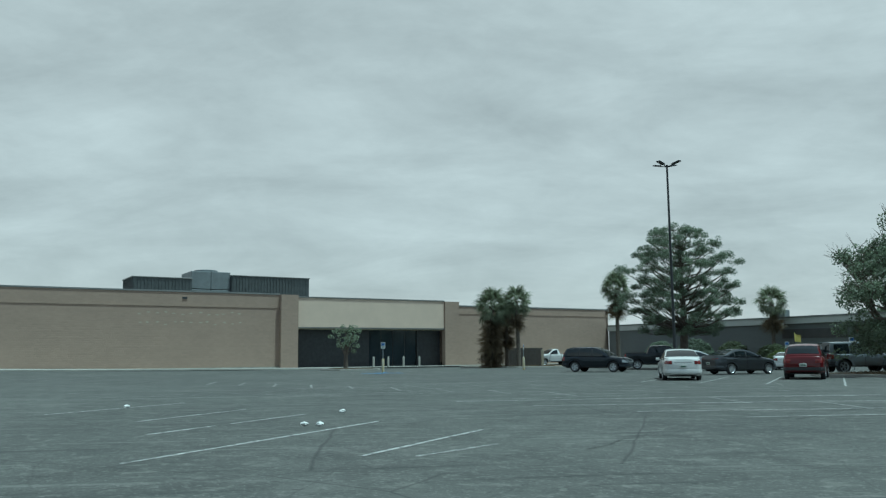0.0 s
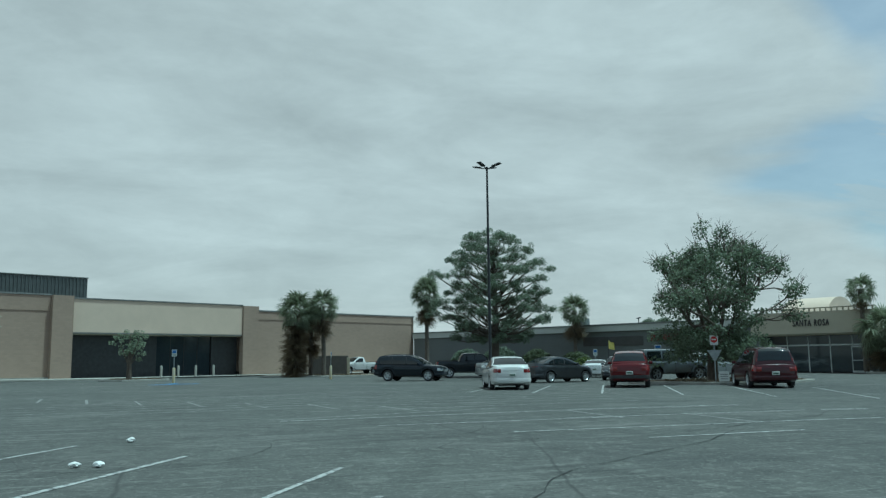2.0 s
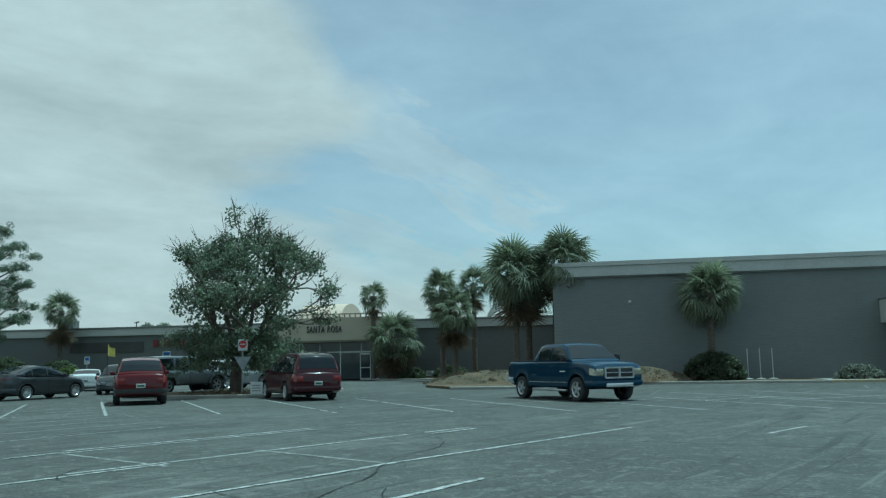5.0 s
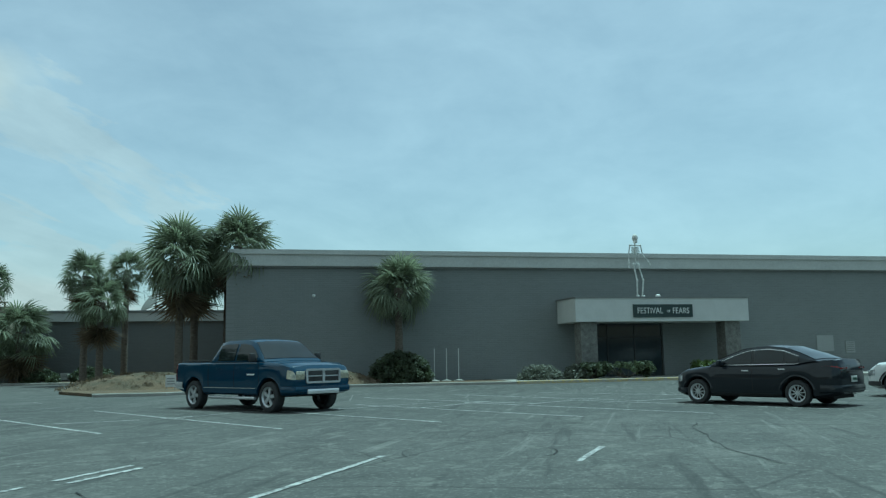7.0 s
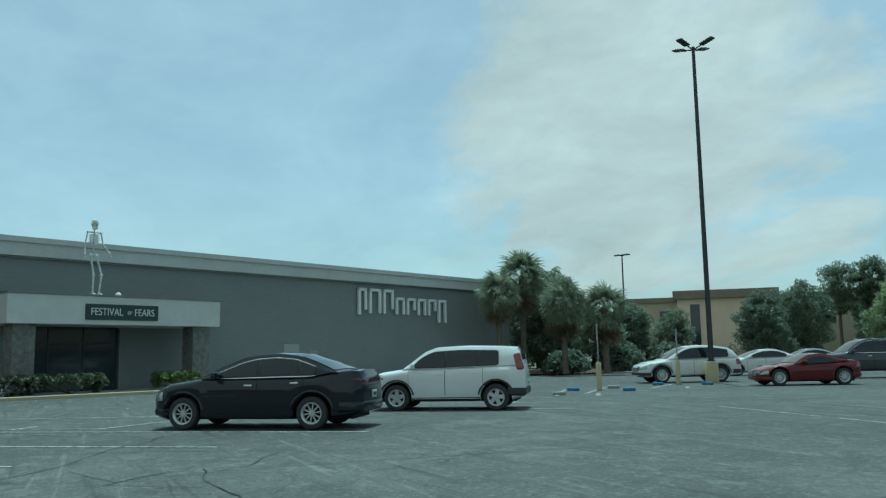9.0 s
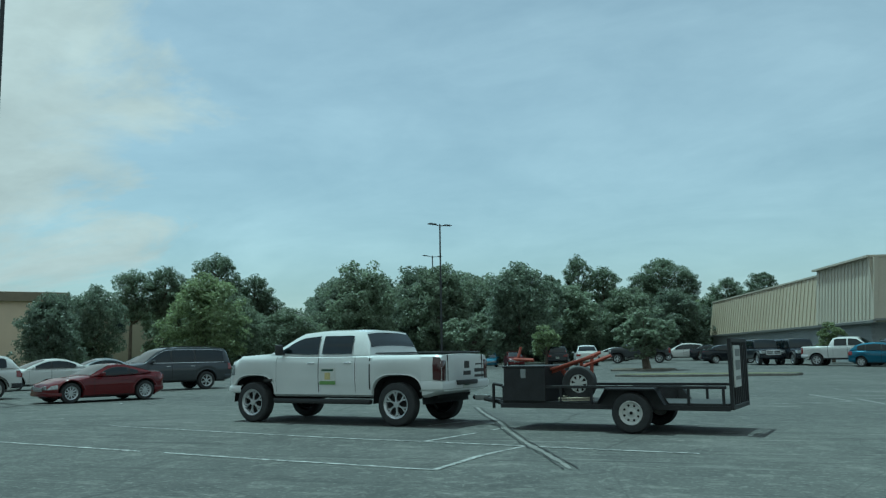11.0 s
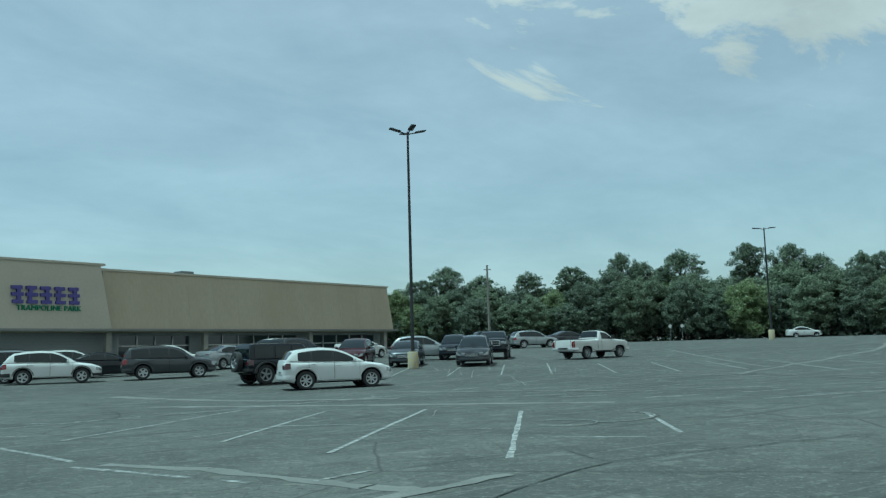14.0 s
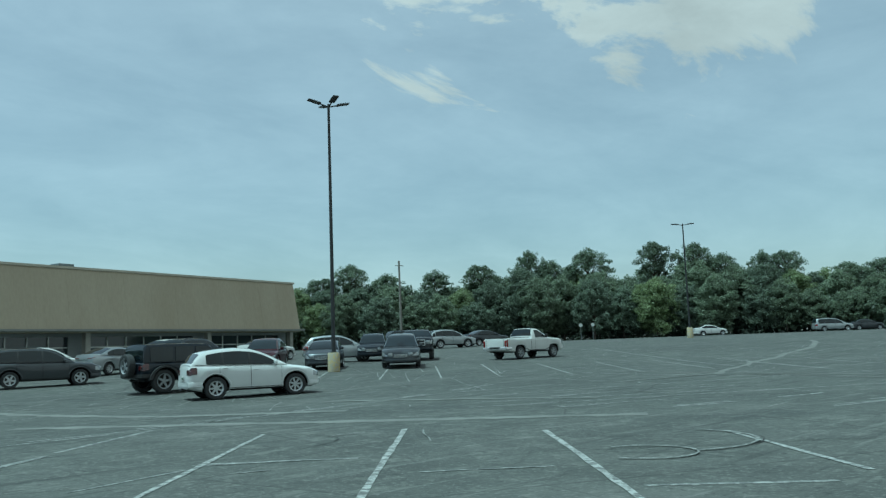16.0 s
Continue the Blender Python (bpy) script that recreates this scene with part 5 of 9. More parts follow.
class Shape:
    """The outer skin of one kind of vehicle, in a frame with x forward, y left, z up, and its origin under the wheelbase's middle."""

    def __init__(self, k):
        self.k = k
        self.nose = k["fo"] + k["wb"] / 2
        self.axles = (k["fo"], k["fo"] + k["wb"])

    def half(self, s):
        k = self.k
        sharp = k.get("square") or "bed" in k
        if sharp:
            table = [(0, 0.86), (0.06, 0.93), (0.18, 0.97), (0.5, 0.99), (1.2, 1.0), (k["L"] - 1.0, 1.0), (k["L"] - 0.35, 0.99), (k["L"] - 0.08, 0.98 if "bed" in k else 0.96), (k["L"], 0.955 if "bed" in k else 0.92)]
        else:
            blunt = k.get("hatch")
            table = [(0, 0.66), (0.06, 0.79), (0.18, 0.91), (0.4, 0.965), (0.7, 0.99), (1.2, 1.0), (k["L"] - 1.0, 0.995), (k["L"] - 0.45, 0.975 if blunt else 0.965), (k["L"] - 0.18, 0.94 if blunt else 0.90), (k["L"] - 0.06, 0.89 if blunt else 0.82), (k["L"], 0.82 if blunt else 0.72)]
        return k["W"] / 2 * lerp_table(table, s)

    def under(self, s):
        k = self.k
        z = lerp_table([(0, k["sill"] + 0.06), (0.3, k["sill"]), (k["L"] - 0.4, k["sill"]), (k["L"], k["sill"] + 0.12)], s)
        for a in self.axles:
            R = k["r"] * (k.get("arch", 1.26 if "bed" in k else 1.19) + 0.01)
            if abs(s - a) < R:
                if "bed" in k and not k.get("round"):
                    z = max(z, k["r"] + (R ** 3.2 - abs(s - a) ** 3.2) ** (1 / 3.2) * 0.96)
                else:
                    z = max(z, k["r"] + math.sqrt(R * R - (s - a) ** 2) * 0.98)
        return z

    def deck(self, s):
        return lerp_table(self.k["deck"], s)

    def section(self, s):
        w, zb, zd = self.half(s), self.under(s), self.deck(s)
        zs = min(zd - 0.05, self.k["belt"])
        zs = max(zs, zb + 0.06)
        h = zs - zb
        if "bed" in self.k and s > 0.3:
            return [(0, zb), (w * 0.90, zb), (w * 0.975, zb + h * 0.06), (w * 0.985, zb + h * 0.30), (w, zb + h * 0.42), (w * 0.997, zb + h * 0.86), (w * 0.975, zs), (w * 0.925, max(zd - 0.010, zs + 0.01)), (w * 0.45, max(zd, zs + 0.015) + 0.008), (0, max(zd, zs + 0.015) + 0.012)]
        return [(0, zb), (w * 0.86, zb), (w * 0.965, zb + h * 0.08), (w * 0.995, zb + h * 0.35), (w, zb + h * 0.6), (w * 0.985, zb + h * 0.85), (w * 0.945, zs), (w * 0.86, max(zd - 0.012, zs + 0.01)), (w * 0.45, max(zd, zs + 0.015) + 0.012), (0, max(zd, zs + 0.015) + 0.02)]

    def side(self, s, v, off=0.0):
        """A point of the left side: v runs from the sill (0) to the shoulder (1)."""
        pts = self.section(s)[1:7]
        zb, zt = pts[0][1], pts[-1][1]
        z = zb + (zt - zb) * v
        for (ya, za), (yb, zc) in zip(pts, pts[1:]):
            if z <= zc + 1e-9:
                y = ya + (yb - ya) * ((z - za) / (zc - za) if zc > za else 1)
                break
        return Vector((self.nose - s, y + off, z))

    def side_at(self, s, z, off=0.0):
        pts = self.section(s)[1:7]
        zb, zt = pts[0][1], pts[-1][1]
        return self.side(s, min(1, max(0, (z - zb) / (zt - zb))), off)

    def stations(self):
        k = self.k
        ss = {0, 0.02, 0.06, 0.12, 0.2, 0.3, k["L"], k["L"] - 0.03, k["L"] - 0.08, k["L"] - 0.16, k["L"] - 0.3}
        s = 0.4
        while s < k["L"] - 0.4:
            ss.add(round(s, 3))
            s += 0.22
        for a in self.axles:
            R = k["r"] * (k.get("arch", 1.26 if "bed" in k else 1.19) + 0.01)
            for q in range(17):
                t = math.pi * q / 16
                ss.add(round(a + R * math.cos(t), 4))
            ss |= {round(a - R - 0.004, 4), round(a + R + 0.004, 4)}
        ss |= {p[0] for p in k["deck"]}
        out = []
        for s in sorted(x for x in ss if 0 <= x <= k["L"]):
            if not out or s - out[-1] > 0.003:
                out.append(s)
        return out

    def roof_z(self, s):
        return lerp_table(self.k["roof"], s)

    def house(self, s):
        """Half section of the cabin from the belt to the top's middle."""
        zt = self.roof_z(s)
        zb = min(self.deck(s) - 0.015, zt - 0.005)
        h = zt - zb
        wb = self.half(s) * (0.945 if "bed" in self.k else 0.915)
        lean = 0.10 if self.k.get("square") else 0.30
        wt = wb - lean * h
        edge = min(0.09, h * 0.5)
        return [(wb, zb), (wb - lean * h * 0.35, zb + h * 0.45), (wt + edge * 0.12, zt - edge), (wt - edge * 0.55, zt - 0.018 * min(1, h / 0.2)), (wt * 0.5, zt + 0.012), (0, zt + 0.018)]

    def cabin(self, s, h, off=0.0):
        """A point of the left side of the cabin: h from the belt (0) to the roof edge (1)."""
        p = self.house(s)[:3]
        z = p[0][1] + (p[2][1] - p[0][1]) * h
        a, b = (p[0], p[1]) if z <= p[1][1] else (p[1], p[2])
        y = a[0] + (b[0] - a[0]) * ((z - a[1]) / max(1e-6, b[1] - a[1]))
        return Vector((self.nose - s, y + off, z + off * 0.25))


def quad_sheet(rows):
    """Vertices and faces of a grid of points."""
    vs, fs = [], []
    n = len(rows[0])
    for r in rows:
        vs += r
    for i in range(len(rows) - 1):
        for j in range(n - 1):
            a = i * n + j
            fs.append((a, a + 1, a + n + 1, a + n))
    return vs, fs


def mirror_y(vs, fs):
    return [Vector((v[0], -v[1], v[2])) for v in vs], [tuple(reversed(f)) for f in fs]


def loft(sections, closed_ends=True):
    """Half sections (lists of points x, y, z) mirrored and joined into a skin."""
    vs, fs = [], []
    ring = []
    for sec in sections:
        full = [Vector(p) for p in sec] + [Vector((p[0], -p[1], p[2])) for p in reversed(sec) if abs(p[1]) > 1e-6]
        ring.append((len(vs), len(full)))
        vs += full
    n = ring[0][1]
    for (a, _), (b, _) in zip(ring, ring[1:]):
        for j in range(n):
            q = (j + 1) % n
            fs.append((a + j, a + q, b + q, b + j))
    if closed_ends:
        fs.append(tuple(range(ring[0][0] + n - 1, ring[0][0] - 1, -1)))
        fs.append(tuple(range(ring[-1][0], ring[-1][0] + n)))
    return vs, fs


MESH = {}


def cached(key, maker):
    """Meshes of one kind are shared between vehicles; the colour sits on the object."""
    if key not in MESH:
        MESH[key] = maker()
    return MESH[key]


def car_part(name, key, maker, material, parent, label="", m=None, smooth=35):
    vs, fs = cached(key, maker)
    mk = (key, material.name)
    if mk not in MESH:
        MESH[mk] = mesh_of(name, vs, fs, material, smooth)
    ob = new(name, MESH[mk])
    ob.parent = parent
    if m is not None:
        ob.matrix_basis = m
    return tagged(ob, label)


def from_bm(fn):
    bm = bmesh.new()
    fn(bm)
    bm.verts.index_update()
    vs = [v.co.copy() for v in bm.verts]
    fs = [tuple(v.index for v in f.verts) for f in bm.faces]
    bm.free()
    return vs, fs


def tyre_mesh(r, w):
    def make(bm):
        prof = [(r * 0.66, -w / 2 + 0.01), (r * 0.80, -w / 2), (r * 0.94, -w / 2 + 0.012), (r, -w / 2 + 0.045), (r, w / 2 - 0.045), (r * 0.94, w / 2 - 0.012), (r * 0.80, w / 2), (r * 0.66, w / 2 - 0.01), (r * 0.60, w / 2 - 0.06), (r * 0.60, -w / 2 + 0.06), (r * 0.66, -w / 2 + 0.01)]
        lathe(bm, prof, 26, "Y")
    return from_bm(make)


def rim_mesh(r, w, spokes, wide):
    """Outer face on +y."""
    def make(bm):
        lathe(bm, [(r * 0.60, -w * 0.3), (r * 0.60, w * 0.36), (r * 0.665, w * 0.47), (r * 0.665, w * 0.40), (r * 0.56, w * 0.34), (r * 0.56, -w * 0.3)], 26, "Y")
        for k in range(spokes):
            t = 2 * math.pi * k / spokes
            mt = Matrix.Rotation(t, 4, "Y")
            if wide < 0:
                # forked spokes
                add_box(bm, r * 0.12, r * 0.36, w * 0.26, w * 0.38, wide / 2.6, -wide / 2.6, 0, mt)
                for q in (-1, 1):
                    arm = mt @ Matrix.Translation((r * 0.34, 0, 0)) @ Matrix.Rotation(radians(24 * q), 4, "Y")
                    add_box(bm, 0, r * 0.27, w * 0.255, w * 0.375, wide * 0.42, -wide * 0.42, 0, arm)
                continue
            add_box(bm, r * 0.10, r * 0.60, w * 0.24, w * 0.36, -wide / 2, wide / 2, 0, mt)
        lathe(bm, [(0.001, w * 0.40), (r * 0.15, w * 0.39), (r * 0.17, w * 0.28)], 14, "Y")
    return from_bm(make)


def disc_mesh(r, w):
    return from_bm(lambda bm: lathe(bm, [(0.001, w * 0.12), (r * 0.58, w * 0.12), (r * 0.58, w * 0.05), (0.001, w * 0.05)], 20, "Y"))


def vehicle(kind, x, y, az, colour, label, category="car", rims=(10, 0.05), rim_mat=None, roof=None, group="parked vehicles", trim_bumper=False, side_trim=None, handle=None, name=None, lights=REDLENS):
    k = KINDS[kind]
    sh = Shape(k)
    L, W, r = k["L"], k["W"], k["r"]
    car = empty(name or {"crewcab": "pickup_truck", "quadcab": "pickup_truck", "shortcab": "pickup_truck", "minivan": "minivan", "jeep": "off_road_car", "boxer": "off_road_car", "suv": "suv", "bigsuv": "large_suv", "crossover": "crossover_car", "luxsuv": "crossover_car"}.get(kind, "car"), pose(x, y, 0, 0, 0, 90 - az), label, category, group)
    nose = sh.nose
    tail = nose - L

    # body
    def body():
        return loft([[(nose - s, py, pz) for py, pz in sh.section(s)] for s in sh.stations()])
    car_part("body", (kind, "body"), body, colour, car)

    def cabin():
        ss = []
        pts = k["roof"]
        for (a, _), (b, _) in zip(pts, pts[1:]):
            n = max(1, int((b - a) / 0.16))
            ss += [a + (b - a) * q / n for q in range(n)]
        ss.append(pts[-1][0])
        return loft([[(nose - s, 0, sh.house(s)[0][1] - 0.02)] + [(nose - s, py, pz) for py, pz in sh.house(s)] for s in ss])
    car_part("cabin", (kind, "cabin"), cabin, roof or colour, car)

    # inner dark mass that closes the wheel wells
    def inner():
        def make(bm):
            add_box(bm, tail + 0.25, nose - 0.25, -W * 0.33, W * 0.33, k["sill"] - 0.02, k["belt"] - 0.16)
            for a in sh.axles:
                R = r * k.get("arch", 1.26 if "bed" in k else 1.19)
                prof = [(R, -W * 0.475), (R, W * 0.475)]
                rows = []
                for q in range(11):
                    t = math.pi * q / 10
                    rise = (R ** 3.2 - abs(R * math.cos(t)) ** 3.2) ** (1 / 3.2) * 0.96 if "bed" in k and not k.get("round") else R * math.sin(t) * 0.98
                    rows.append([Vector((nose - a + R * math.cos(t), yy, r + rise)) for yy in (-W * 0.47, W * 0.47)])
                for p, q in zip(rows, rows[1:]):
                    bm.faces.new([bm.verts.new(v) for v in (p[0], p[1], q[1], q[0])])
        return from_bm(make)
    car_part("underbody", (kind, "inner"), inner, WELL, car)

    # glass
    def side_window(s0, s1):
        def make():
            rows = []
            n = 7
            for q in range(n + 1):
                s = s0 + (s1 - s0) * q / n
                h = sh.house(s)
                hh = h[2][1] - h[0][1]
                lo, hi = min(0.45, 0.035 / max(hh, 0.05)), 1 - min(0.45, 0.03 / max(hh, 0.05))
                rows.append([sh.cabin(s, lo + (hi - lo) * v, 0.017) for v in (0, 0.33, 0.66, 1)])
            return quad_sheet(rows)
        return make
    if not ("bed" in k or k.get("square")):
        def surround():
            s0, s1 = k["windows"][0][0] + 0.1, k["windows"][-1][1] - 0.04
            rows = []
            for q in range(15):
                s = s0 + (s1 - s0) * q / 14
                h = sh.house(s)
                hh = h[2][1] - h[0][1]
                lo, hi = min(0.45, 0.015 / max(hh, 0.05)), 1 - min(0.45, 0.012 / max(hh, 0.05))
                rows.append([sh.cabin(s, lo + (hi - lo) * v, 0.012) for v in (0, 0.33, 0.66, 1)])
            return quad_sheet(rows)
        car_part("window_surround", (kind, "sur", 0), surround, TRIM, car)
        car_part("window_surround", (kind, "sur", 1), lambda: mirror_y(*surround()), TRIM, car)
    for i, (s0, s1) in enumerate(k["windows"]):
        mk = side_window(s0, s1)
        car_part("side_window", (kind, "win", i, 0), mk, AUTOGLASS, car)
        car_part("side_window", (kind, "win", i, 1), lambda mk=mk: mirror_y(*mk()), AUTOGLASS, car)

    def screen(s0, s1):
        def make():
            rows = []
            n = 8
            for q in range(n + 1):
                s = s0 + (s1 - s0) * q / n
                h = sh.house(s)
                a, b = sh.roof_z(s - 0.02), sh.roof_z(s + 0.02)
                nx, nz = ((b - a) / 0.04, 1.0)
                ln = math.hypot(nx, nz)
                ox, oz = nx / ln * 0.008, nz / ln * 0.008
                wt = h[3][0] - 0.015
                rows.append([Vector((nose - s + ox, wt * u, (h[5][1] if abs(u) < 0.1 else h[4][1] if abs(u) < 0.7 else h[3][1] + 0.004) + oz + 0.004)) for u in (-1, -0.5, 0, 0.5, 1)])
            return quad_sheet(rows)
        return make
    trim_in = 0.02 if "bed" in k else 0.0
    car_part("windscreen", (kind, "wind"), screen(k["wind"][0] + trim_in, k["wind"][1] - trim_in), AUTOGLASS, car)
    car_part("rear_window", (kind, "rear"), screen(k["rear"][0] + trim_in * 0.4, k["rear"][1] - trim_in * 0.4), AUTOGLASS, car)

    # doors, each with its dark gap and a handle
    def door_sheet(s0, s1, v0, v1, off):
        rows = []
        n = max(3, int((s1 - s0) / 0.14))
        for q in range(n + 1):
            s = s0 + (s1 - s0) * q / n
            rows.append([sh.side(s, v0 + (v1 - v0) * v, off) for v in (0, 0.16, 0.26, 0.38, 0.5, 0.62, 0.75, 0.85, 0.93, 1)])
        return quad_sheet(rows)
    for i, (s0, s1) in enumerate(k["doors"]):
        if i:
            s0 = k["doors"][i - 1][1]
        for flip in (0, 1):
            def gap(s0=s0, s1=s1, flip=flip):
                g = door_sheet(s0, s1, 0.062 if "bed" in k else 0.05, 1.0, 0.002)
                return mirror_y(*g) if flip else g
            def skin(s0=s0, s1=s1, flip=flip):
                g = door_sheet(s0 + 0.009, s1 - 0.009, 0.075 if "bed" in k else 0.07, 0.995, 0.006)
                return mirror_y(*g) if flip else g
            car_part("door_gap", (kind, "gap", i, flip), gap, GAP, car)
            door = car_part("door", (kind, "door", i, flip), skin, colour, car)
            def grip(s1=s1, flip=flip):
                p = sh.side(s1 - 0.18, 0.86, 0.02)
                g = from_bm(lambda bm: add_box(bm, p.x - 0.085, p.x + 0.085, p.y - 0.015, p.y + 0.012, p.z - 0.016, p.z + 0.016, 0.006))
                return mirror_y(*g) if flip else g
            car_part("handle", (kind, "grip", i, flip), grip, handle or colour, door)

    # lower trim, bumpers
    pickup_body = "bed" in k and (k.get("step") or side_trim is CHROME)
    for flip in (0, 1):
        def sill(flip=flip):
            a, b = sh.axles[0] + r * max(1.25, k.get("arch", 0) + 0.04), sh.axles[1] - r * max(1.25, k.get("arch", 0) + 0.04)
            rows = [[sh.side(a + (b - a) * q / 6, v, 0.010) for v in (0, 0.06, 0.12)] for q in range(7)]
            g = quad_sheet(rows)
            return mirror_y(*g) if flip else g
        car_part("sill_trim", (kind, "sill", flip), sill, colour if pickup_body else TRIM, car)

    def bumper(front):
        def make():
            def b(bm):
                z0, z1 = sh.under(0 if front else L) - 0.02, (sh.under(0) + (sh.deck(0) - sh.under(0)) * (0.42 if front else 0.40)) if front else sh.under(L) + (sh.deck(L) - sh.under(L)) * 0.36
                ss = [0.0, 0.03, 0.08, 0.16, 0.30, 0.45] if front else [L, L - 0.03, L - 0.08, L - 0.16, L - 0.30, L - 0.45]
                sgn = 1 if front else -1
                loop = [Vector((nose - s, sh.half(s), 0)) for s in reversed(ss)]
                loop = loop + [Vector((p.x, -p.y, 0)) for p in reversed(loop)]
                bulge = 0.03 if "bed" in k else 0.016
                levels = [(z0 + 0.02, -0.03), (z0 + (z1 - z0) * 0.3, bulge * 0.8), (z0 + (z1 - z0) * 0.75, bulge), (z1, bulge * 0.4), (z1 + 0.01, -0.03)]
                rows = []
                for zz, off in levels:
                    rows.append([Vector((p.x + sgn * off, p.y + (off if p.y > 0 else -off) * 0.8, zz)) for p in loop])
                vs, fs = quad_sheet(rows)
                base = [bm.verts.new(v) for v in vs]
                for f in fs:
                    bm.faces.new([base[i] for i in f])
                bmesh.ops.remove_doubles(bm, verts=bm.verts, dist=0.0005)
            return from_bm(b)
        return make
    pickup = "bed" in k
    car_part("front_bumper", (kind, "fb"), bumper(True), TRIM if trim_bumper else colour, car)
    car_part("rear_bumper", (kind, "rb"), bumper(False), (CHROME if pickup and kind != "crewcab" else (TRIM if trim_bumper or k.get("square") else colour)), car)

    if pickup and side_trim is CHROME:
        zc = sh.under(0) + (sh.deck(0) - sh.under(0)) * 0.10
        car_part("chrome_strip", (kind, "strip"), lambda: from_bm(lambda bm: add_box(bm, nose + 0.012, nose + 0.05, -sh.half(0) * 0.60, sh.half(0) * 0.60, zc - 0.06, zc + 0.06, 0.02)), CHROME, car, "chrome strip across the bumper")
    if pickup and side_trim is CHROME:
        for flip in (0, 1):
            def strip(flip=flip):
                a, b = sh.axles[0] + r * 1.35, sh.axles[1] - r * 1.35
                g = quad_sheet([[sh.side(a + (b - a) * q / 8, v, 0.016) for v in (0.215, 0.225, 0.235)] for q in range(9)])
                return mirror_y(*g) if flip else g
            car_part("side_strip", (kind, "sstrip", flip), strip, CHROME, car, "chrome side strip")
    if handle is CHROME and not pickup:
        for flip in (0, 1):
            for i, v0 in enumerate((-0.012, 0.955)):
                def edge(flip=flip, v0=v0):
                    s0, s1 = k["windows"][0][0] + 0.02, k["windows"][-1][1]
                    g = quad_sheet([[sh.cabin(s0 + (s1 - s0) * q / 20, v0 + dv, 0.009) for dv in (0, 0.022, 0.045)] for q in range(21)])
                    return mirror_y(*g) if flip else g
                car_part("window_strip", (kind, "wstrip", flip, i), edge, CHROME, car, "chrome window strip")
    # front face: grille and lamps
    zn0, zn1 = sh.under(0), sh.deck(0.08)
    hw = sh.half(0)
    tall = pickup or k.get("square")

    def grille():
        z0, z1 = zn0 + (zn1 - zn0) * 0.44, zn0 + (zn1 - zn0) * (0.95 if tall else 0.80)
        gw = hw * (0.62 if tall else 0.55)
        def b(bm):
            add_box(bm, nose - 0.02, nose + 0.022, -gw, gw, z0, z1, 0.012)
        return from_bm(b)
    gr = car_part("grille", (kind, "grille"), grille, TRIM, car)
    def bars():
        z0, z1 = zn0 + (zn1 - zn0) * 0.44, zn0 + (zn1 - zn0) * (0.95 if tall else 0.80)
        gw = hw * (0.62 if tall else 0.55)
        def b(bm):
            slats = 1 if pickup else 3
            for q in range(slats):
                z = z0 + (z1 - z0) * (q + 0.5) / slats
                add_box(bm, nose + 0.02, nose + 0.034, -gw * 0.97, gw * 0.97, z - 0.014, z + 0.014)
            if tall:
                add_box(bm, nose + 0.02, nose + 0.05, -0.035, 0.035, z0, z1)
                for zz in (z0, z1):
                    add_box(bm, nose + 0.018, nose + 0.045, -gw, gw, zz - 0.025, zz + 0.025)
                for yy in (-gw, gw):
                    add_box(bm, nose + 0.017, nose + 0.044, yy - 0.03, yy + 0.03, z0, z1)
        return from_bm(b)
    car_part("grille_bar_set", (kind, "bars"), bars, CHROME, gr)
    for flip in (0, 1):
        def lamp(flip=flip):
            z0, z1 = zn0 + (zn1 - zn0) * (0.56 if tall else 0.58), zn0 + (zn1 - zn0) * (0.90 if tall else 0.92)
            def b(bm):
                add_box(bm, nose - 0.03, nose + 0.016, hw * (0.68 if tall else 0.60), hw * 0.985, z0, z1, 0.02)
                rows = [[sh.side_at(s, z, 0.012) for z in (z0 + (z1 - z0) * q / 3 + s * 0.12 for q in range(4))] for s in (0.005, 0.03, 0.06, 0.12, 0.2, 0.28 if not tall else 0.22)]
                vs, fs = quad_sheet(rows)
                base = [bm.verts.new(v) for v in vs]
                for f in fs:
                    bm.faces.new([base[i] for i in f])
            g = from_bm(b)
            return mirror_y(*g) if flip else g
        car_part("headlight", (kind, "head", flip), lamp, WARMLENS if side_trim is CHROME else CLEARLENS, car)

        def tail_lamp(flip=flip):
            zt = sh.deck(L - 0.1)
            zb = sh.under(L)
            if pickup:
                z0, z1, inn = zt - 0.50, zt - 0.06, 0.84
            elif k.get("hatch"):
                z0, z1, inn = zt - 0.32, zt - 0.02, 0.70
            else:
                z0, z1, inn = zt - 0.28, zt - 0.07, 0.76
            wrap = 0.26 if not pickup else 0.18 if k.get("step") else 0.12
            if "tail" in k:
                drop, top, inn, wrap = k["tail"]
                z0, z1 = zt - drop, zt - top
            hw2 = sh.half(L)
            def b(bm):
                if kind == "box":
                    # upright rounded lamps on the rear pillars
                    add_box(bm, -0.10, 0.10, -0.08, 0.05, -0.23, 0.21, 0.045, Matrix.Translation((nose - L + 0.165, hw2 * 0.99, 1.22)) @ Matrix.Rotation(radians(15), 4, "X") @ Matrix.Rotation(radians(14), 4, "Y"))
                    return
                add_box(bm, tail - 0.014, tail + 0.04, hw2 * inn, hw2 * 0.99, z0, min(z1, sh.deck(L) + 0.06), 0.015)
                rows = [[sh.side_at(L - d, z0 + (z1 - z0) * (q / 3 if "tail" not in k else 0.5 + (q / 3 - 0.5) * (1 - 0.6 * d / wrap)) + d * 0.1, 0.012) for q in range(4)] for d in (0.004, 0.03, 0.08, 0.5 * wrap, wrap)]
                vs, fs = quad_sheet(rows)
                base = [bm.verts.new(v) for v in vs]
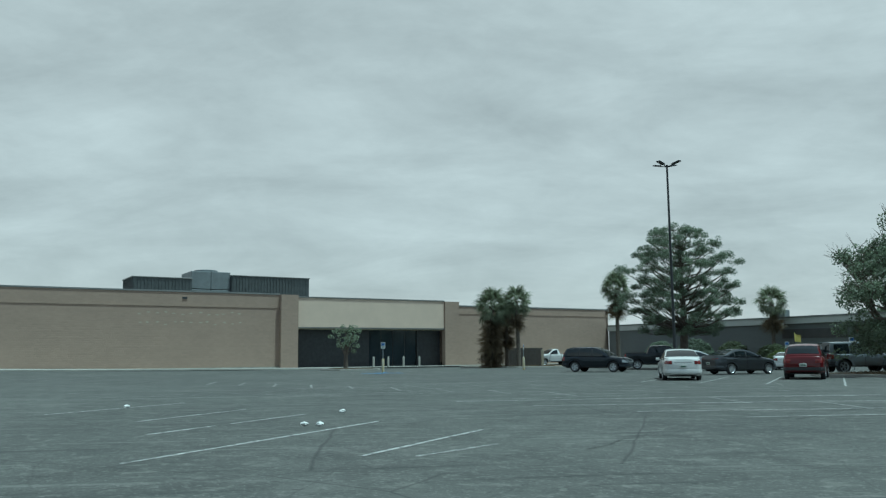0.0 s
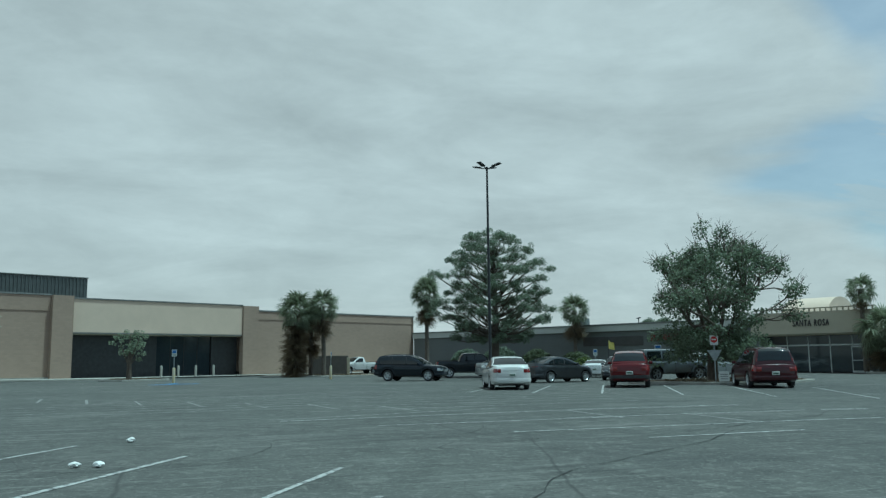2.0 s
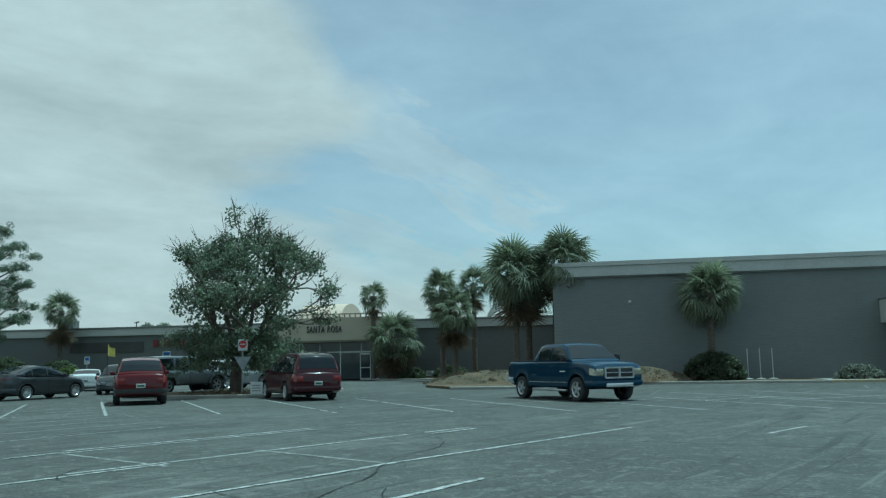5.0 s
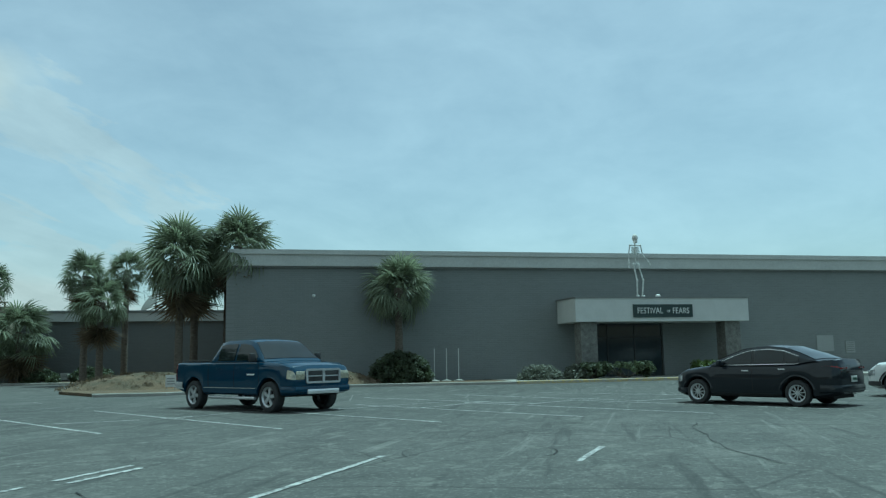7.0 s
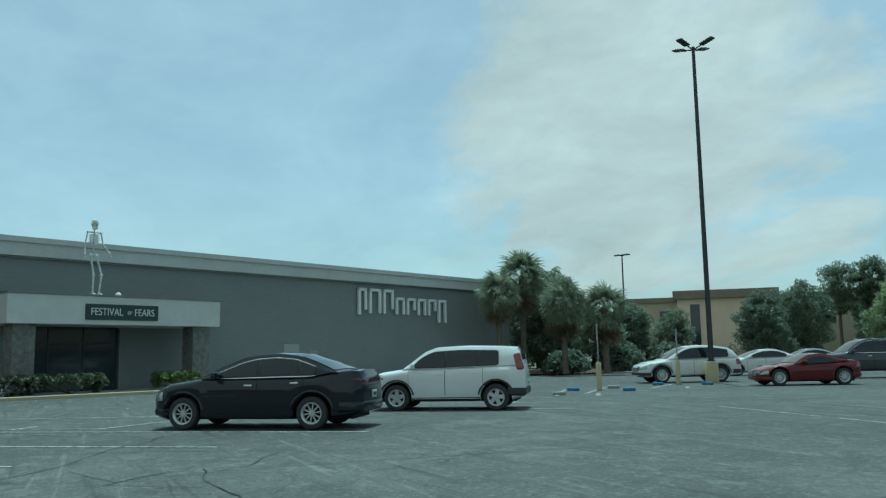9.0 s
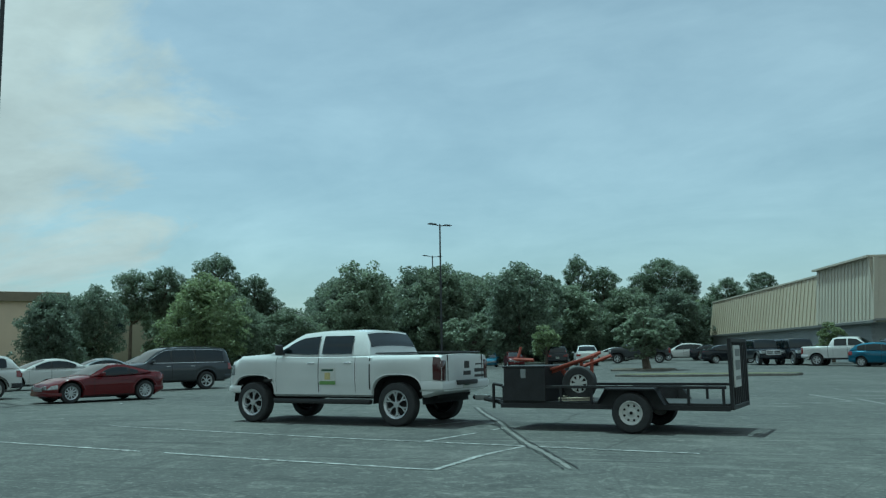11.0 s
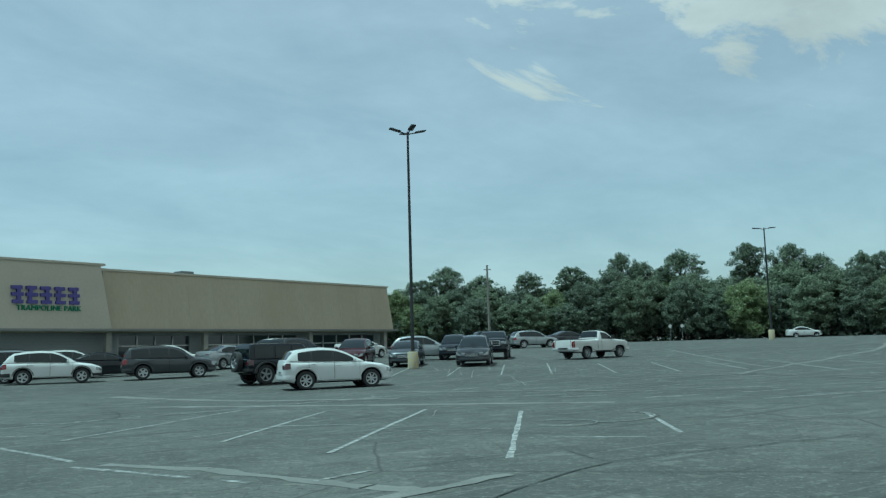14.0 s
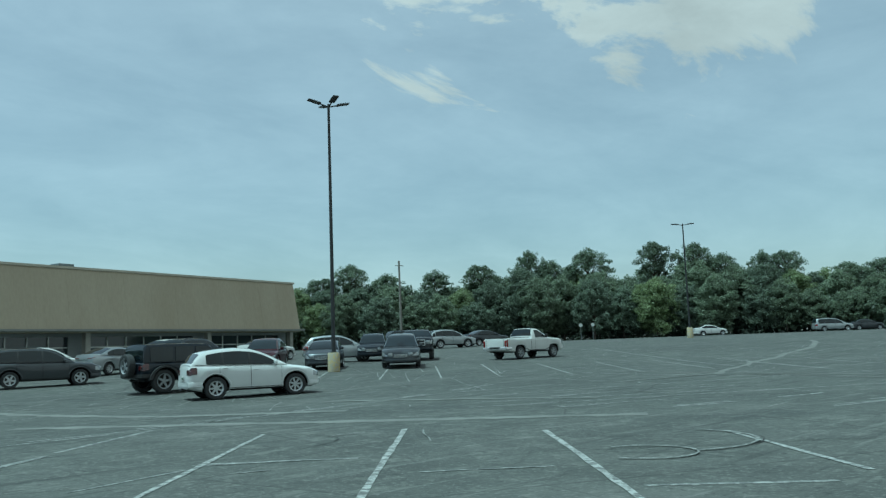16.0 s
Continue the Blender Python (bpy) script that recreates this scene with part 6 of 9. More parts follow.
                for f in fs:
                    bm.faces.new([base[i] for i in f])
                if kind in ("minivan", "box", "suv"):
                    zc = z1
                    add_box(bm, tail - 0.004 + 0.10, tail + 0.16, hw2 * 0.86, hw2 * 0.945, zc, zc + 0.26, 0.015)
            g = from_bm(b)
            return mirror_y(*g) if flip else g
        car_part("tail_light", (kind, "tail", flip), tail_lamp, lights, car)

        def mirror(flip=flip):
            s = k["windows"][0][0] + 0.02
            p = sh.cabin(s, 0.12, 0.0)
            def b(bm):
                add_box(bm, p.x - 0.05, p.x + 0.05, p.y + 0.06, p.y + 0.24, p.z - 0.02, p.z + (0.20 if pickup else 0.12), 0.03)
                add_box(bm, p.x - 0.03, p.x + 0.03, p.y - 0.04, p.y + 0.10, p.z - 0.01, p.z + 0.03, 0.005)
            g = from_bm(b)
            return mirror_y(*g) if flip else g
        car_part("side_mirror", (kind, "mirror", flip), mirror, TRIM if pickup or k.get("square") else colour, car)

    # plates: plain with a bar where the number would be
    zp = sh.under(L) + (sh.deck(L) - sh.under(L)) * (0.22 if pickup else 0.62 if not k.get("hatch") else 0.58)
    pl = car_part("number_plate", (kind, "plate"), lambda: from_bm(lambda bm: add_box(bm, tail - 0.032, tail - 0.012, -0.155, 0.155, zp - 0.075, zp + 0.075, 0.004)), PLATE, car)
    car_part("plate_bar", (kind, "platebar"), lambda: from_bm(lambda bm: add_box(bm, tail - 0.036, tail - 0.033, -0.115, 0.115, zp - 0.03, zp + 0.03)), INK, pl)
    # boot or tailgate seam
    if not pickup:
        zs = sh.deck(L) - 0.02 if not k.get("hatch") else sh.under(L) + (sh.deck(L) - sh.under(L)) * 0.38
        car_part("tail_seam", (kind, "seam"), lambda: from_bm(lambda bm: add_box(bm, tail - 0.006, tail + 0.01, -sh.half(L) * 0.6, sh.half(L) * 0.6, zs - 0.012, zs, 0)), GAP, car)
    else:
        b0, b1 = k["bed"]
        zr = sh.deck(b0 + 0.2)
        # Flat black slab added on the deck for the dark hollow of the bed.
        car_part("bed_dark_slab", (kind, "bed"), lambda: from_bm(lambda bm: add_box(bm, nose - b1, nose - b0, -W * 0.41, W * 0.41, zr + 0.022, zr + 0.05, 0.01)), TRIM, car, "flat black slab standing for the dark open bed and rails")
        for ss in (-1, 1):
            car_part("tailgate_seam", (kind, "tgs", ss), lambda ss=ss: from_bm(lambda bm: add_box(bm, tail - 0.006, tail + 0.01, ss * W * 0.36 - 0.008, ss * W * 0.36 + 0.008, zr - 0.55, zr - 0.02)), GAP, car)
        for flip in (0, 1):
            def cabgap(flip=flip):
                s = b0 - 0.04
                rows = [[sh.side(s + d, v, 0.004) for v in (0, 0.2, 0.4, 0.6, 0.8, 1)] for d in (0, 0.03)]
                g = quad_sheet(rows)
                return mirror_y(*g) if flip else g
            car_part("cab_gap", (kind, "cabgap", flip), cabgap, GAP, car)
    if k.get("rails"):
        for flip in (0, 1):
            def rail(flip=flip):
                a, b = k["wind"][1] + 0.25, k["rear"][0] - 0.2
                def make(bm):
                    pts = []
                    for q in range(7):
                        s = a + (b - a) * q / 6
                        h = sh.house(s)
                        pts.append(Vector((nose - s, h[3][0] - 0.02, h[3][1] + (0.055 if 0 < q < 6 else 0.0))))
                    for p, q in zip(pts, pts[1:]):
                        tube(bm, p, q, 0.018, sides=6)
                g = from_bm(make)
                return mirror_y(*g) if flip else g
            car_part("roof_rail", (kind, "rail", flip), rail, TRIM, car)
    # raised lips round the wheel arches
    for i, a in enumerate(sh.axles):
        for flip in (0, 1):
            def lip(a=a, flip=flip):
                R = r * (k.get("arch", 1.26 if "bed" in k else 1.19) + 0.01)
                rows = []
                for q in range(19):
                    t = math.pi * (0.05 + 0.90 * q / 18)
                    row = []
                    for grow_by, off in (((0.0, 0.012), (0.022, 0.014), (0.045, 0.003)) if pickup else ((0.0, 0.022), (0.040, 0.024), (0.075, 0.004))):
                        Q = R + grow_by
                        cx = Q * math.cos(t)
                        if "bed" in k and not k.get("round"):
                            rise = (Q ** 3.2 - abs(cx) ** 3.2) ** (1 / 3.2) * 0.96
                        else:
                            rise = math.sqrt(max(0.0, Q * Q - cx * cx)) * 0.98
                        z = r + rise
                        y = sh.side_at(min(max(a - cx, 0.02), L - 0.02), z).y
                        row.append(Vector((nose - a + cx, y + off, z)))
                    rows.append(row)
                g = quad_sheet(rows)
                return mirror_y(*g) if flip else g
            if not k.get("flares"):
                car_part("wheel_lip", (kind, "lip", i, flip), lip, TRIM if trim_bumper else colour, car)
    if pickup and side_trim is CHROME:
        for flip in (0, 1):
            def bar(flip=flip):
                a, b = sh.axles[0] + r * 1.35, sh.axles[0] + r * 1.35 + 2.1
                g = from_bm(lambda bm: tube(bm, (nose - b, W * 0.5, k["sill"] - 0.07), (nose - a, W * 0.5, k["sill"] - 0.07), 0.045, sides=8))
                return mirror_y(*g) if flip else g
            car_part("step_bar", (kind, "bar", flip), bar, CHROME, car, "bright tubular step")
            def badge(flip=flip):
                p = sh.side_at(k["doors"][0][0] + 0.32, k["belt"] - 0.28, 0.012)
                g = from_bm(lambda bm: add_box(bm, p.x - 0.16, p.x + 0.16, p.y - 0.004, p.y + 0.006, p.z - 0.02, p.z + 0.02))
                return mirror_y(*g) if flip else g
            car_part("door_badge", (kind, "badge", flip), badge, LETTERWHITE, car)
    if pickup:
        car_part("brake_lamp", (kind, "high"), lambda: from_bm(lambda bm: add_box(bm, nose - k["rear"][0] - 0.03, nose - k["rear"][0] + 0.05, -0.16, 0.16, sh.roof_z(k["rear"][0]) - 0.06, sh.roof_z(k["rear"][0]) + 0.012, 0.008)), TRIM, car)
        car_part("bumper_pad", (kind, "pad"), lambda: from_bm(lambda bm: add_box(bm, tail - 0.07, tail + 0.02, -0.42, 0.42, sh.under(L) + (sh.deck(L) - sh.under(L)) * 0.20, sh.under(L) + (sh.deck(L) - sh.under(L)) * 0.37, 0.02)), TRIM, car)
    if k.get("step"):
        for flip in (0, 1):
            def step(flip=flip):
                a, b = sh.axles[0] + r * 1.4, sh.axles[1] - r * 1.45
                g = from_bm(lambda bm: add_box(bm, nose - b, nose - a, W * 0.44, W * 0.5 + 0.02, k["sill"] - 0.14, k["sill"] - 0.04, 0.03))
                return mirror_y(*g) if flip else g
            car_part("side_step", (kind, "step", flip), step, TRIM, car)
    if k.get("flares"):
        for i, a in enumerate(sh.axles):
            for flip in (0, 1):
                def flare(a=a, flip=flip):
                    R0, R1 = r * 1.16, r * 1.42
                    rows = []
                    for q in range(13):
                        t = math.pi * (0.04 + 0.92 * q / 12)
                        yy = W / 2
                        rows.append([Vector((nose - a + R0 * math.cos(t), yy + 0.09, r + R0 * math.sin(t))), Vector((nose - a + R1 * math.cos(t), yy + 0.09, r + R1 * math.sin(t) * 0.92)), Vector((nose - a + R1 * math.cos(t), yy - 0.08, r + R1 * math.sin(t) * 0.94))])
                    g = quad_sheet(rows)
                    return mirror_y(*g) if flip else g
                car_part("wheel_flare", (kind, "flare", i, flip), flare, TRIM if colour is not P_MID else colour, car)

    # wheels
    tw = 0.23 if r < 0.38 else 0.28
    track = k.get("track", W - tw - 0.02)
    n, wide = rims
    for a in sh.axles:
        for sgn in (1, -1):
            m = pose(nose - a, sgn * track / 2, r, 0, rng.uniform(0, 60), 0 if sgn > 0 else 180)
            wh = car_part("wheel", (kind, "tyre"), lambda: tyre_mesh(r, tw), TYRE, car, "black rubber tyre", m)
            car_part("rim", (kind, "rim", n, wide), lambda: rim_mesh(r, tw, n, wide), rim_mat or ALLOY, wh)
            car_part("hub_disc", (kind, "disc"), lambda: disc_mesh(r, tw), WELL, wh)
    if k.get("spare"):
        m = pose(tail - 0.16, 0, sh.deck(L - 0.2) - 0.12, 0, 0, 90)
        sp = car_part("spare_wheel", (kind, "tyre"), lambda: tyre_mesh(r, tw), TYRE, car, "spare wheel on the tailgate", m)
        car_part("rim", (kind, "rim", n, wide), lambda: rim_mesh(r, tw, n, wide), rim_mat or ALLOY, sp)
    return car


# near the mall entrance
vehicle("saloon", 11.85, 42.6, 11, P_WHITE, "white four-door saloon parked on the lot", rims=(6, 0.07))
vehicle("crossover", 18.0, 41.9, 27, P_RED, "bright red crossover with dark lower bumper", rims=(5, 0.08), trim_bumper=True)
vehicle("minivan", 22.85, 38.4, 22, P_MAROON, "maroon minivan with roof rails and glinting rear window", rims=(5, 0.08))
vehicle("suv", 11.05, 60.35, 122, P_NAVY, "dark navy suv with bright alloy wheels", rims=(5, 0.09))
vehicle("quadcab", 17.2, 67.6, 100, P_BLACK, "black pickup truck parked by the store corner", "pickup", rims=(6, 0.07))
vehicle("sedan", 18.55, 62.3, 80, P_SILVER, "silver sedan half hidden behind a white one", rims=(8, 0.05))
vehicle("sedan", 18.0, 51.2, 70, P_GREY, "dark grey fastback sedan with red tail lights", rims=(10, 0.05))
vehicle("coupe", 25.3, 62.0, 28, P_WHITE2, "white coupe seen from behind", rims=(5, 0.08))
vehicle("hatch", 23.2, 53.9, 215, P_GREY, "dark grey hatchback nosing out behind a red crossover", rims=(7, 0.06))
vehicle("jeep", 24.9, 50.6, 84, P_MID, "grey four-door off-roader with chunky tyres", rims=(5, 0.08), rim_mat=STEELRIM)
vehicle("crossover", 29.6, 52.9, 80, P_SILVER, "silver crossover parked beside the tree", rims=(5, 0.08))
vehicle("suv", 33.4, 53.2, 60, P_BLACK, "black suv in the shade of the tree", rims=(5, 0.08))
vehicle("shortcab", 12.0, 93.0, 250, P_WHITE, "small white pickup beside the brick store", "pickup", rims=(6, 0.07))
vehicle("quadcab", 26.527, 27.995, 202.5, P_BLUE, "deep blue pickup truck with chrome front bumper", "pickup", rims=(5, 0.09), side_trim=CHROME, rim_mat=ALLOY)
# by the anchor store
vehicle("sedan", 29.66, 14.88, 28.8, P_BLACK, "black sedan with ten-spoke alloy wheels", rims=(10, 0.022), handle=CHROME)
vehicle("box", 33.1, 9.66, 28, P_WHITE2, "white boxy hatchback with upright rear", rims=(5, 0.10), trim_bumper=True)
# row under the trees
vehicle("crossover", 45.9, -6.0, 14, P_WHITE, "white crossover with black lower trim", rims=(10, 0.05), trim_bumper=True)
vehicle("roadster", 39.85, -7.45, 17, P_RED, "low red sports coupe", rims=(10, 0.04))
vehicle("sedan", 52.5, -15.2, 20, P_WHITE, "white sedan parked behind the red coupe", rims=(8, 0.05))
vehicle("sedan", 55.5, -21.0, 20, P_SILVER, "silver sedan in the tree row", rims=(8, 0.05))
vehicle("crossover", 57.5, -26.6, 20, P_BLACK, "dark crossover in the tree row", rims=(8, 0.05))
vehicle("bigsuv", 44.6, -15.3, 23, P_GREY, "long grey suv with roof rails", rims=(6, 0.05), handle=CHROME)
vehicle("hatch", 50.7, -67.55, 340, P_SKY, "bright blue hatchback far across the lot", rims=(6, 0.06))
vehicle("hatch", 47.5, -66.3, 330, P_RED, "red hatchback beside the trees", rims=(6, 0.06))
vehicle("sedan", 50.5, -59.0, 345, P_WHITE, "white car seen over the truck's bed", rims=(6, 0.06))
vehicle("suv", 41.3, -62.0, 165, P_BLACK, "black suv facing away under the trees", rims=(6, 0.06))
vehicle("crossover", 36.8, -55.4, 160, P_WHITE, "white crossover seen from behind", rims=(5, 0.08))
vehicle("sedan", 39.5, -74.0, 95, P_WHITE, "white sedan at the edge of the trees", rims=(6, 0.06))
vehicle("crewcab", 34.0, -62.5, 80, P_GREY, "dark grey pickup under a small tree", "pickup", rims=(6, 0.06))
vehicle("crossover", 32.0, -72.5, 75, P_WHITE, "white crossover beside the hall", rims=(6, 0.06))
vehicle("sedan", 28.6, -71.0, 258, P_BLACK, "black sedan beside the hall", rims=(8, 0.05))
vehicle("sedan", 25.6, -58.5, 250, P_BLACK, "black sedan near the hall corner", rims=(8, 0.05))
vehicle("jeep", 22.6, -52.6, 335, P_BLACK, "black off-roader parked by the hall", rims=(6, 0.08))
vehicle("jeep", 20.2, -52.0, 335, P_BLACK, "black off-roader in a pair", rims=(6, 0.08))
vehicle("quadcab", 16.9, -48.7, 284, P_WHITE, "white pickup before the hall", "pickup", rims=(6, 0.07))
vehicle("hatch", 14.75, -45.6, 284, P_SKY, "bright blue hatchback before the hall", rims=(6, 0.06))
vehicle("crossover", 11.6, -42.6, 278, P_WHITE2, "white crossover with dark lower trim", rims=(5, 0.08), trim_bumper=True)
vehicle("minivan", 12.5, -50.7, 250, P_SILVER, "silver minivan near the hall front", rims=(6, 0.06))
vehicle("crossover", 9.5, -51.2, 275, P_WHITE, "white crossover near the hall front", rims=(6, 0.06))
vehicle("sedan", 8.0, -48.0, 280, P_BLACK, "black sedan near the hall front", rims=(8, 0.05))
vehicle("suv", 5.9, -41.6, 278, P_GREY, "dark grey suv with three rows", rims=(5, 0.09))
vehicle("crossover", 3.4, -52.0, 270, P_WHITE, "white crossover in the second row", rims=(5, 0.08))
vehicle("sedan", 0.4, -48.8, 245, P_SILVER, "silver sedan with glinting windscreen", rims=(8, 0.05))
vehicle("boxer", 2.55, -32.7, 262, P_NAVY, "dark boxy off-roader with chunky tyres", rims=(5, 0.08), rim_mat=STEELRIM, lights=SMOKED)
vehicle("luxsuv", 2.45, -27.3, 279, P_WHITE2, "white crossover with dark tinted glass", rims=(7, 0.06), lights=SMOKED)
vehicle("suv", -3.8, -47.6, 240, P_GREY, "grey suv behind the row", rims=(5, 0.08))
vehicle("crossover", -5.2, -54.5, 240, P_WHITE, "white crossover further back", rims=(5, 0.08))
vehicle("crossover", -5.0, -41.2, 36, P_MAROON, "dark red crossover behind the lamp post", rims=(5, 0.08))
vehicle("sedan", -11.6, -54.2, 250, P_WHITE, "white sedan behind the lamp post", rims=(8, 0.05))
vehicle("sedan", -7.5, -39.2, 36, P_GREY, "dark grey sedan facing the lane", rims=(8, 0.05))
vehicle("crossover", -12.6, -46.0, 296, P_SILVER, "silver crossover beyond the lamp post", rims=(5, 0.08))
vehicle("minivan", -10.7, -36.6, 37, P_GREY, "grey minivan facing the lane", rims=(5, 0.08))
vehicle("suv", -14.8, -45.6, 36, P_BLACK, "black suv parked nose out", rims=(5, 0.08))
vehicle("crewcab", -16.9, -43.6, 38, P_BLACK, "black pickup parked nose out", "pickup", rims=(6, 0.07))
vehicle("suv", -30.4, -62.8, 285, P_BLACK, "black suv at the row's end", rims=(5, 0.08))
vehicle("crossover", -33.2, -60.6, 285, P_SILVER, "silver crossover far down the row", rims=(5, 0.08))
vehicle("sedan", -38.6, -61.6, 282, P_GREY, "grey sedan far down the row", rims=(8, 0.05))
vehicle("shortcab", -20.8, -37.6, 266, P_WHITE, "white single-cab pickup standing across the lane", "pickup", rims=(6, 0.07), rim_mat=STEELRIM, trim_bumper=False)
vehicle("sedan", -86.0, -68.6, 310, P_WHITE, "white car at the far edge of the lot", rims=(6, 0.06))
vehicle("minivan", -96.4, -56.6, 312, P_SILVER, "pale silver minivan by the far woods", rims=(6, 0.06))
vehicle("sedan", -100.0, -53.8, 312, P_GREY, "grey car by the far woods", rims=(6, 0.06))
gmc = vehicle("crewcab", 26.3, -2.1, 93, P_WHITE2, "white crew cab pickup towing a trailer", "pickup", rims=(6, -0.036), handle=CHROME, lights=SMOKED)

# ---------- lamp posts, signs, kerbs ----------
def lamp_post(x, y, height, heads, turn, label, radius=0.11, base_h=0.95, reach=0.50, tilt=13, size=(0.62, 0.31)):
    lp = empty("lamp_post", pose(x, y, 0, 0, 0, turn), label, "lamp post", "parking lot lamp posts")
    if base_h:
        bm = bmesh.new()
        lathe(bm, [(0.001, 0), (0.30, 0), (0.30, base_h - 0.05), (0.26, base_h), (0.001, base_h)], 16)
        part("base", bm, YELLOW, lp, "chipped yellow concrete base", 40)
    bm = bmesh.new()
    lathe(bm, [(0.001, base_h), (radius * 1.5, base_h), (radius * 1.5, base_h + 0.05), (radius, base_h + 0.06), (radius * 0.62, height - 0.05), (radius * 0.62, height + 0.03), (0.001, height + 0.04)], 12)
    part("pole", bm, DARKSTEEL, lp, "", 40)
    for k in range(heads):
        a = 360 / heads * k
        bm = bmesh.new()
        tube(bm, (0, 0, height - 0.12), (reach, 0, height + reach * math.tan(radians(tilt)) * 0.6 - 0.06), 0.035, sides=8)
        arm = part("arm", bm, DARKSTEEL, lp, m=pose(0, 0, 0, 0, 0, a))
        bm = box(-0.06, size[0], -size[1] / 2, size[1] / 2, -0.035, 0.035, 0.012)
        for q in range(4):
            add_box(bm, 0.04 + q * 0.13, 0.06 + q * 0.13, -size[1] / 2 + 0.03, size[1] / 2 - 0.03, 0.036, 0.075)
        part("lamp_head", bm, DARKSTEEL, arm, "flat dark lamp head", m=pose(reach, 0, height + reach * math.tan(radians(tilt)) * 0.6 - 0.05, 0, -tilt, 0))
    return lp


lamp_post(16.16, 58.9, 14.68, 4, 42, "tall dark lamp post with four flat heads")
lamp_post(44.48, -6.47, 15.72, 4, 20, "tall dark lamp post on a yellow base", 0.125)
lamp_post(-6.2, -36.1, 13.63, 4, 80, "tall dark lamp post between parked cars", 0.105)
lamp_post(-54.8, -49.8, 11.3, 2, 140, "lamp post with two level heads at the lot's far side", 0.10, 1.0, 0.5, 4)
lamp_post(44.9, -44.5, 11.4, 2, 62, "lamp post with two level heads before the trees", 0.09, 0.6, 0.45, 2)
lamp_post(62.8, -78.7, 13.6, 2, 62, "distant lamp post above the trees", 0.10, 0.6, 0.8, 2)
lamp_post(51.0, 105.3, 6.61, 2, 70, "lamp post behind the mall roof", 0.09, 0.6, 0.6, 2)
lamp_post(76.0, -20.3, 9.95, 2, 30, "lamp post with two shoebox heads", 0.09, 0.6, 0.20, 0, (0.52, 0.40))


def post_sign(x, y, turn, label, height=2.2, plate=(0.32, 0.46), face=None, base=True, shapes="bars", category="sign"):
    s = empty("sign_post", pose(x, y, 0, 0, 0, turn), label, category, "parking signs")
    if base:
        bm = bmesh.new()
        lathe(bm, [(0.001, 0), (0.10, 0), (0.10, 1.0), (0.06, 1.06), (0.001, 1.07)], 12)
        part("bollard_base", bm, YELLOW, s, "chipped yellow pipe base", 40)
    part("post", box(-0.03, 0.03, -0.02, 0.02, 0, height, 0.005), GALV, s)
    if plate:
        w, h = plate
        p = part("plate", box(-w / 2, w / 2, -0.032, -0.022, height - h, height, 0.004), face or SIGNWHITE, s)
        if shapes == "bars":
            part("blue_panel", box(-w * 0.4, w * 0.4, -0.036, -0.033, height - h * 0.52, height - h * 0.08), BLUESIGN, p)
            for k in range(3):
                part("print_bar", box(-w * 0.36, w * 0.36, -0.036, -0.033, height - h * (0.64 + 0.12 * k), height - h * (0.59 + 0.12 * k)), INK, p)
    return s


def turn_to(x, y, tx, ty):
    """The turn by which a sign's face (-y) looks at a place."""
    return math.degrees(math.atan2(ty - y, tx - x)) + 90


post_sign(-4.65, 64.3, turn_to(-4.65, 64.3, 0, 0), "white and blue parking sign on a yellow bollard", 2.28)
post_sign(6.6, 69.9, turn_to(6.6, 69.9, 40, 60), "parking sign edge-on, on a yellow bollard", 2.1, (0.30, 0.42))
post_sign(40.5, 1.35, turn_to(40.5, 1.35, 60, 40), "bent sign post in a yellow pipe base", 2.5, (0.30, 0.62))
post_sign(43.4, -4.0, turn_to(43.4, -4.0, 60, 40), "sign post in a yellow pipe base", 2.4, (0.06, 0.5))
post_sign(25.9, 63.5, turn_to(25.9, 63.5, 0, 10), "white parking sign near the mall front", 2.05, (0.30, 0.46), base=False)
post_sign(28.2, 58.0, turn_to(28.2, 58.0, 0, 10), "white parking sign behind an off-roader", 2.25, (0.46, 0.42), base=False)
post_sign(33.2, 57.6, turn_to(33.2, 57.6, 0, 10), "pale parking sign near the tree", 2.2, (0.3, 0.5), base=False)
dne = empty("no_entry_sign", pose(23.03, 42.52, 0, 0, 0, turn_to(23.03, 42.52, 0, 5)), "white square no-entry sign over a grey triangle", "sign", "parking signs")
part("post", box(-0.03, 0.03, -0.02, 0.02, 0, 2.45, 0.005), GALV, dne)
pl = part("plate", box(-0.20, 0.20, -0.034, -0.022, 1.98, 2.46, 0.004), SIGNWHITE, dne)
bm = bmesh.new()
lathe(bm, [(0.001, -0.040), (0.165, -0.040), (0.165, -0.035), (0.001, -0.035)], 24, "Y")
part("red_disc", bm, REDSIGN, pl, m=pose(0, 0, 2.25))
part("white_bar", box(-0.11, 0.11, -0.044, -0.041, 2.225, 2.275), SIGNWHITE, pl)
bm = bmesh.new()
f0 = [bm.verts.new(v) for v in ((-0.36, -0.034, 1.72), (0.36, -0.034, 1.72), (0.0, -0.034, 1.10))]
f1 = [bm.verts.new((v.co.x, -0.024, v.co.z)) for v in f0]
bm.faces.new(f0)
bm.faces.new(f1[::-1])
for k in range(3):
    bm.faces.new((f0[k], f1[k], f1[(k + 1) % 3], f0[(k + 1) % 3]))
part("triangle", bm, GALV, dne, "bare metal back of a yield triangle")
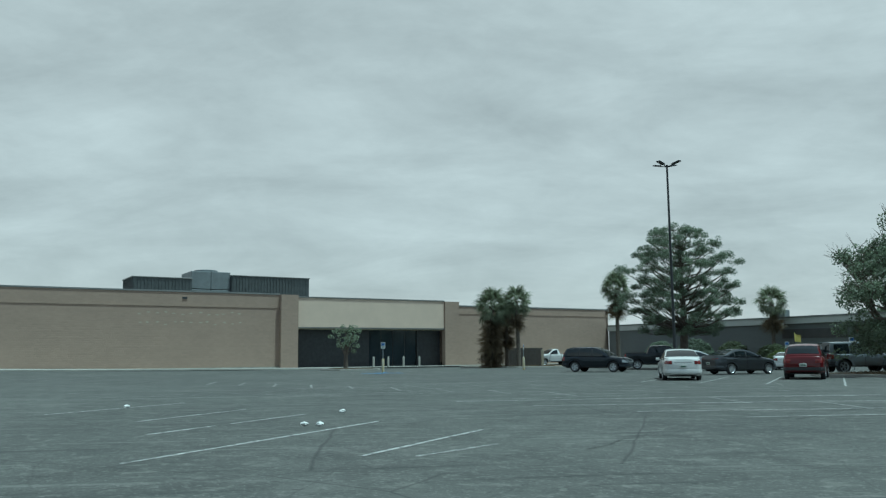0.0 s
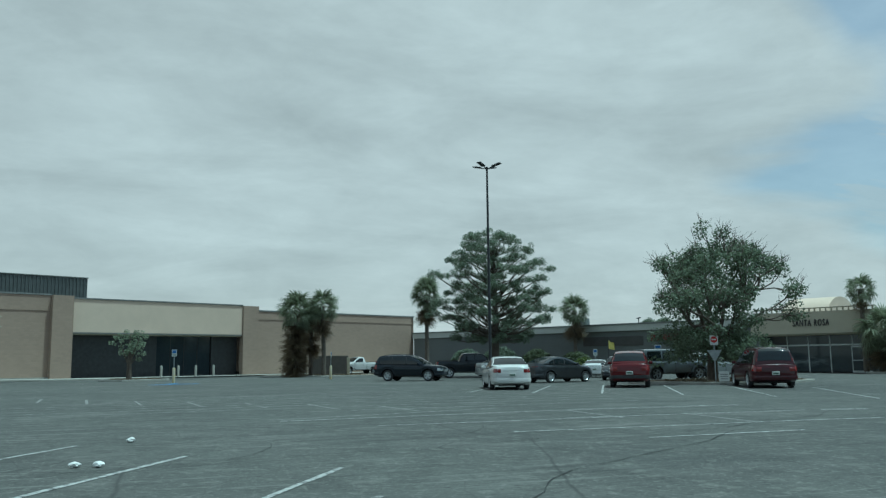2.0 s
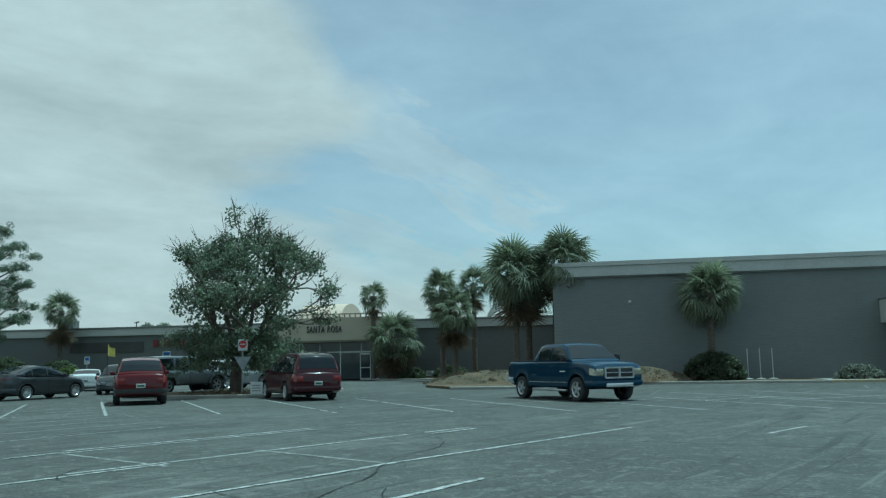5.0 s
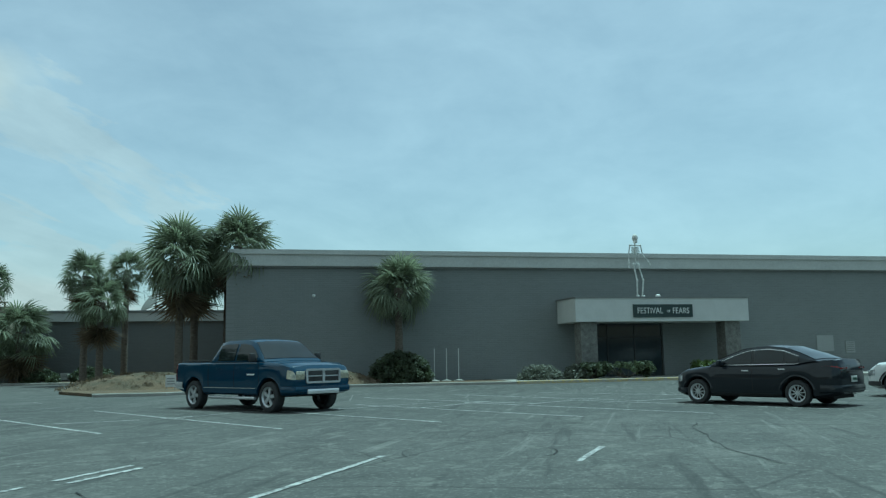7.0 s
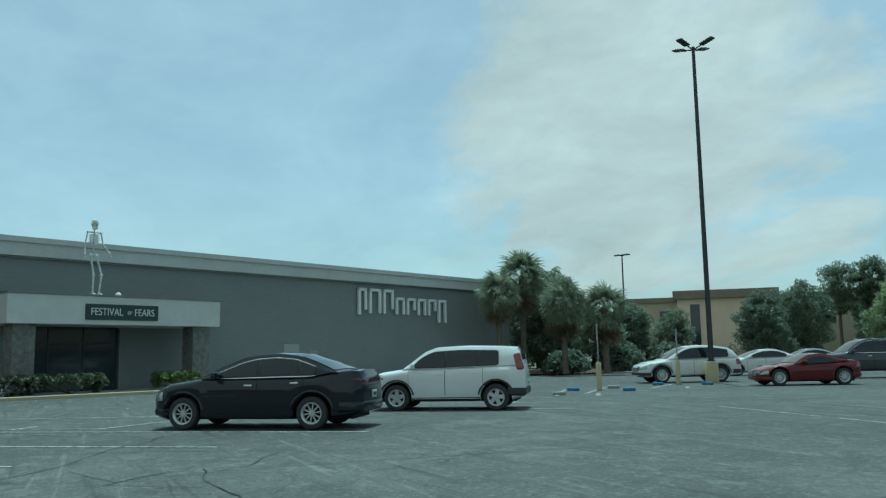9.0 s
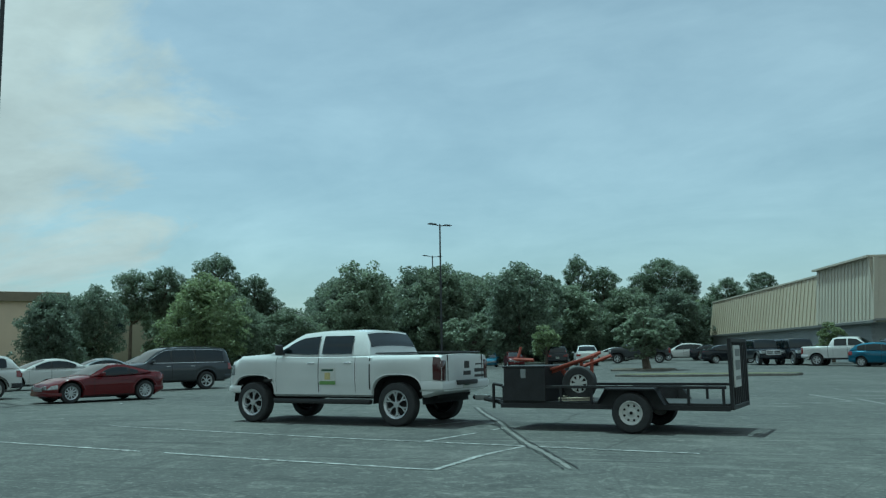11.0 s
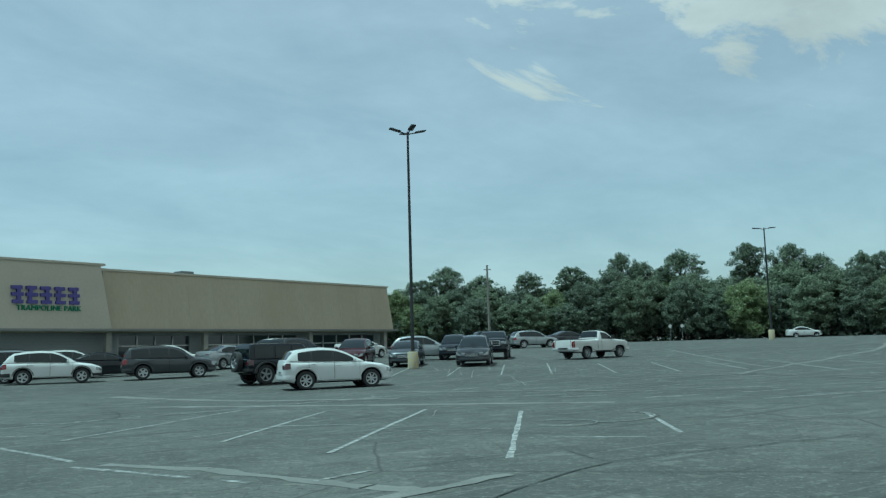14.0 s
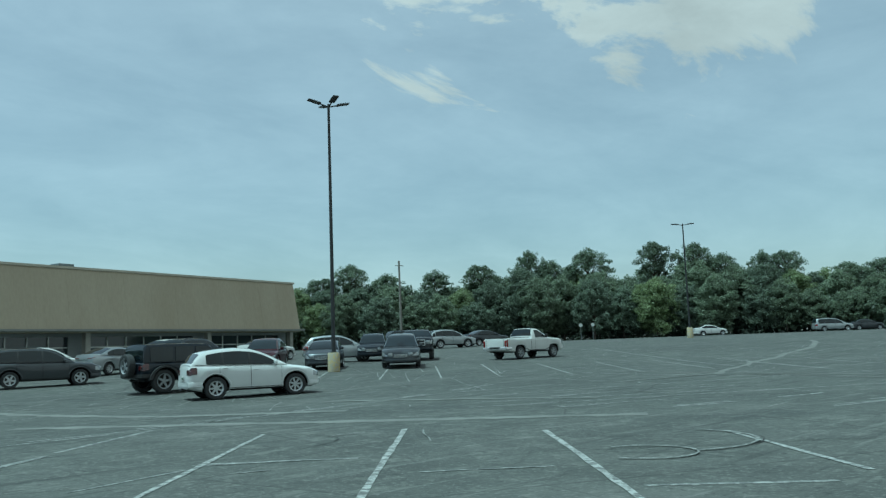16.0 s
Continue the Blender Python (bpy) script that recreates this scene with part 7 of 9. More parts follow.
for k, (x, y) in enumerate(((-71.5, -79.5), (-72.6, -78.3))):
    s = empty("round_sign", pose(x, y, 0, 0, 0, turn_to(x, y, 16, 4)), "small round sign at the edge of the woods", "sign", "parking signs")
    part("post", box(-0.03, 0.03, -0.02, 0.02, 0, 1.9), GALV, s)
    bm = bmesh.new()
    lathe(bm, [(0.001, -0.04), (0.25, -0.04), (0.25, -0.025), (0.001, -0.025)], 16, "Y")
    part("plate", bm, SIGNWHITE, s, m=pose(0, 0, 2.1))


def kerb(name, pts, width=0.16, height=0.14, material=CONCRETE, label="pale concrete kerb", cat="kerb"):
    """A kerb with a rounded top edge that follows points."""
    bm = bmesh.new()
    prof = [(-width / 2, 0), (-width / 2, height - 0.025), (-width / 2 + 0.025, height), (width / 2 - 0.01, height), (width / 2, height - 0.01), (width / 2, 0)]
    rings = []
    for k, p in enumerate(pts):
        a, b = Vector(pts[max(k - 1, 0)]), Vector(pts[min(k + 1, len(pts) - 1)])
        d = (b - a).normalized()
        n = Vector((-d.y, d.x))
        rings.append([bm.verts.new((p[0] + n.x * o, p[1] + n.y * o, z + gz(p[0], p[1]))) for o, z in prof])
    for r0, r1 in zip(rings, rings[1:]):
        for k in range(len(prof) - 1):
            bm.faces.new((r0[k], r0[k + 1], r1[k + 1], r1[k]))
    for rr in (rings[0], rings[-1]):
        bm.faces.new(rr)
    ob = part(name, bm, material, None, label)
    return tagged(ob, label, cat, kind="structure")


def g2(a, b):
    p = grid(a, b)
    return (p.x, p.y)


def sheet(name, pts, z, material, label, cat, kind="structure", thick=0.12):
    """A bed with sides that lies on the ground; large ones are cut into tiles so that they follow it."""
    wide = max(p[0] for p in pts) - min(p[0] for p in pts)
    if wide > 60:
        bm = bmesh.new()
        bm.faces.new([bm.verts.new((p[0], p[1], 0)) for p in pts])
        for axis in (0, 1):
            for k in range(-26, 27):
                co, no = [0, 0, 0], [0, 0, 0]
                co[axis], no[axis] = k * 10.0, 1
                bmesh.ops.bisect_plane(bm, geom=bm.verts[:] + bm.edges[:] + bm.faces[:], plane_co=co, plane_no=no)
        for v in bm.verts:
            v.co.z = z + gz(v.co.x, v.co.y)
        return tagged(part(name, bm, material, None, label), label, cat, kind=kind)
    g = max(gz(*p) for p in pts)
    z += g
    thick += g - min(gz(*p) for p in pts)
    vs = [(p[0], p[1], z) for p in pts] + [(p[0], p[1], z - thick) for p in pts]
    n = len(pts)
    fs = [tuple(range(n))] + [(k, k + n, (k + 1) % n + n, (k + 1) % n) for k in range(n)]
    return tagged(piece(name, vs, fs, material), label, cat, kind=kind)


# store front walk and planting strip
kerb("kerb_store", [g2(-40, -76.0), g2(10, -76.0), g2(30, -75.6), g2(33, -74.6), g2(36, -74.6)])
sheet("pavement_store", [g2(-40, -79.9), g2(-40, -76.08), g2(10, -76.08), g2(30, -75.68), g2(50, -75.9), g2(73.2, -76.2), g2(73.2, -79.9)], 0.125, CONCRETE, "pale concrete walk before the brick store", "pavement")
kerb("kerb_store_east", [g2(49.5, -71.5), g2(46, -70.8), g2(44, -69.0), g2(47, -64.0), g2(52, -62.6), g2(58, -64.0)])
sheet("bed_store", [g2(45, -70.2), g2(44.4, -68.8), g2(47.2, -64.3), g2(52, -62.9), g2(57, -64.2), g2(56, -70), g2(50, -71.2)], 0.11, SOIL, "dry leaf-strewn planting bed", "bed")
sheet("bed_sapling", [g2(29.8, -69.6), g2(30.6, -67.4), g2(33.8, -67.0), g2(35.0, -68.8), g2(33.4, -70.8), g2(30.8, -70.8)], 0.10, SOIL, "small planting island with dry grass", "bed")
kerb("kerb_sapling", [g2(29.7, -69.6), g2(30.5, -67.3), g2(33.9, -66.9), g2(35.1, -68.8), g2(33.5, -70.9), g2(30.7, -70.9), g2(29.7, -69.6)])
# blue disabled-bay paint
paint_lines("blue_marks", [(-6.2, 60.6, -3.0, 61.9), (-6.0, 61.1, -2.9, 62.4), (-5.0, 61.6, -4.4, 64.2)], 0.5, BLUELINE, "worn blue bay paint on asphalt", 0.014, 9)
# mall front beds
kerb("kerb_mall", [g2(66.5, -62), g2(66.0, -50), g2(66.0, -40), g2(67.5, -37.5)])
sheet("bed_mall", [g2(66.1, -62), g2(66.1, -40), g2(68, -37.6), g2(73.2, -37.6), g2(73.2, -62)], 0.12, LAWN, "mixed planting bed along the mall wall", "bed")
kerb("kerb_mall_south", [g2(69.5, -26), g2(68.6, -22), g2(66, -19), g2(60, -18.2)])
sheet("bed_mall_south", [g2(69.6, -26), g2(68.7, -22), g2(66, -19.1), g2(60, -18.3), g2(60, -11.8), g2(73.2, -11.8), g2(73.2, -26)], 0.12, SOIL, "dry mulch bed along the mall wall", "bed")
# tree island near the entrance
isl = [g2(40.5, -27.5), g2(40.9, -23.6), g2(42.6, -21.6), g2(48.0, -21.8), g2(50.0, -23.4), g2(49.6, -28.2), g2(45, -29.6), g2(41.6, -29.2)]
sheet("bed_tree", isl, 0.11, SOIL, "kerbed tree island with dry leaves", "bed")
kerb("kerb_tree", isl + [isl[0]])
# anchor store front
kerb("kerb_anchor_west", [g2(47.8, -16.3), g2(47.6, -13.6), g2(48.6, -12.2), g2(52.2, -9.6), g2(52.3, -4), g2(51.4, 1.8)])
kerb("kerb_anchor_yellow", [g2(51.4, 1.8), g2(51.7, 6), g2(51.9, 12), g2(52.0, 16.4)], 0.18, 0.15, YELLOW, "worn yellow painted kerb")
kerb("kerb_anchor_east", [g2(52.0, 16.4), g2(52.2, 26), g2(53.2, 36), g2(52.4, 39.5), g2(49.5, 42.5), g2(47.5, 45), g2(46.0, 60), g2(47, 80)])
sheet("walk_anchor", [g2(51.48, 1.8), g2(51.78, 6), g2(52.0, 16.4), g2(52.3, 26), g2(53.2, 35.9), g2(55.9, 35.9), g2(55.9, 1.8)], 0.13, CONCRETE, "concrete walk before the anchor store", "pavement")
sheet("bed_anchor", [g2(47.9, -16.2), g2(47.7, -13.6), g2(48.7, -12.1), g2(52.3, -9.5), g2(52.4, -4), g2(51.5, 1.75), g2(55.9, 1.75), g2(55.9, -11.7), g2(59.9, -11.7), g2(59.9, -18.2), g2(52, -18.4)], 0.125, SOIL, "dry planting bed by the anchor store", "bed")
sheet("bed_anchor_east", [g2(53.3, 36.0), g2(52.5, 39.5), g2(49.6, 42.5), g2(47.6, 45), g2(46.1, 60), g2(47.1, 80), g2(62, 80), g2(60, 43), g2(55.9, 43.2), g2(55.9, 36.0)], 0.125, SOIL, "dry grass bank beside the anchor store", "bed")


def mound(name, a, b, la, lb, h, material, label):
    r = random.Random(int(a * 7 + b))
    vs, fs = [], []
    nr, ns = 9, 30
    for i in range(nr + 1):
        u = i / nr
        for k in range(ns):
            t = 2 * math.pi * k / ns
            z = h * (1 - u ** 2.2) * (1 + 0.12 * math.sin(3 * t + a)) + (r.uniform(-0.03, 0.03) if u < 0.95 else 0)
            p = grid(a + la * u * math.cos(t) * (1 + 0.06 * math.sin(2 * t)), b + lb * u * math.sin(t))
            vs.append((p.x, p.y, 0.12 + z))
    for i in range(nr):
        for k in range(ns):
            q = (k + 1) % ns
            fs.append((i * ns + k, i * ns + q, (i + 1) * ns + q, (i + 1) * ns + k))
    return tagged(piece(name, vs, fs, material, smooth=60), label, "bank", kind="structure")


mound("grass_bank", 54.3, -15.2, 2.6, 3.6, 0.66, SOIL, "low bank of dry straw-coloured grass")
mound("grass_bank_east", 53.6, -7.6, 1.6, 3.4, 0.72, SOIL, "low bank of dry grass under a palm")
mound("grass_bank_far", 51.6, 44.5, 3.0, 6.0, 0.5, SOIL, "low dry bank beside the store")


def yard_sign(x, y, w, h, face, label):
    s = empty("yard_sign", pose(x, y, 0.12, 0, 0, turn_to(x, y, 4, 14)), label, "sign")
    p = part("board", box(-w / 2, w / 2, -0.02, 0.0, 0.12, 0.12 + h, 0.004), face, s)
    for k in range(3):
        part("print_bar", box(-w * 0.36, w * 0.36, -0.024, -0.021, 0.12 + h * (0.22 + 0.22 * k), 0.12 + h * (0.30 + 0.22 * k)), GREYMETAL, p)
    for sx in (-1, 1):
        part("leg", box(sx * w * 0.35 - 0.015, sx * w * 0.35 + 0.015, -0.012, 0.0, 0, 0.12), GALV, s)


yard_sign(50.5, 57.2, 0.62, 0.42, SIGNWHITE, "small white yard sign before the mall")
yard_sign(36.5, 38.4, 0.45, 0.5, SIGNWHITE, "white yard sign leaning on the bank")
yard_sign(21.35, 39.1, 0.46, 0.46, SIGNWHITE, "white board sign leaning beside the minivan")
# stanchions on round feet
for k in range(3):
    p = grid(54.3, -1.55 + 0.62 * k)
    s = empty("stanchion", pose(p.x, p.y, 0.125), "thin pale pole on a round concrete foot", "pole", "stanchions")
    bm = bmesh.new()
    lathe(bm, [(0.001, 0), (0.26, 0), (0.26, 0.04), (0.10, 0.08), (0.001, 0.09)], 18)
    part("foot", bm, CONCRETE, s, "", 40)
    bm = bmesh.new()
    tube(bm, (0, 0, 0.1), (0, 0, 1.62), 0.022, sides=8)
    part("pole", bm, SIGNWHITE, s)
# bollards before the closed store
for k, a in enumerate((38.9, 40.6, 42.4, 44.3)):
    p = grid(a, -77.6)
    s = empty("bollard", pose(p.x, p.y, 0.12), "pale concrete-filled bollard before the closed store", "bollard", "store bollards")
    bm = bmesh.new()
    lathe(bm, [(0.001, 0), (0.11, 0), (0.11, 0.95), (0.07, 1.04), (0.001, 1.06)], 12)
    part("pipe", bm, CONCRETE, s, "", 40)
# wheel stops, blue and white
for x, y, turn, mat, label in ((40.75, 2.3, 60, BLUELINE, "broken chunk of a blue concrete wheel stop"), (39.4, 0.7, 60, BLUELINE, "broken chunk of a blue concrete wheel stop"), (43.4, -3.0, 40, BLUELINE, "broken chunk of a blue concrete wheel stop"), (42.3, -4.7, 40, BLUELINE, "broken chunk of a blue concrete wheel stop"), (38.0, 4.2, 100, CONCRETE, "pale broken wheel stop"), (41.8, 0.0, 60, CONCRETE, "pale broken wheel stop")):
    w = part("wheel_stop", box(-0.22, 0.24, -0.085, 0.085, 0, 0.12, 0.03), mat, None, label, m=pose(x, y, 0, 0, 0, turn))
    tagged(w, label, "wheel stop", "wheel stops")
paint_lines("bay_marks", [(37.4, 4.6, 41.9, 2.1), (38.4, 3.0, 42.9, -0.2), (39.0, 0.2, 40.2, 0.6), (40.9, -1.2, 43.8, -3.9), (39.8, -2.0, 41.1, -2.9), (36.8, 3.4, 38.2, 2.6)], 0.16, LINE, "worn white bay marks and rubble", 0.012, 21)
# dumpster enclosure beside the store
de = empty("bin_enclosure", frame_along(grid(50.3, -67.6), N), "brown slatted bin enclosure", "enclosure")
BROWNFENCE = surface("brown_fence_boards", (0.062, 0.054, 0.047), 0.8, scale=2, fine=30, vary=0.2, bump=0.2)
for k in range(22):
    part("slat", box(-1.8 + k * 0.2, -1.615 + k * 0.2, -0.03, 0.03, 0, 1.9), BROWNFENCE, de)
for k in range(8):
    part("slat", box(2.6, 2.66, k * 0.2, k * 0.2 + 0.185, 0, 1.9), BROWNFENCE, de)
bn = empty("litter_bin", pose(*grid(52.0, -66.4).to_2d(), 0), "pale utility box by the bin enclosure", "box")
part("body", box(-0.14, 0.14, -0.14, 0.14, 0, 1.7, 0.03), BEIGE, bn)
# litter on the asphalt
r_lit = random.Random(12)
for x, y in ((-2.7, 16.4), (-2.4, 16.35), (-2.4, 20.0), (-8.5, 22.7)):
    bm = bmesh.new()
    bmesh.ops.create_icosphere(bm, subdivisions=2, radius=0.075)
    for v in bm.verts:
        v.co *= r_lit.uniform(0.75, 1.2)
        v.co.z = max(-0.04, v.co.z * 0.55)
    ob = part("crumpled_paper", bm, LETTERWHITE, None, m=pose(x, y, 0.044, 0, 0, r_lit.uniform(0, 90)))
    tagged(ob, "crumpled white paper lying on the asphalt", "litter", "litter")

# satellite dish on the mall roof
dish = empty("satellite_dish", pose(*grid(78.6, -17.6).to_2d(), 4.45, 0, 0, 205), "large white satellite dish on the mall roof", "dish")
bm = bmesh.new()
tube(bm, (0, 0, 0), (0, 0, 1.2), 0.07)
part("mast", bm, GALV, dish)
bm = bmesh.new()
lathe(bm, [(0.001, 0), (0.5, 0.04), (0.9, 0.14), (1.25, 0.29), (1.27, 0.27), (0.9, 0.11), (0.5, 0.01), (0.001, -0.03)], 26)
part("reflector", bm, LETTERWHITE, dish, "", 40, m=pose(0, 0, 1.35, 50, 0, 0))
bm = bmesh.new()
for k in range(3):
    t = 2 * math.pi * k / 3
    tube(bm, (1.1 * math.cos(t), 1.1 * math.sin(t), 0.25), (0, 0, 1.2), 0.02, sides=6)
part("feed_arm", bm, GALV, dish, m=pose(0, 0, 1.35, 50, 0, 0))
vent = empty("roof_hood", mm @ pose(-56.5, 3.0, 4.45), "small louvred hood on the mall roof", "roof plant", "roof plant")
part("curb", box(-0.6, 0.6, -0.6, 0.6, 0, 0.5), GREYMETAL, vent)
part("hood", box(-0.45, 0.45, -0.45, 0.45, 0.5, 1.2, 0.04), RTUPALE, vent)

# tall bone figure on the canopy, one plain shape
def bone_figure():
    bm = bmesh.new()
    bmesh.ops.create_uvsphere(bm, u_segments=12, v_segments=8, radius=0.21, matrix=pose(0, -0.02, 3.42) @ Matrix.Diagonal((0.82, 1.0, 1.1, 1)))
    add_box(bm, -0.10, 0.10, -0.17, 0.08, 3.13, 3.28, 0.03)
    for k in range(9):
        z = 2.0 + k * 0.125
        bmesh.ops.create_uvsphere(bm, u_segments=8, v_segments=5, radius=0.05, matrix=pose(0, 0.03, z))
    tube(bm, (0, 0.03, 1.95), (0, 0.02, 3.15), 0.035)
    for k in range(7):
        z, w = 2.42 + k * 0.085, 0.20 + 0.05 * math.sin(math.pi * (k + 1) / 8)
        pts = [Vector((w * math.sin(t), 0.05 - 0.17 * math.cos(t) * -1 * 0.9, z - 0.05 * math.cos(t / 2))) for t in (math.pi * q / 8 - math.pi / 2 for q in range(9))]
        for s in (1, -1):
            for p, q in zip(pts, pts[1:]):
                tube(bm, (p.x, p.y * s, p.z), (q.x, q.y * s, q.z), 0.019, sides=5)
    tube(bm, (-0.36, 0, 3.0), (0.36, 0, 3.0), 0.035)
    for sx in (-1, 1):
        bmesh.ops.create_uvsphere(bm, u_segments=8, v_segments=6, radius=0.16, matrix=pose(sx * 0.12, 0, 1.88) @ Matrix.Diagonal((0.9, 0.45, 0.75, 1)))
    joints = {
        "arm_r": [(-0.36, 0, 3.0), (-0.46, 0.04, 2.42), (-0.52, -0.10, 1.92), (-0.54, -0.14, 1.70)],
        "arm_l": [(0.36, 0, 3.0), (0.52, 0.06, 2.44), (0.78, -0.14, 2.05), (0.86, -0.18, 1.86)],
        "leg_r": [(-0.15, 0, 1.86), (-0.02, -0.10, 0.98), (0.02, 0.02, 0.10), (0.02, -0.18, 0.03)],
        "leg_l": [(0.16, 0, 1.86), (0.40, -0.10, 0.98), (0.36, 0.02, 0.10), (0.38, -0.18, 0.03)],
    }
    for name, pts in joints.items():
        r0 = 0.042 if "arm" in name else 0.055
        for p, q in zip(pts, pts[1:]):
            tube(bm, p, q, r0, r0 * 0.8, 7)
        for p in pts:
            bmesh.ops.create_uvsphere(bm, u_segments=8, v_segments=5, radius=r0 * 1.5, matrix=pose(*p))
    return bm


sk = part("statue", bone_figure(), BONE, None, "tall pale skeleton statue standing on the canopy", 50, m=am @ pose(9.42, -1.9, 4.27, 0, 0, 0) @ Matrix.Diagonal((0.84, 0.9, 0.93, 1)))
tagged(sk, "tall pale skeleton statue standing on the canopy", "statue")
bm = bmesh.new()
bmesh.ops.create_uvsphere(bm, u_segments=12, v_segments=6, radius=0.13)
ob = part("floodlight", bm, LETTERWHITE, None, m=am @ pose(10.35, -2.4, 4.30), smooth=40)
tagged(ob, "small round white floodlight on the canopy", "lamp")

# ---------- trailer with implement ----------
ORANGE = surface("faded_orange_paint", (0.33, 0.075, 0.045), 0.6, scale=3, fine=40, vary=0.2, bump=0.1)
tr = empty("utility_trailer", pose(20.08, -1.76, 0, 0, 0, -3), "black steel utility trailer with raised ramp gate", "trailer")
hwid, axle_x = 0.73, -0.22


def tp(name, x0, x1, y0, y1, z0, z1, mat=BLACKSTEEL, parent=None, label="", bevel=0.006):
    return part(name, box(x0, x1, y0, y1, z0, z1, bevel), mat, parent or tr, label)


tp("deck", -1.78, 2.25, -hwid, hwid, 0.44, 0.50, TYRE, label="dark worn deck")
for s in (-1, 1):
    tp("frame_rail", -1.80, 2.28, s * hwid - 0.03, s * hwid + 0.03, 0.38, 0.46)
    tp("top_rail", -1.75, 2.25, s * hwid - 0.025, s * hwid + 0.025, 0.735, 0.785)
    for k in range(8):
        x = -1.70 + k * 0.56
        tp("rail_post", x - 0.022, x + 0.022, s * hwid - 0.022, s * hwid + 0.022, 0.46, 0.735)
    bm = bmesh.new()
    yy = s * (hwid + 0.02)
    f0 = [bm.verts.new((x + axle_x, yy, z)) for x, z in ((-0.60, 0.44), (0.60, 0.44), (0.60, 0.50), (0.42, 0.755), (-0.42, 0.755), (-0.60, 0.50))]
    f1 = [bm.verts.new((v.co.x, yy + 0.015, v.co.z)) for v in f0]
    bm.faces.new(f0)
    bm.faces.new(f1[::-1])
    for q in range(6):
        bm.faces.new((f0[q], f1[q], f1[(q + 1) % 6], f0[(q + 1) % 6]))
    part("fender_back", bm, TYRE, tr)
    fd = tp("fender", axle_x - 0.42, axle_x + 0.42, s * (hwid + 0.14) - 0.13, s * (hwid + 0.14) + 0.13, 0.72, 0.755, BLACKSTEEL)
    for sx in (-1, 1):
        bm = bmesh.new()
        vs = [bm.verts.new(v) for v in ((axle_x + sx * 0.42, s * (hwid + 0.14) - 0.13, 0.75), (axle_x + sx * 0.42, s * (hwid + 0.14) + 0.13, 0.75), (axle_x + sx * 0.58, s * (hwid + 0.14) + 0.13, 0.48), (axle_x + sx * 0.58, s * (hwid + 0.14) - 0.13, 0.48))]
        bm.faces.new(vs)
        bmesh.ops.solidify(bm, geom=bm.faces[:], thickness=0.02)
        part("fender_skirt", bm, BLACKSTEEL, fd)
    m = pose(axle_x, s * (hwid + 0.14), 0.34, 0, 20, 0 if s > 0 else 180)
    wh = car_part("wheel", ("trl", "tyre"), lambda: tyre_mesh(0.34, 0.2), TYRE, tr, "black trailer tyre", m)
    car_part("inner_wall", ("trl", "wall"), lambda: from_bm(lambda bm: lathe(bm, [(0.17, 0.06), (0.19, 0.085), (0.235, 0.09), (0.235, 0.02), (0.17, 0.02)], 26, "Y")), TYRE, wh)
    rim = car_part("rim", ("trl", "rim"), lambda: from_bm(lambda bm: lathe(bm, [(0.001, 0.062), (0.035, 0.062), (0.042, 0.048), (0.085, 0.036), (0.125, 0.050), (0.158, 0.046), (0.176, 0.082), (0.196, 0.098), (0.204, 0.088), (0.185, 0.03)], 28, "Y")), SIGNWHITE, wh, "dulled white steel rim")
    for q in range(8):
        spot = pose(0.128 * math.cos(q * math.pi / 4), 0.0, 0.128 * math.sin(q * math.pi / 4))
        car_part("vent_hole", ("trl", "hole"), lambda: from_bm(lambda bm: lathe(bm, [(0.001, 0.054), (0.021, 0.054), (0.021, 0.044)], 10, "Y")), WELL, rim, m=spot)
    car_part("hub_cap", ("trl", "disc"), lambda: from_bm(lambda bm: lathe(bm, [(0.001, 0.088), (0.026, 0.084), (0.030, 0.06)], 12, "Y")), WELL, wh)
tp("axle", axle_x - 0.03, axle_x + 0.03, -hwid - 0.1, hwid + 0.1, 0.31, 0.37)
for y in (-0.5, 0.5):
    bm = bmesh.new()
    tube(bm, (2.25, y, 0.44), (2.95, y * 0.06, 0.50), 0.045, sides=6)
    part("tongue", bm, BLACKSTEEL, tr)
tp("coupler", 2.88, 3.16, -0.06, 0.06, 0.47, 0.57, GALV)
bm = bmesh.new()
for p, q in (((2.62, 0.33, 0.34), (2.62, 0.33, 0.80)), ((2.62, 0.33, 0.80), (2.44, 0.33, 0.77))):
    tube(bm, p, q, 0.03, sides=8)
part("jack", bm, BLACKSTEEL, tr)
gate = tp("gate_frame", -1.86, -1.80, hwid - 0.07, hwid + 0.01, 0.40, 1.56)
tp("gate_bar", -1.86, -1.80, -hwid - 0.01, -hwid + 0.07, 0.40, 1.56, parent=gate)
tp("gate_bar", -1.86, -1.80, -hwid + 0.07, hwid - 0.07, 1.49, 1.56, parent=gate)
tp("gate_bar", -1.86, -1.80, -hwid + 0.07, hwid - 0.07, 0.40, 0.47, parent=gate)
for k in range(8):
    y = -hwid + 0.13 + k * 0.171
    tp("gate_slat", -1.845, -1.815, y - 0.015, y + 0.015, 0.47, 1.49, parent=gate, bevel=0)
brd = tp("sign_board", -1.888, -1.863, hwid - 0.62, hwid - 0.08, 0.76, 1.44, SIGNWHITE, label="white sign board on the gate")
for k, (z, h) in enumerate(((1.26, 0.12), (1.04, 0.16), (0.88, 0.06))):
    tp("print_bar", -1.893, -1.889, hwid - 0.55, hwid - 0.15, z, z + h, GREYMETAL, brd, bevel=0)
tp("tail_lamp", -1.83, -1.80, hwid - 0.22, hwid - 0.05, 0.60, 0.70, REDLENS)
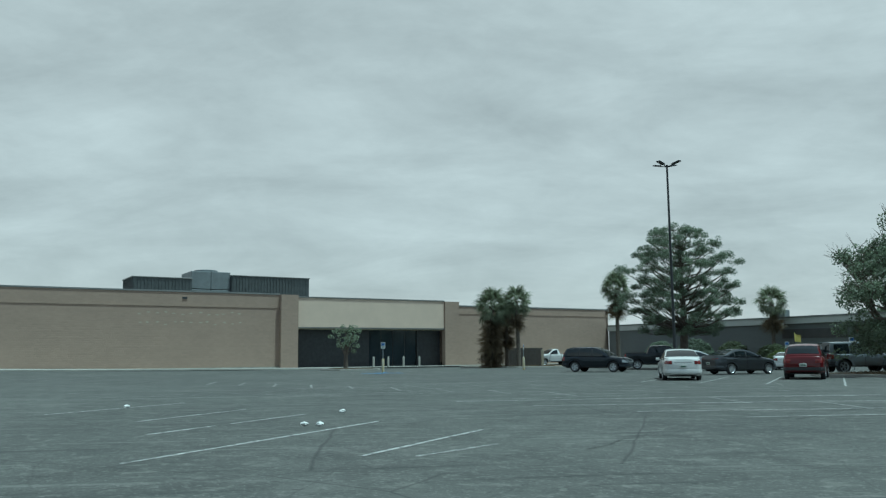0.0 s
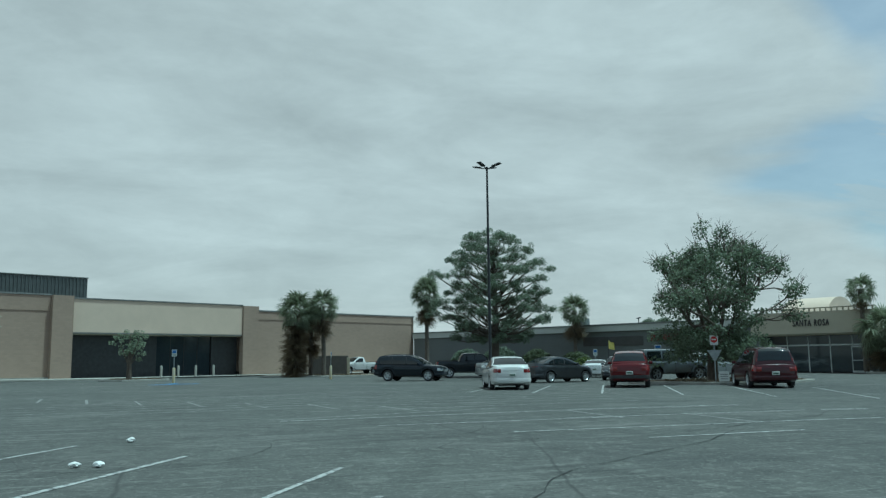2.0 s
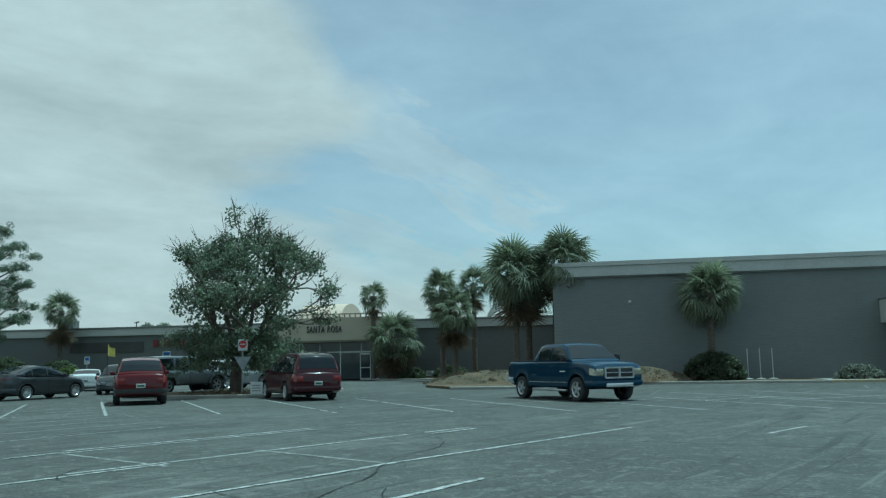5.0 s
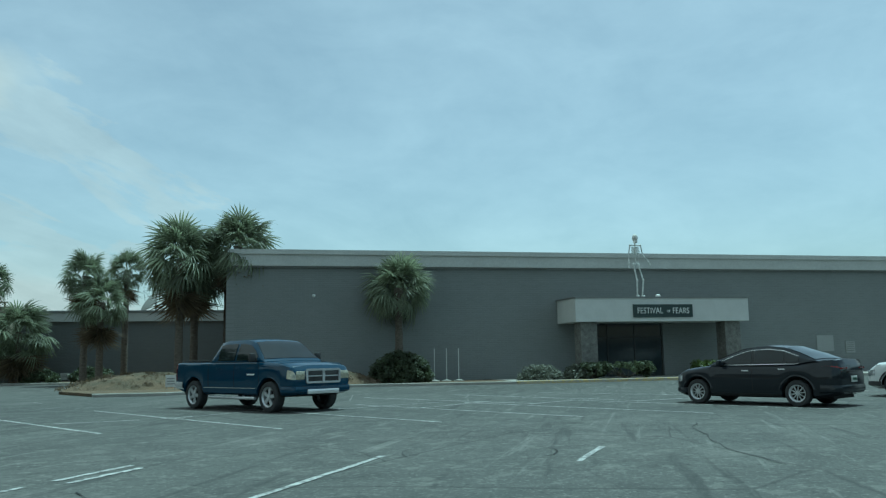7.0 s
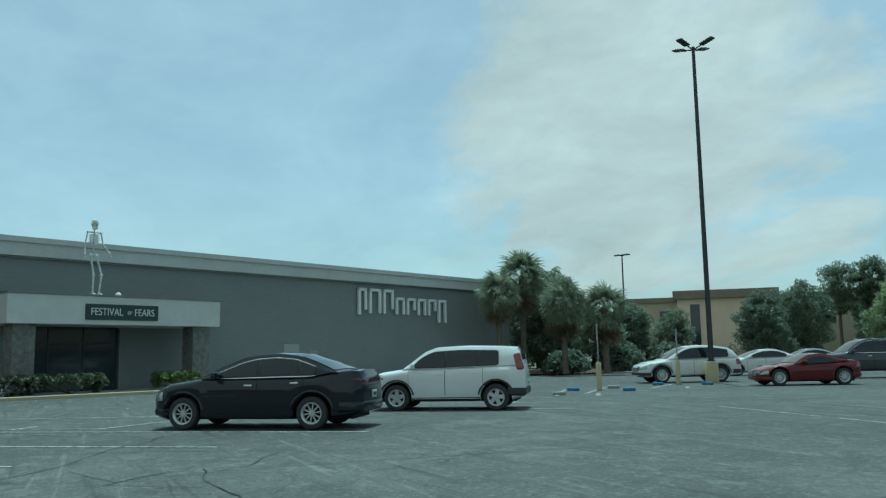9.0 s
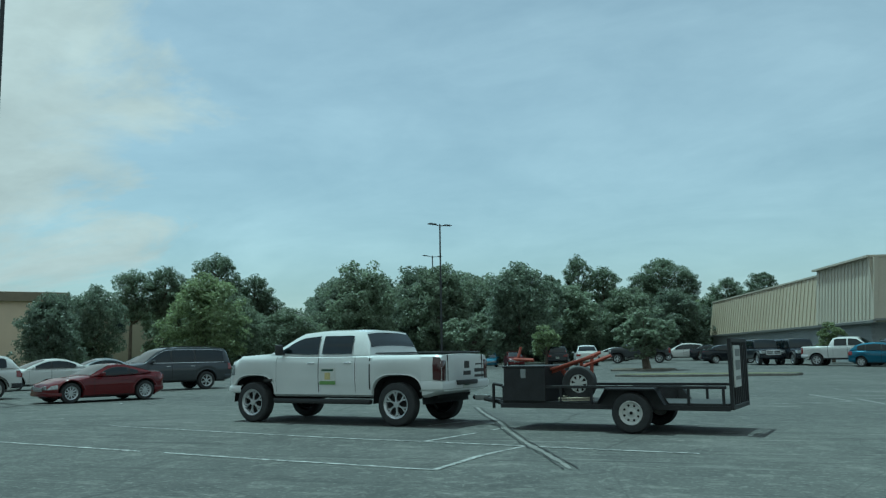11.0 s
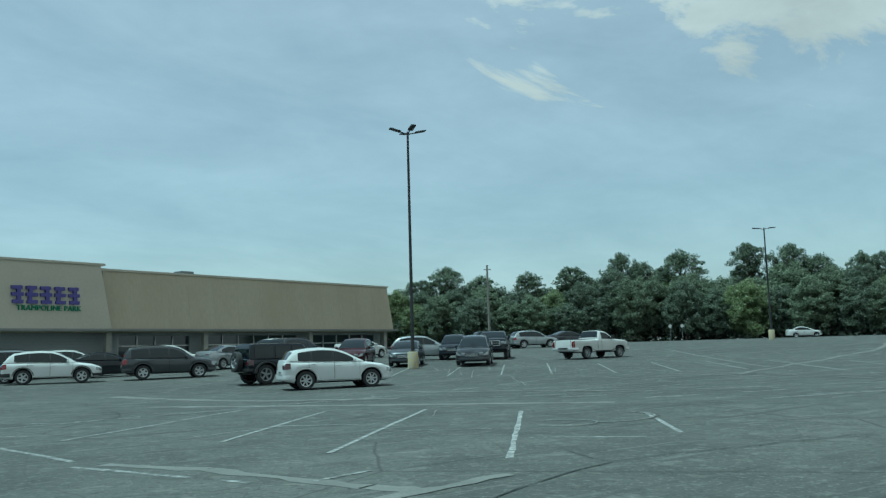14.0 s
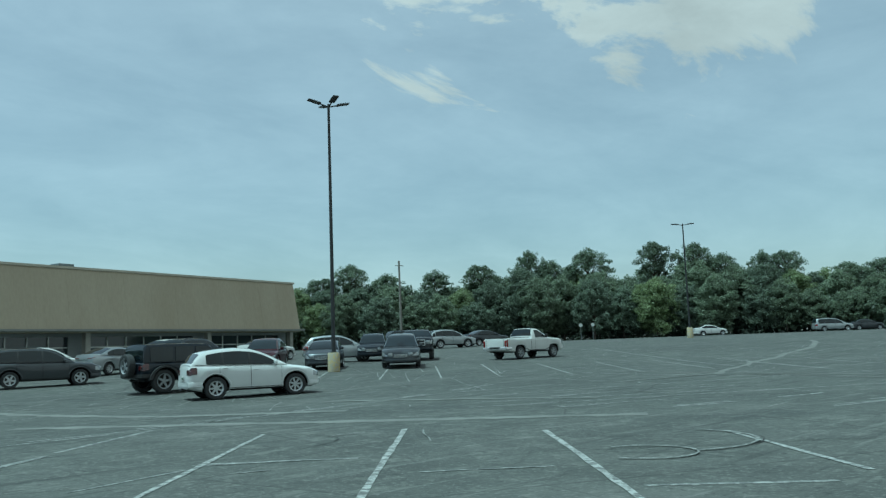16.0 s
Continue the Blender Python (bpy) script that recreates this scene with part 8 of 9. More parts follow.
bx = empty("tool_chest", tr.matrix_basis @ pose(1.8, 0.0, 0.50), "black steel tool chest on the trailer", "chest")
part("body", box(-0.42, 0.40, -0.50, 0.775, 0, 0.60, 0.015), BLACKSTEEL, bx)
part("lid", box(-0.44, 0.42, -0.52, 0.79, 0.60, 0.64, 0.012), BLACKSTEEL, bx)
part("latch", box(-0.05, 0.05, 0.772, 0.792, 0.42, 0.58, 0.004), GALV, bx)
im = empty("orange_implement", tr.matrix_basis @ pose(0.7, 0.1, 0.50), "faded orange wheeled implement lying on the trailer", "implement")
bm = bmesh.new()
tube(bm, (-0.25, 0.3, 0.86), (1.0, 0.3, 0.40), 0.034, sides=6)
tube(bm, (-0.25, -0.3, 0.80), (1.0, -0.3, 0.36), 0.034, sides=6)
part("draw_bar", bm, ORANGE, im)
bm = bmesh.new()
add_box(bm, -0.35, 0.5, 0.14, 0.42, 0.71, 0.75, 0.01, Matrix.Rotation(radians(16), 4, "Y"))
part("upper_plate", bm, ORANGE, im)
bm = bmesh.new()
tube(bm, (0.5, 0.25, 0.55), (0.15, 0.25, 0.15), 0.045, sides=6)
tube(bm, (0.1, 0.30, 0.15), (0.12, 0.30, 0.75), 0.034, sides=6)
tube(bm, (0.15, -0.3, 0.15), (0.12, -0.3, 0.75), 0.034, sides=6)
part("strut", bm, ORANGE, im)
bm = bmesh.new()
tube(bm, (1.35, 0.35, 0.72), (1.30, 0.30, 0.98), 0.025, sides=6)
tube(bm, (1.05, 0.3, 0.74), (1.42, 0.35, 0.76), 0.034, sides=6)
part("handle", bm, ORANGE, im)
for s in (1, -1):
    m = pose(0.10 if s > 0 else 0.42, s * 0.48, 0.315, 0, 10, 0 if s > 0 else 180)
    wh = car_part("wheel", ("imp", "tyre"), lambda: tyre_mesh(0.31, 0.15), TYRE, im, "bald rubber implement tyre", m)
    car_part("inner_wall", ("imp", "wall"), lambda: from_bm(lambda bm: lathe(bm, [(0.16, 0.05), (0.18, 0.07), (0.235, 0.07), (0.235, 0.02), (0.16, 0.02)], 26, "Y")), TYRE, wh)
    car_part("rim", ("imp", "rim"), lambda: rim_mesh(0.26, 0.13, 8, 0.05), SIGNWHITE, wh)
    car_part("hub_disc", ("imp", "disc"), lambda: from_bm(lambda bm: lathe(bm, [(0.001, 0.0), (0.16, 0.0), (0.16, -0.02), (0.001, -0.02)], 20, "Y")), WELL, wh)
rope = bmesh.new()
for k in range(24):
    t0, t1 = 0.5 * k, 0.5 * (k + 1)
    tube(rope, (0.2 + 0.32 * math.cos(t0), 0.6 + 0.14 * math.sin(t0), 0.02 + 0.003 * k), (0.2 + 0.32 * math.cos(t1), 0.6 + 0.14 * math.sin(t1), 0.02 + 0.003 * (k + 1)), 0.014, sides=5)
ob = part("coiled_rope", rope, BEIGE, None, m=tr.matrix_basis @ pose(0.65, 0.05, 0.50))
tagged(ob, "coil of pale rope lying on the deck", "rope")

# door sign and tailgate marks on the towing truck
ds = part("door_sign", box(-0.38, 0.02, 1.018, 1.026, 0.80, 1.14, 0.003), SIGNWHITE, gmc, "white door sign with green and yellow print")
part("green_band", box(-0.38, 0.02, 1.027, 1.030, 0.80, 0.87), surface("grass_green_print", (0.20, 0.34, 0.10), 0.5, scale=6, bump=0), ds)
part("yellow_patch", box(-0.25, -0.11, 1.027, 1.030, 0.90, 1.04), surface("yellow_print", (0.60, 0.52, 0.24), 0.5, scale=6, bump=0), ds)
part("print_bar", box(-0.33, -0.03, 1.027, 1.030, 1.07, 1.11), INK, ds)
for y0, y1, z0, z1 in ((0.28, 0.48, 1.10, 1.24), (-0.30, 0.0, 1.16, 1.19), (0.22, 0.52, 0.97, 1.05), (-0.36, 0.05, 1.02, 1.09), (-0.42, 0.05, 0.92, 0.97)):
    part("tailgate_mark", box(-3.062, -3.056, y0, y1, z0, z1), LETTERDARK, gmc)
part("side_badge", box(1.28, 1.52, 1.012, 1.018, 0.86, 0.91), LETTERDARK, gmc)
bm = bmesh.new()
tube(bm, (-3.0, 0, 0.52), (-3.32, 0, 0.52), 0.04, sides=8)
part("hitch", bm, BLACKSTEEL, gmc)

# distant pale hotel behind the trees
TAUPE = surface("weathered_taupe_trim", (0.22, 0.185, 0.14), 0.85, scale=0.6, fine=20, vary=0.15, bump=0.1)
ht = empty("pale_building", Matrix.Identity(4), "pale beige commercial building behind the trees", "building")
hdir = Vector((-0.59, -0.81, 0))
hb = frame_along((104.0, -50.0, 0), hdir)
part("wall", box(-5, 7, 0, 12, 0, 8.3), CREAM, ht, m=hb)
part("cornice", box(-5.5, 7.5, -0.6, 12.5, 8.3, 9.4, 0.05), TAUPE, ht, m=hb)
for x0, x1 in ((-3.4, -2.2), (3.6, 4.8)):
    part("window", box(x0, x1, -0.05, 0.02, 2.0, 7.6), SHOPGLASS, ht, m=hb)
part("wing", box(-14, 26, 8, 22, 0, 8.4), BEIGE, ht, m=hb)
part("wing_cap", box(-14.3, 26.3, 7.7, 22.3, 8.4, 9.1), TAUPE, ht, m=hb)
for k in range(9):
    part("window", box(-12 + k * 4.2, -10.4 + k * 4.2, 7.93, 8.02, 5.0, 7.2), SHOPGLASS, ht, m=hb)
# island before the hall
hi_pts = [(27.8, -30.4), (26.2, -29.7), (22.8, -30.4), (19.2, -31.5), (18.9, -32.3), (21.0, -32.9), (24.6, -32.5), (27.6, -31.6)]
sheet("bed_hall", hi_pts, 0.11, LAWN, "long kerbed island of dry grass", "bed")
kerb("kerb_hall", hi_pts + [hi_pts[0]], 0.15, 0.12, SHADEDKERB, "low weathered concrete kerb, darkened as if in shade")
hi2 = [(30.4, -39.4), (28.2, -38.8), (26.6, -40.0), (26.8, -41.4), (28.8, -42.2), (30.6, -41.2)]
sheet("bed_hall_tree", hi2, 0.11, SOIL, "small tree island before the hall", "bed")
kerb("kerb_hall_tree", hi2 + [hi2[0]], 0.15, 0.12, SHADEDKERB, "low weathered concrete kerb, darkened as if in shade")
# kerbs below the woods
kerb("kerb_woods", [(-34, -121), (-56, -109), (-75, -95), (-91, -81), (-102, -65), (-111, -45), (-117, -20), (-119, 6)])
sheet("verge_woods", [(-34, -121.6), (-56, -109.6), (-75.4, -95.6), (-91.5, -81.4), (-102.5, -65.2), (-111.6, -45.2), (-117.6, -20), (-119.6, 6), (-260, 6), (-260, -260), (-34, -260)], 0.10, LAWN, "rough grass verge below the woods", "verge")
kerb("kerb_trees", [(72, -18), (68, -30), (66, -48), (58, -82), (44, -96), (30, -112)])
sheet("verge_trees", [(72.6, -18), (68.6, -30), (66.6, -48), (58.6, -82.2), (44.3, -96.4), (30.3, -112.4), (40, -240), (240, -240), (240, -18)], 0.10, LAWN, "rough grass verge below the trees", "verge")
# timber utility poles
WOODPOLE = surface("weathered_pole_wood", (0.30, 0.285, 0.25), 0.9, scale=3, fine=30, vary=0.25, bump=0.3, stretch=(1, 1, 0.15))
for x, y, h in ((-35.6, -71.8, 9.1), (-109.0, -46.0, 7.0)):
    up = empty("utility_pole", pose(x, y, 0), "weathered timber utility pole before the woods", "pole", "utility poles")
    bm = bmesh.new()
    tube(bm, (0, 0, 0), (0.05, 0, h), 0.15, 0.10, 10)
    part("pole", bm, WOODPOLE, up, "", 40)
    bm = bmesh.new()
    tube(bm, (-0.5, 0, h - 0.5), (0.5, 0, h - 0.5), 0.05, sides=6)
    part("cross_arm", bm, WOODPOLE, up)
# yellow pennant on the dark hatchback
fl = empty("pennant", pose(22.1, 53.0, 0, 0, 0, 30) @ Matrix.Diagonal((1.5, 1.5, 1.25, 1)), "yellow pennant on a thin rod", "flag")
bm = bmesh.new()
tube(bm, (0, 0, 0.0), (0, 0, 2.05), 0.012, sides=6)
part("rod", bm, DARKSTEEL, fl)
vs = [(0.01 + 0.12 * i, 0.04 * math.sin(1.6 * i), 2.05 - 0.12 * j - 0.10 * i * (1 if j == 0 else 0.2)) for j in range(5) for i in range(4)]
fs = [(j * 4 + i, j * 4 + i + 1, (j + 1) * 4 + i + 1, (j + 1) * 4 + i) for j in range(4) for i in range(3)]
piece("cloth", vs, fs, surface("yellow_cloth", (0.55, 0.48, 0.12), 0.8, scale=6, bump=0), fl)

# ---------- trees, palms, shrubs ----------
BARK = surface("grey_brown_bark", (0.14, 0.115, 0.09), 0.95, scale=4, fine=25, vary=0.3, bump=0.8, depth=0.02, stretch=(1, 1, 0.3))
PALMBARK = surface("palm_trunk", (0.17, 0.145, 0.115), 0.95, scale=5, fine=22, vary=0.3, bump=0.9, depth=0.03, stretch=(1, 1, 2))


def leaf_material(name, c, c2, island=0.35, each=0.12):
    mt = surface(name, c, 0.52, second=c2, scale=0.5, fine=6, vary=0.12, bump=0, island=island, each=each, spec=0.55)
    n, l = mt.node_tree.nodes, mt.node_tree.links
    b = n["Principled BSDF"]
    src = b.inputs["Base Color"].links[0].from_socket
    tl = n.new("ShaderNodeBsdfTranslucent")
    l.new(src, tl.inputs["Color"])
    ms = n.new("ShaderNodeMixShader")
    ms.inputs[0].default_value = 0.50
    l.new(b.outputs[0], ms.inputs[1])
    l.new(tl.outputs[0], ms.inputs[2])
    l.new(ms.outputs[0], n["Material Output"].inputs["Surface"])
    return mt


OAKLEAF = leaf_material("broad_leaf", (0.235, 0.275, 0.186), (0.160, 0.194, 0.126))
LIVEOAK = leaf_material("live_oak_leaf", (0.200, 0.240, 0.155), (0.130, 0.165, 0.103))
OAKLEAF2 = leaf_material("fresh_leaf", (0.270, 0.315, 0.160), (0.190, 0.230, 0.115))
DARKLEAF = leaf_material("dark_wood_leaf", (0.196, 0.232, 0.166), (0.134, 0.165, 0.118))
NEEDLE = leaf_material("pine_needle", (0.190, 0.225, 0.150), (0.120, 0.152, 0.102))
FROND = leaf_material("palm_frond", (0.250, 0.275, 0.180), (0.170, 0.192, 0.120), 0.18, 0.35)
DEADFROND = leaf_material("dry_palm_frond", (0.19, 0.145, 0.088), (0.12, 0.10, 0.065), 0.2, 0.3)
HEDGELEAF = leaf_material("hedge_leaf", (0.125, 0.148, 0.080), (0.085, 0.102, 0.056))
GREYLEAF = leaf_material("silver_shrub_leaf", (0.24, 0.25, 0.20), (0.15, 0.16, 0.12))
YELLOWLEAF = leaf_material("yellow_green_leaf", (0.20, 0.24, 0.06), (0.10, 0.14, 0.04))


def leaf_cloud(centres, count, spread, size, r, up=0.5, flat=1.0, aspect=0.55):
    """Leaves as small bent blades scattered round centres."""
    n = len(centres) * count
    g = np.random.default_rng(r.randrange(1 << 30))
    c = np.repeat(np.array(centres, float), count, axis=0)
    off = g.normal(0, 1, (n, 3))
    off /= np.linalg.norm(off, axis=1, keepdims=True) + 1e-9
    rad = spread * g.uniform(0.25, 1.0, (n, 1)) ** 0.5
    off[:, 2] *= flat
    p = c + off * rad
    nrm = off * 0.7 + g.normal(0, 0.6, (n, 3)) + np.array([0, 0, up])
    nrm /= np.linalg.norm(nrm, axis=1, keepdims=True) + 1e-9
    t = np.cross(nrm, g.normal(0, 1, (n, 3)))
    t /= np.linalg.norm(t, axis=1, keepdims=True) + 1e-9
    b = np.cross(nrm, t)
    s = size * g.uniform(0.6, 1.25, (n, 1))
    v = np.stack([p - t * s, p + b * s * aspect, p + t * s + nrm * s * -0.25, p - b * s * aspect], 1).reshape(-1, 3)
    f = np.arange(n * 4).reshape(-1, 4)
    return v, f


def fast_mesh(name, v, f, material):
    me = bpy.data.meshes.new(name)
    me.vertices.add(len(v))
    me.vertices.foreach_set("co", np.asarray(v, np.float32).ravel())
    me.loops.add(f.size)
    me.loops.foreach_set("vertex_index", f.astype(np.int32).ravel())
    me.polygons.add(len(f))
    me.polygons.foreach_set("loop_start", np.arange(0, f.size, f.shape[1], dtype=np.int32))
    me.polygons.foreach_set("loop_total", np.full(len(f), f.shape[1], np.int32))
    me.materials.append(material)
    me.update(calc_edges=True)
    me.validate()
    return me


def grow(bm, start, direction, length, radius, depth, r, tips, bend=0.35, fork=(2, 3), shrink=0.72, gravity=0.05, sides=6, spread=45):
    """A limb of a few bent pieces that forks; tips collects where twigs end."""
    p, d = Vector(start), Vector(direction).normalized()
    steps = 3
    for k in range(steps):
        q = p + d * (length / steps)
        tube(bm, p, q, radius * (1 - 0.3 * k / steps), radius * (1 - 0.3 * (k + 1) / steps), max(4, sides), cap=False)
        p = q
        d = (d + Vector((r.uniform(-bend, bend), r.uniform(-bend, bend), r.uniform(-bend, bend) * 0.6 + gravity))).normalized()
    if depth == 0:
        tips.append((p.copy(), d.copy()))
        return
    for k in range(r.randint(*fork)):
        ax = d.orthogonal().normalized()
        ax.rotate(Matrix.Rotation(r.uniform(0, 2 * math.pi), 3, d))
        nd = d.copy()
        nd.rotate(Matrix.Rotation(radians(r.uniform(spread * 0.45, spread)), 3, ax))
        grow(bm, p, nd, length * shrink * r.uniform(0.8, 1.15), radius * 0.62, depth - 1, r, tips, bend, fork, shrink, gravity, sides - 1, spread)


def big_oak(x, y, h):
    """The half-bare live oak by the entrance: leafy clumps and dead twigs at the top."""
    r = random.Random(23)
    t = empty("oak_tree", pose(x, y, 0.1), "live oak with bare twigs among its leaves", "tree")
    bm = bmesh.new()
    tips = []
    tube(bm, (0, 0, 0), (0.1, 0.05, 1.7), 0.30, 0.24, 9)
    for k in range(9):
        a = 2 * math.pi * k / 9 + r.uniform(-0.3, 0.3)
        up = r.uniform(1.3, 2.6) if k % 2 else r.uniform(0.45, 0.9)
        grow(bm, (0.1, 0.05, 1.6), (math.cos(a), math.sin(a), up), h * (0.29 if k % 2 else 0.24), 0.13, 3, r, tips, 0.36, (2, 3), 0.74, 0.09, 6, 42)
    part("trunk", bm, BARK, t, "forked grey trunk and bare twigs", 50)
    leafy = [p for p, d in tips if (p.z < h * 0.78 and r.random() < 0.97) or r.random() < 0.66]
    mid = []
    for _ in range(160):
        a, u = r.uniform(0, 2 * math.pi), r.random()
        rad = 2.9 * math.sin(math.pi * (0.22 + 0.66 * u)) * math.sqrt(r.uniform(0.15, 1))
        mid.append(Vector((rad * math.cos(a), rad * math.sin(a), 1.35 + (h - 3.2) * u)))
    for _ in range(70):
        a, rad = r.uniform(0, 2 * math.pi), r.uniform(1.2, 3.3)
        mid.append(Vector((rad * math.cos(a), rad * math.sin(a), r.uniform(1.0, 2.7))))
    v, f = leaf_cloud([tuple(p) for p in leafy + mid], 84, 0.50, 0.085, r, 0.5, 0.8)
    ob = new("crown", fast_mesh("crown", v, f, LIVEOAK))
    ob.parent = t
    bm = bmesh.new()
    for p, d in tips:
        for q in range(3):
            nd = (d + Vector((r.uniform(-1, 1), r.uniform(-1, 1), r.uniform(-0.6, 0.5)))).normalized()
            e = p + nd * r.uniform(0.3, 0.9)
            tube(bm, p, e, 0.018, 0.008, 3, False)
            for _ in range(2):
                sd = (nd + Vector((r.uniform(-0.8, 0.8), r.uniform(-0.8, 0.8), r.uniform(-0.4, 0.6)))).normalized()
                tube(bm, p.lerp(e, r.uniform(0.4, 0.9)), e + sd * r.uniform(0.15, 0.4), 0.009, 0.004, 3, False)
    tagged(part("twig_spray", bm, BARK, t), kind="stuff")
    return t


def big_pine(x, y, h, w):
    """A tall open pine: rising limbs carry flat pads of needles, with sky between them."""
    r = random.Random(5)
    t = empty("pine_tree", pose(x, y, 0.1), "tall open pine with a broad round crown", "tree")
    bm = bmesh.new()
    tube(bm, (0, 0, 0), (0.12, 0, h * 0.36), 0.36, 0.27, 10)
    tube(bm, (0.12, 0, h * 0.36), (0.0, 0.1, h * 0.90), 0.27, 0.06, 8)
    # half breadth of the crown by height
    rim = ((0.22, 0.55), (0.30, 0.82), (0.40, 1.03), (0.50, 1.0), (0.60, 0.92), (0.70, 0.98), (0.80, 0.86), (0.90, 0.58), (0.97, 0.26))
    pads = []
    tries = 0
    while len(pads) < 165 and tries < 24000:
        tries += 1
        v = r.uniform(0.23, 0.955)
        a, u = r.uniform(0, 2 * math.pi), math.sqrt(r.uniform(0.10, 1.0))
        reach = w * lerp_table(rim, v) * u * 0.93
        c = Vector((math.cos(a) * reach, math.sin(a) * reach, h * v))
        if v < 0.34 and u < 0.45:
            continue
        if all(((c.x - p.x) / 0.90) ** 2 + ((c.y - p.y) / 0.90) ** 2 + ((c.z - p.z) / 0.68) ** 2 > 1.0 for p in pads):
            pads.append(c)
    vs, fs, base = [], [], 0
    for c in pads:
        reach = math.hypot(c.x, c.y)
        foot = Vector((0.1, 0.0, max(h * 0.27, c.z - 0.5 - 0.42 * reach)))
        pts = [foot]
        for q in range(1, 5):
            e = foot.lerp(c - Vector((0, 0, 0.12)), q / 4)
            e.z -= 0.35 * math.sin(math.pi * q / 4) * min(1.0, reach / 3)
            pts.append(e + Vector((r.uniform(-0.14, 0.14), r.uniform(-0.14, 0.14), r.uniform(-0.06, 0.06))))
        for q, (p0, p1) in enumerate(zip(pts, pts[1:])):
            tube(bm, p0, p1, 0.075 * (1 - q / 5), 0.075 * (1 - (q + 1) / 5), 5, False)
        size = r.uniform(0.48, 0.86)
        sub = []
        for _ in range(8):
            tt, q = r.uniform(0, 2 * math.pi), math.sqrt(r.random()) * size
            e = c + Vector((q * math.cos(tt), q * math.sin(tt), 0.75 * size * (1 - (q / size) ** 2) * r.uniform(0.1, 1.0) - 0.15 * size))
            tube(bm, pts[-1], e, 0.016, 0.006, 4, False)
            sub.append(tuple(e))
        v, f = leaf_cloud(sub, 64, 0.30, 0.085, r, 0.7, 0.9, 0.30)
        vs.append(v)
        fs.append(f + base)
        base += len(v)
    part("trunk", bm, BARK, t, "brown trunk with spreading limbs", 50)
    ob = new("crown", fast_mesh("crown", np.concatenate(vs), np.concatenate(fs), NEEDLE))
    ob.parent = t
    return t


def wood_tree(seed, h, w, base, lobes, count, material, flat=0.85, leaf=0.20):
    """Meshes for a full crown of lobes on a forked trunk."""
    r = random.Random(seed)
    centres = []
    bm = bmesh.new()
    tube(bm, (0, 0, 0), (r.uniform(-0.3, 0.3), r.uniform(-0.3, 0.3), h * 0.55), 0.24, 0.13, 8)
    for k in range(lobes):
        u = (k + 0.5) / lobes
        z = base + (h - base) * (0.12 + 0.80 * u)
        width = w * math.sqrt(max(0.08, 1 - (2 * u - 0.85) ** 2 * 0.85))
        a = k * 2.4 + r.uniform(-0.5, 0.5)
        rad = width * r.uniform(0.35, 0.75)
        c = Vector((math.cos(a) * rad, math.sin(a) * rad, z))
        size = w * r.uniform(0.30, 0.46)
        tube(bm, (0, 0, max(h * 0.25, z - 2.2)), c, 0.07, 0.02, 5, False)
        for _ in range(13):
            d = Vector((r.gauss(0, 1), r.gauss(0, 1), r.gauss(0.25, 1)))
            d.normalize()
            centres.append(tuple(c + Vector((d.x, d.y, d.z * flat)) * size * r.uniform(0.7, 1.05)))
    v, f = leaf_cloud(centres, count, w * 0.17, leaf, r, 0.55, 0.75)
    me = bpy.data.meshes.new("trunk")
    bm.to_mesh(me)
    bm.free()
    me.materials.append(BARK)
    return me, fast_mesh("crown", v, f, material)


def place_tree(name, meshes, x, y, turn, scale, label, group=""):
    t = empty(name, pose(x, y, 0.08, 0, 0, turn) @ Matrix.Diagonal((scale[0], scale[0], scale[1], 1)), label, "tree", group)
    for nm, me in zip(("trunk", "crown"), meshes):
        ob = new(nm, me)
        ob.parent = t
    return t


